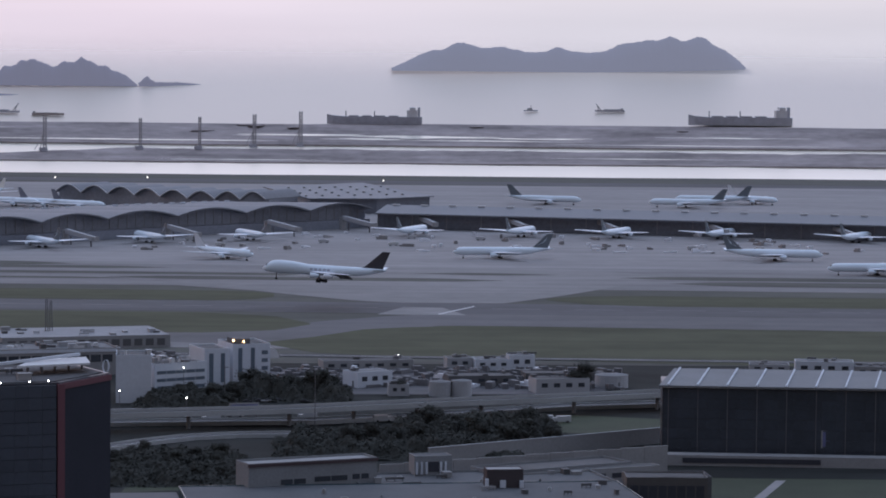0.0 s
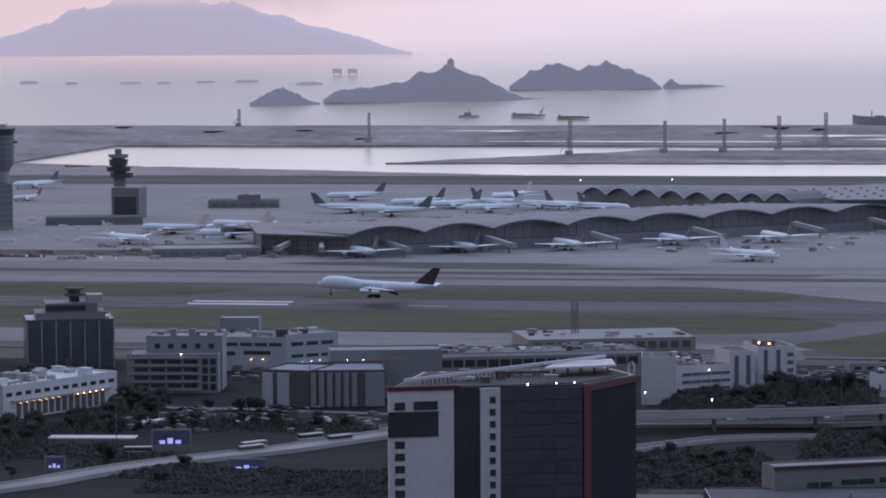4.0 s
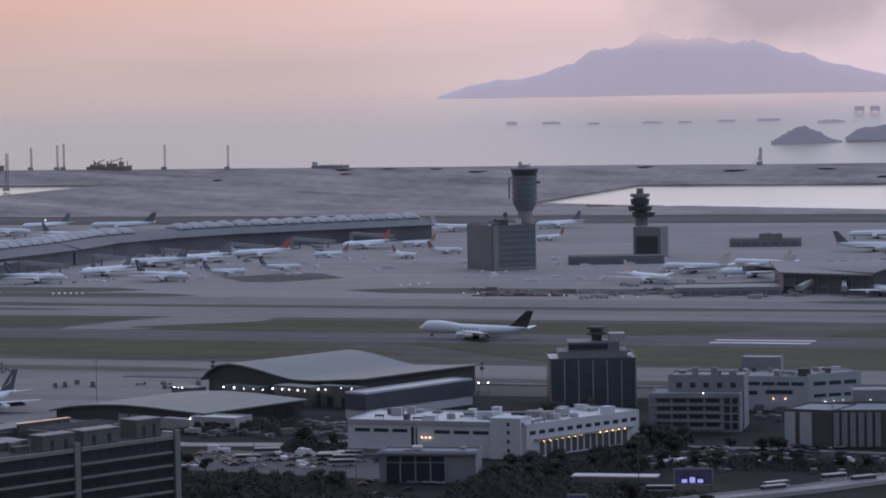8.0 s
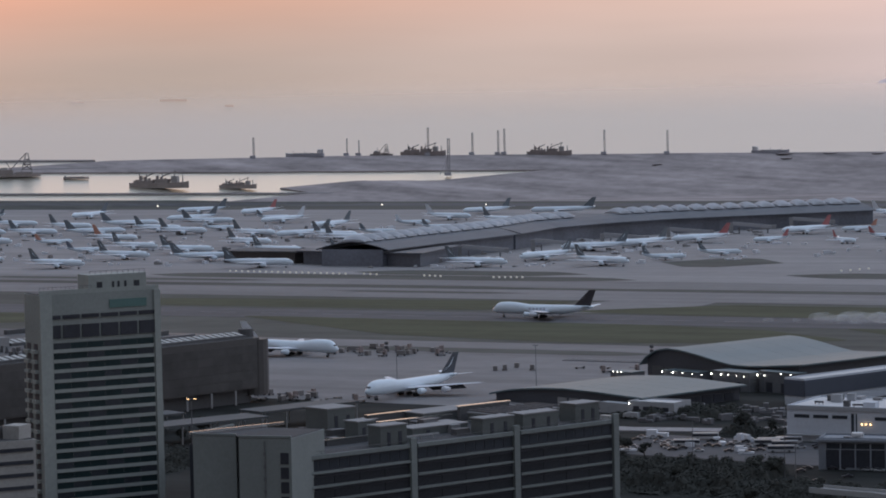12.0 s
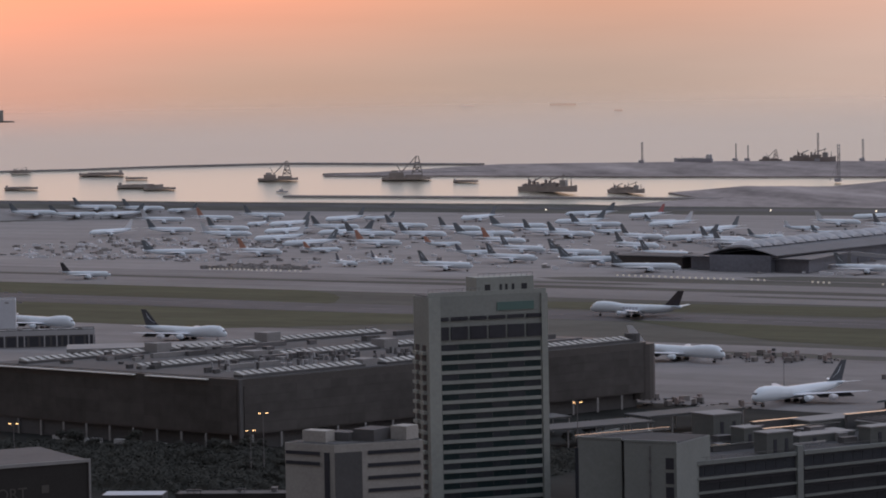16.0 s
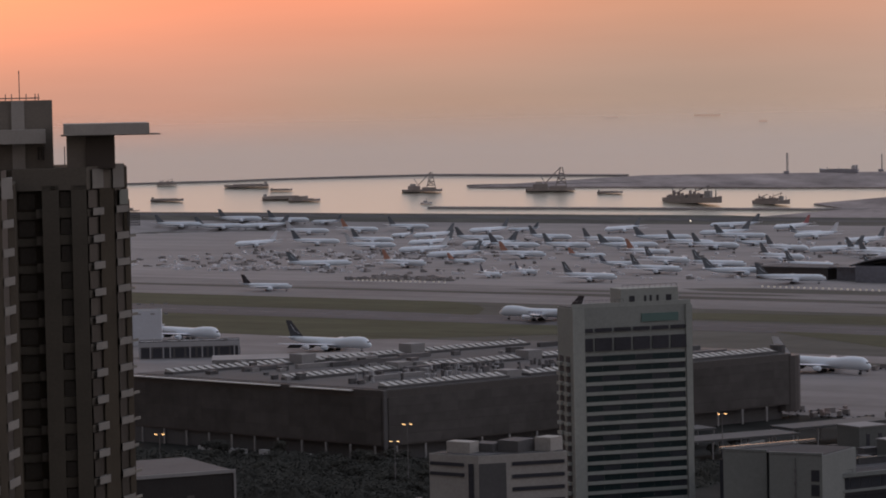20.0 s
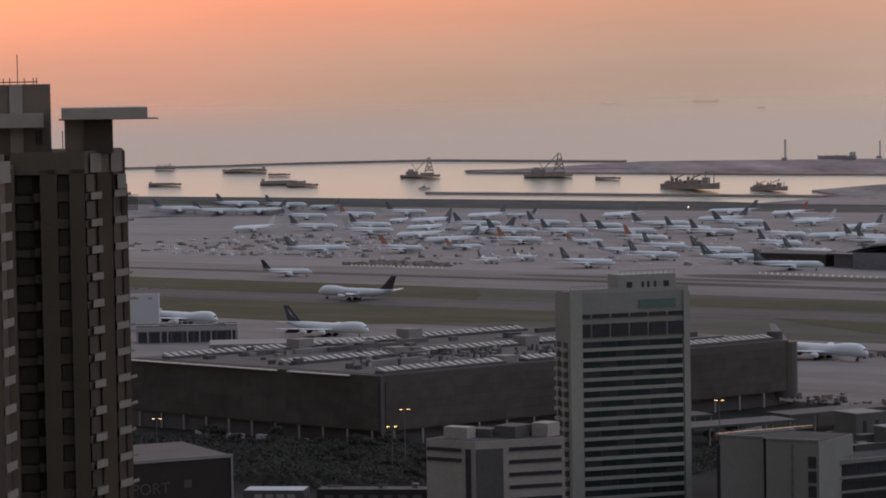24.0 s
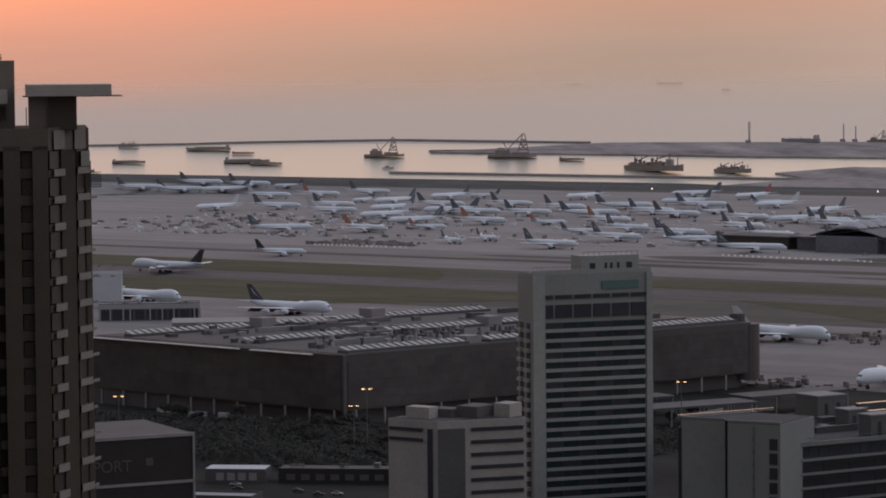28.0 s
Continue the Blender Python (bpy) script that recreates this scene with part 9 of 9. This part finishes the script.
def ship(x, y, rz, L, kind, label):
    t = far_thing("cargo_ship" if kind == "bulk" else "work_barge" if kind in ("barge", "crane", "jib") else "dredger" if kind == "dredger" else "small_boat", label, x, y, rz, "ship", "ships off the airport")
    W, H = L * 0.16, L * 0.07 if kind in ("bulk", "dredger") else L * 0.035
    bm = bmesh.new()
    secs = []
    for u, w, z in ((-.5, .75, 1.0), (-.46, .95, 1.0), (0.3, 1.0, 1.0), (0.44, .6, 1.15), (0.5, .08, 1.35)):
        secs.append([(u * L, -W / 2 * w * .8, -1.5), (u * L, W / 2 * w * .8, -1.5), (u * L, W / 2 * w, H * z), (u * L, -W / 2 * w, H * z)])
    rings(bm, secs)
    work = kind in ("dredger", "crane", "barge")
    base, upper = (WORKHULL, WORKHOUSE) if work else (SHIP, SHIPLIGHT)
    part("hull", bm, base, t)
    def blk(name, m_, x0, x1, z0, z1, w=0.8):
        bm = bmesh.new()
        box(bm, x0 * L, x1 * L, -W / 2 * w, W / 2 * w, H + z0 * L, H + z1 * L)
        part(name, bm, m_, t)
    if kind == "bulk":
        blk("superstructure", SHIPLIGHT, -.45, -.34, 0, .07)
        blk("bridge", SHIPLIGHT, -.43, -.37, .07, .10, 1.0)
        blk("funnel", SHIP, -.48, -.455, 0, .10, .3)
        for u in (-.2, -.06, .08, .22):
            blk("hatch", RIGSTEEL, u - .05, u + .05, 0, .012)
        for u in (0.0, .3):
            bm = bmesh.new()
            cyl(bm, u * L, 0, H, H + .06 * L, .006 * L, n=6)
            part("derrick", bm, RIGSTEEL, t)
    elif kind == "dredger":
        blk("superstructure", base, -.42, -.1, 0, .035)
        blk("deckhouse", base, -.05, .16, 0, .055)
        blk("bridge", upper, .22, .32, 0, .10, .6)
        for k in range(9):
            blk("deck_gear", base, -.4 + .07 * k, -.37 + .07 * k, .02, .05 + .02 * ((k * 7) % 4), .3)
        for u, h in ((-.34, .16), (-.22, .13), (0.05, .17), (.26, .2), (.4, .12)):
            bm = bmesh.new()
            cyl(bm, u * L, 0, H, H + h * L, .012 * L, .006 * L, 6)
            part("mast", bm, RIGDARK, t)
        bm = bmesh.new()
        beam(bm, (.05 * L, 0, H + .1 * L), (.3 * L, 0, H + .18 * L), .008 * L)
        beam(bm, (-.3 * L, 0, H + .06 * L), (-.1 * L, 0, H + .15 * L), .008 * L)
        part("boom", bm, RIGDARK, t)
    elif kind == "crane":
        blk("deckhouse", base, -.35, -.05, 0, .09)
        blk("winch_house", upper, -.3, -.16, .09, .14, .5)
        blk("deck_gear", base, .0, .34, 0, .05, .6)
        bm = bmesh.new()
        for a, b in (((.34, .0), (.25, .43)), ((.10, .0), (.22, .43)), ((.13, .1), (.31, .1)), ((.16, .2), (.29, .2)), ((.19, .3), (.27, .3)), ((.13, .1), (.29, .2)), ((.31, .1), (.16, .2)), ((.16, .2), (.27, .3)), ((.22, .43), (-.1, .1))):
            beam(bm, (a[0] * L, 0, H + a[1] * L), (b[0] * L, 0, H + b[1] * L), .010 * L)
        part("a_frame", bm, RIGDARK, t)
        bm = bmesh.new()
        beam(bm, (-.1 * L, 0, H + .1 * L), (-.2 * L, 0, H + .27 * L), .007 * L)
        part("boom", bm, RIGDARK, t)
    elif kind == "jib":
        blk("cargo", SHIP, -.42, .2, 0, .03)
        blk("deckhouse", SHIPLIGHT, -.46, -.36, 0, .07)
        bm = bmesh.new()
        beam(bm, (.3 * L, 0, H), (.47 * L, 0, H + .22 * L), .012 * L)
        beam(bm, (.38 * L, 0, H), (.42 * L, 0, H + .16 * L), .012 * L)
        part("boom", bm, RIGSTEEL, t)
    elif kind == "barge":
        blk("cargo", ROCK, -.38, .3, 0, .018)
        blk("deckhouse", upper, -.47, -.4, 0, .06)
    else:
        blk("cabin", OFFWHITE, -.25, .1, 0, .14)
        bm = bmesh.new()
        cyl(bm, 0, 0, H + .14 * L, H + .35 * L, .02 * L, n=6)
        part("mast", bm, RIGSTEEL, t)
    return t


def fleet():
    ship(80, 5600, 180, 168, "bulk", "long dark bulk carrier moored beyond the land")
    ship(745, 5720, 180, 188, "bulk", "long dark bulk carrier with deck cranes")
    ship(418, 6560, 10, 30, "boat", "small dark tug on pale water")
    ship(583, 6570, 180, 62, "jib", "dark crane barge with a raised jib")
    ship(-627, 6100, 0, 66, "jib", "dark crane barge on pale water")
    ship(-527, 5960, 0, 60, "barge", "low dark barge at anchor")
    ship(-2356, 4095, 5, 95, "dredger", "cluttered grey dredger in the channel")
    ship(-2207, 4065, 5, 58, "dredger", "stubby grey work vessel with masts")
    ship(-2842, 5510, 190, 78, "bulk", "dark coaster moored behind the bank")
    ship(-2704, 5570, 10, 46, "crane", "dark crane barge by the shore")
    ship(-2604, 5550, 10, 90, "dredger", "grey dredger by the shore")
    ship(-2318, 5500, 10, 86, "dredger", "grey dredger with deck lights")
    ship(-1873, 5480, 5, 70, "bulk", "dark coaster beyond the land")
    ship(-3140, 4518, 30, 70, "crane", "dark crane barge with a tall frame")
    ship(-2904, 4562, 30, 84, "crane", "dark crane barge on bright water")
    ship(-2725, 4464, 25, 42, "barge", "small work barge on bright water")
    ship(-3365, 4095, 35, 55, "barge", "long flat dark barge")
    ship(-3190, 4190, 35, 76, "barge", "pair of loaded barges on bright water")
    ship(-3090, 4110, 35, 52, "barge", "flat barge with gravel load")
    ship(-3697, 4736, 215, 84, "barge", "long low dark barge on bright water")
    ship(-3480, 4560, 35, 40, "barge", "small flat dark barge")
    ship(-2795, 4032, 30, 18, "boat", "small dark motor boat")
    ship(-3985, 4850, 35, 40, "dredger", "distant dark work vessel by the bank")
    ship(-960, 3850, 20, 34, "barge", "low work barge by the shore")
    ship(-740, 6080, 10, 40, "boat", "small grey far-off vessel")


fleet()


# far shapes: distance haze put into the base colour and a glow
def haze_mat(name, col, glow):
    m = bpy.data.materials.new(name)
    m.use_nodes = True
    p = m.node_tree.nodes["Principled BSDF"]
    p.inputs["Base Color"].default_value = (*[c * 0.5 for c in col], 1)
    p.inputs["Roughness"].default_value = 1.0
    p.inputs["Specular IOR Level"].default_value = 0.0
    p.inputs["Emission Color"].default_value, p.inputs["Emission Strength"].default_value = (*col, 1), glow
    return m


def island(name, label, ax, ay, bx, by, z, profile, material, depth=70, seed=1, rough=0.05):
    """A hilly island between two shore points; profile gives (share along, height)."""
    t = tagged(new(name), label, "island", kind="structure")
    a, b = Vector((ax, ay)), Vector((bx, by))
    u = (b - a).normalized()
    n = Vector((-u.y, u.x))
    us, hs = [p[0] for p in profile], [p[1] for p in profile]
    cols = []
    N, M = 240, 9
    for i in range(N + 1):
        s = i / N
        h = float(np.interp(s, us, hs))
        h *= 1 + rough * noise.noise((s * 22, seed, 0.2)) + 0.035 * noise.noise((s * 90, seed, 4.0))
        h += 0.9 * abs(noise.noise((s * 260, seed, 8.0))) * min(1, h / 8)
        p = a.lerp(b, s)
        col = []
        for k in range(M + 1):
            v = k / M
            w = math.sin(math.pi * min(1, v * 1.0)) ** 0.7 if v < 0.5 else max(0.0, 1 - (v - 0.5) * 1.4)
            g = 1 + 0.22 * noise.noise((s * 18, v * 4, seed + 3.0)) * (v < 0.45)
            q = p + n * (depth * (v - 0.25))
            col.append((q.x, q.y, z - 3 + 3 * min(1, v * 6) + max(0.0, h * w * g if v > 0 else 0)))
        cols.append(col)
    bm = bmesh.new()
    vs = [[bm.verts.new(p) for p in c] for c in cols]
    for c, d in zip(vs, vs[1:]):
        for k in range(M):
            bm.faces.new((c[k], d[k], d[k + 1], c[k + 1]))
    part("hills", bm, material, t, smooth=True)
    return t


def islands():
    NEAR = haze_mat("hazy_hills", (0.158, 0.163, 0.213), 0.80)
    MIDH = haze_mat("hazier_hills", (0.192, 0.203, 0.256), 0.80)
    FARH = haze_mat("hazed_far_hills", (0.385, 0.355, 0.425), 0.86)
    # the summit fades by alpha with height, standing in for covering cloud
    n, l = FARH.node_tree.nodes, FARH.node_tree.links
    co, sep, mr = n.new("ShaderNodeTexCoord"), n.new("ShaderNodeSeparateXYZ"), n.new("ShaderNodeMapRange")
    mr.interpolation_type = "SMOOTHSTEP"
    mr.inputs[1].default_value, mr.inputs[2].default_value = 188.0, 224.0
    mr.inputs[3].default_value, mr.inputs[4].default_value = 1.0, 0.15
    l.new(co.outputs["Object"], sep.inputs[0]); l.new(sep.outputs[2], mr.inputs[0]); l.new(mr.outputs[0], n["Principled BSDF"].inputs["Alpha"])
    # wet pools on the bare land
    for x, y, L, W in [(-40, 4960, 130, 60), (60, 4800, 90, 40), (150, 4900, 160, 80), (330, 4870, 120, 40), (-250, 4700, 300, 26), (240, 4760, 200, 30), (-420, 4720, 200, 24), (520, 4640, 260, 26), (640, 4980, 150, 40), (-600, 5200, 120, 40), (420, 4150, 160, 14), (-100, 4030, 200, 10)]:
        bm = bmesh.new()
        ring_ = []
        for k in range(36):
            a = k * math.pi / 18
            q = 0.65 + 0.6 * noise.noise((math.cos(a) * 1.7 + x, math.sin(a) * 1.7, y * 0.01))
            px, py, pz, _ = lay(x + L * q * math.cos(a), y + W * q * math.sin(a))
            ring_.append(bm.verts.new((px, py, pz + 0.25)))
        bm.faces.new(ring_)
        tagged(part("pool", bm, WATER), "shallow still pool on bare land", "pool", kind="structure")
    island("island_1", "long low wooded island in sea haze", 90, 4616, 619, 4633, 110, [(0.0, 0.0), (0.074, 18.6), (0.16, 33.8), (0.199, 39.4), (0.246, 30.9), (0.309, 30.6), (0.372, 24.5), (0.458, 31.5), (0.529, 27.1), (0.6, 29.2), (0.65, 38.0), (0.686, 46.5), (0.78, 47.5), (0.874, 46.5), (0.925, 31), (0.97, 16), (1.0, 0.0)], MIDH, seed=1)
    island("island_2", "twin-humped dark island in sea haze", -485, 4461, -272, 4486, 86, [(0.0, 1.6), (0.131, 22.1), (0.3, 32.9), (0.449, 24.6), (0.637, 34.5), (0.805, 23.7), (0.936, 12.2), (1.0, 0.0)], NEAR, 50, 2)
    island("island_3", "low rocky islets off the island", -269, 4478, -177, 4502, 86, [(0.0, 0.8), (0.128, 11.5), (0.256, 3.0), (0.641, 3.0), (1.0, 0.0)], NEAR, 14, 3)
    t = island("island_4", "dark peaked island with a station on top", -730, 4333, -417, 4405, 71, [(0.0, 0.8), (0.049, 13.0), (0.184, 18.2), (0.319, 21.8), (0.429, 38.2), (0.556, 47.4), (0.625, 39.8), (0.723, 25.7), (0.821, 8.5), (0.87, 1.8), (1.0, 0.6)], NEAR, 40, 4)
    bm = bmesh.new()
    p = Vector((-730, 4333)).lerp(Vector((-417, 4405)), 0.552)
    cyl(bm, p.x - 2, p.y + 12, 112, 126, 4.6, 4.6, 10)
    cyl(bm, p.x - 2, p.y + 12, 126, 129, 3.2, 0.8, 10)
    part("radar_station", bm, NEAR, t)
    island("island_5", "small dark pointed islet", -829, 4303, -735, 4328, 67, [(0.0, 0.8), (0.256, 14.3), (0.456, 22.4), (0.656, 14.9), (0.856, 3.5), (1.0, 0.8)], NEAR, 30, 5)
    island("island_6", "large mountain island paled and faded as if hazed", -1395, 4592, -660, 4717, 134, [(0.0, 0.9), (0.06, 17.0), (0.12, 24.0), (0.17, 27.5), (0.23, 36.0), (0.278, 48.0), (0.32, 62.0), (0.36, 74.5), (0.40, 82.5), (0.45, 87.5), (0.50, 88.0), (0.55, 84.5), (0.60, 78.0), (0.65, 70.5), (0.70, 61.0), (0.763, 50.0), (0.83, 37.0), (0.89, 24.0), (0.94, 12.0), (0.976, 4.0), (1.0, 0.0)], FARH, 90, 6)
    # islets and platforms carry haze as pale colour and a glow
    SHOAL = haze_mat("hazed_shoal", (0.29, 0.27, 0.33), 0.72)
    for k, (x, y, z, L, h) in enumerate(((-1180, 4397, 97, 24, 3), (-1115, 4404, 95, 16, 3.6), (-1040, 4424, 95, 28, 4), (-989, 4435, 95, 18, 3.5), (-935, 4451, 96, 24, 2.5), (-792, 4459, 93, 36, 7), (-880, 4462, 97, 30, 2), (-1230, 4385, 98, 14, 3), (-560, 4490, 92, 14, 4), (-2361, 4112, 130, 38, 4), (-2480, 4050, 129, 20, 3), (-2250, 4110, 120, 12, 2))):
        island("islet_%d" % (k + 1), "faint far islet with haze in its colour", x, y, x + L * 1.05, y + L * 0.28, z, [(0, 0.1), (0.2, h * 0.16), (0.35, h * 0.30), (0.5, h * 0.14), (0.62, h * 0.32), (0.8, h * 0.12), (1, 0.05)], SHOAL if k < 9 else haze_mat("hazed_shape", (0.42, 0.33, 0.30), 0.8), 8, 10 + k)
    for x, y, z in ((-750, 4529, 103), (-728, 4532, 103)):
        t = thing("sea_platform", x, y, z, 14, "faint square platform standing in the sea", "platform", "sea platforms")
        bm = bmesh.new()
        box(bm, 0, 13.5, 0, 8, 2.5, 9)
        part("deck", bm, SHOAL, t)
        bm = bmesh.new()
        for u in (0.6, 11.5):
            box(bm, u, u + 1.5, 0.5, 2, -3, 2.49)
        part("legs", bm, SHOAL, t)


islands()


def motions():
    walk(jumbo, [(t, pose(x, rwy(x), z + 0.25, 0, -p, 180 - 2.3)) for t, x, z, p in (
        (0, -4, 16.5, 3), (1, -76, 14.6, 3), (2, -150, 12.0, 3), (3, -223, 8.8, 3), (4, -295, 5.4, 3), (5, -366, 3.2, 3.2), (6, -436, 1.2, 3.2), (7, -504, 0.2, 3), (8, -570.5, 0, 2), (9, -636, 0, 0.6), (9.5, -669, 0, 0.2),
        (11, -770, 0, 0), (12.5, -862, 0, 0), (14.5, -976, 0, 0), (17, -1117, 0, 0), (20, -1267, 0, 0), (22.5, -1377, 0, 0), (24.5, -1459, 0, 0), (26, -1519, 0, 0), (28, -1594, 0, 0))])
    # the landing gear hangs until the wheels take the weight
    for ob in jumbo.children:
        if ob.name.startswith("gear_leg"):
            walk(ob, [(0, pose(0, 0, -1.5)), (6.9, pose(0, 0, -1.3)), (7.6, pose(0, 0, -0.25)), (8.2, pose(0, 0, 0)), (28, pose(0, 0, 0))])
    # smoke is born at the wheels, rises, spreads and sinks away
    for ob, a, b, c in smoke:
        born = 7.9 + 1.1 * a
        a = a ** 1.9
        x = 36 - 58 * a + 8 * (b - 0.5)
        h = 2 + 15 * c * (0.25 + 0.75 * (1 - a))
        low = pose(x, 2 * b, -6)
        walk(ob, [(0, low), (born - 0.25, low), (born + 0.25, pose(x, 3 * b, 1.5)), (9.6, pose(x - 3 + 8 * (c - .5), 8 * b, h * 0.6)), (11, pose(x + 4 + 14 * (b - .5), 20 * b, h)), (12.2, pose(x + 10 + 100 * (c - .5), 40 * b, h * 0.3)), (13.8, pose(x + 16 + 115 * (c - .5), 60 * b, -3)), (16.5, pose(x + 16 + 120 * (c - .5), 60 * b, -8)), (28, pose(x + 16 + 120 * (c - .5), 60 * b, -8))])
    walk(taxiing, [(t, pose(x, 2193, 0.3, 0, 0, 12)) for t, x in ((0, -1860), (14.5, -1748), (17, -1718), (20, -1690), (22.5, -1674), (24.5, -1662), (26, -1650), (28, -1632))])


motions()
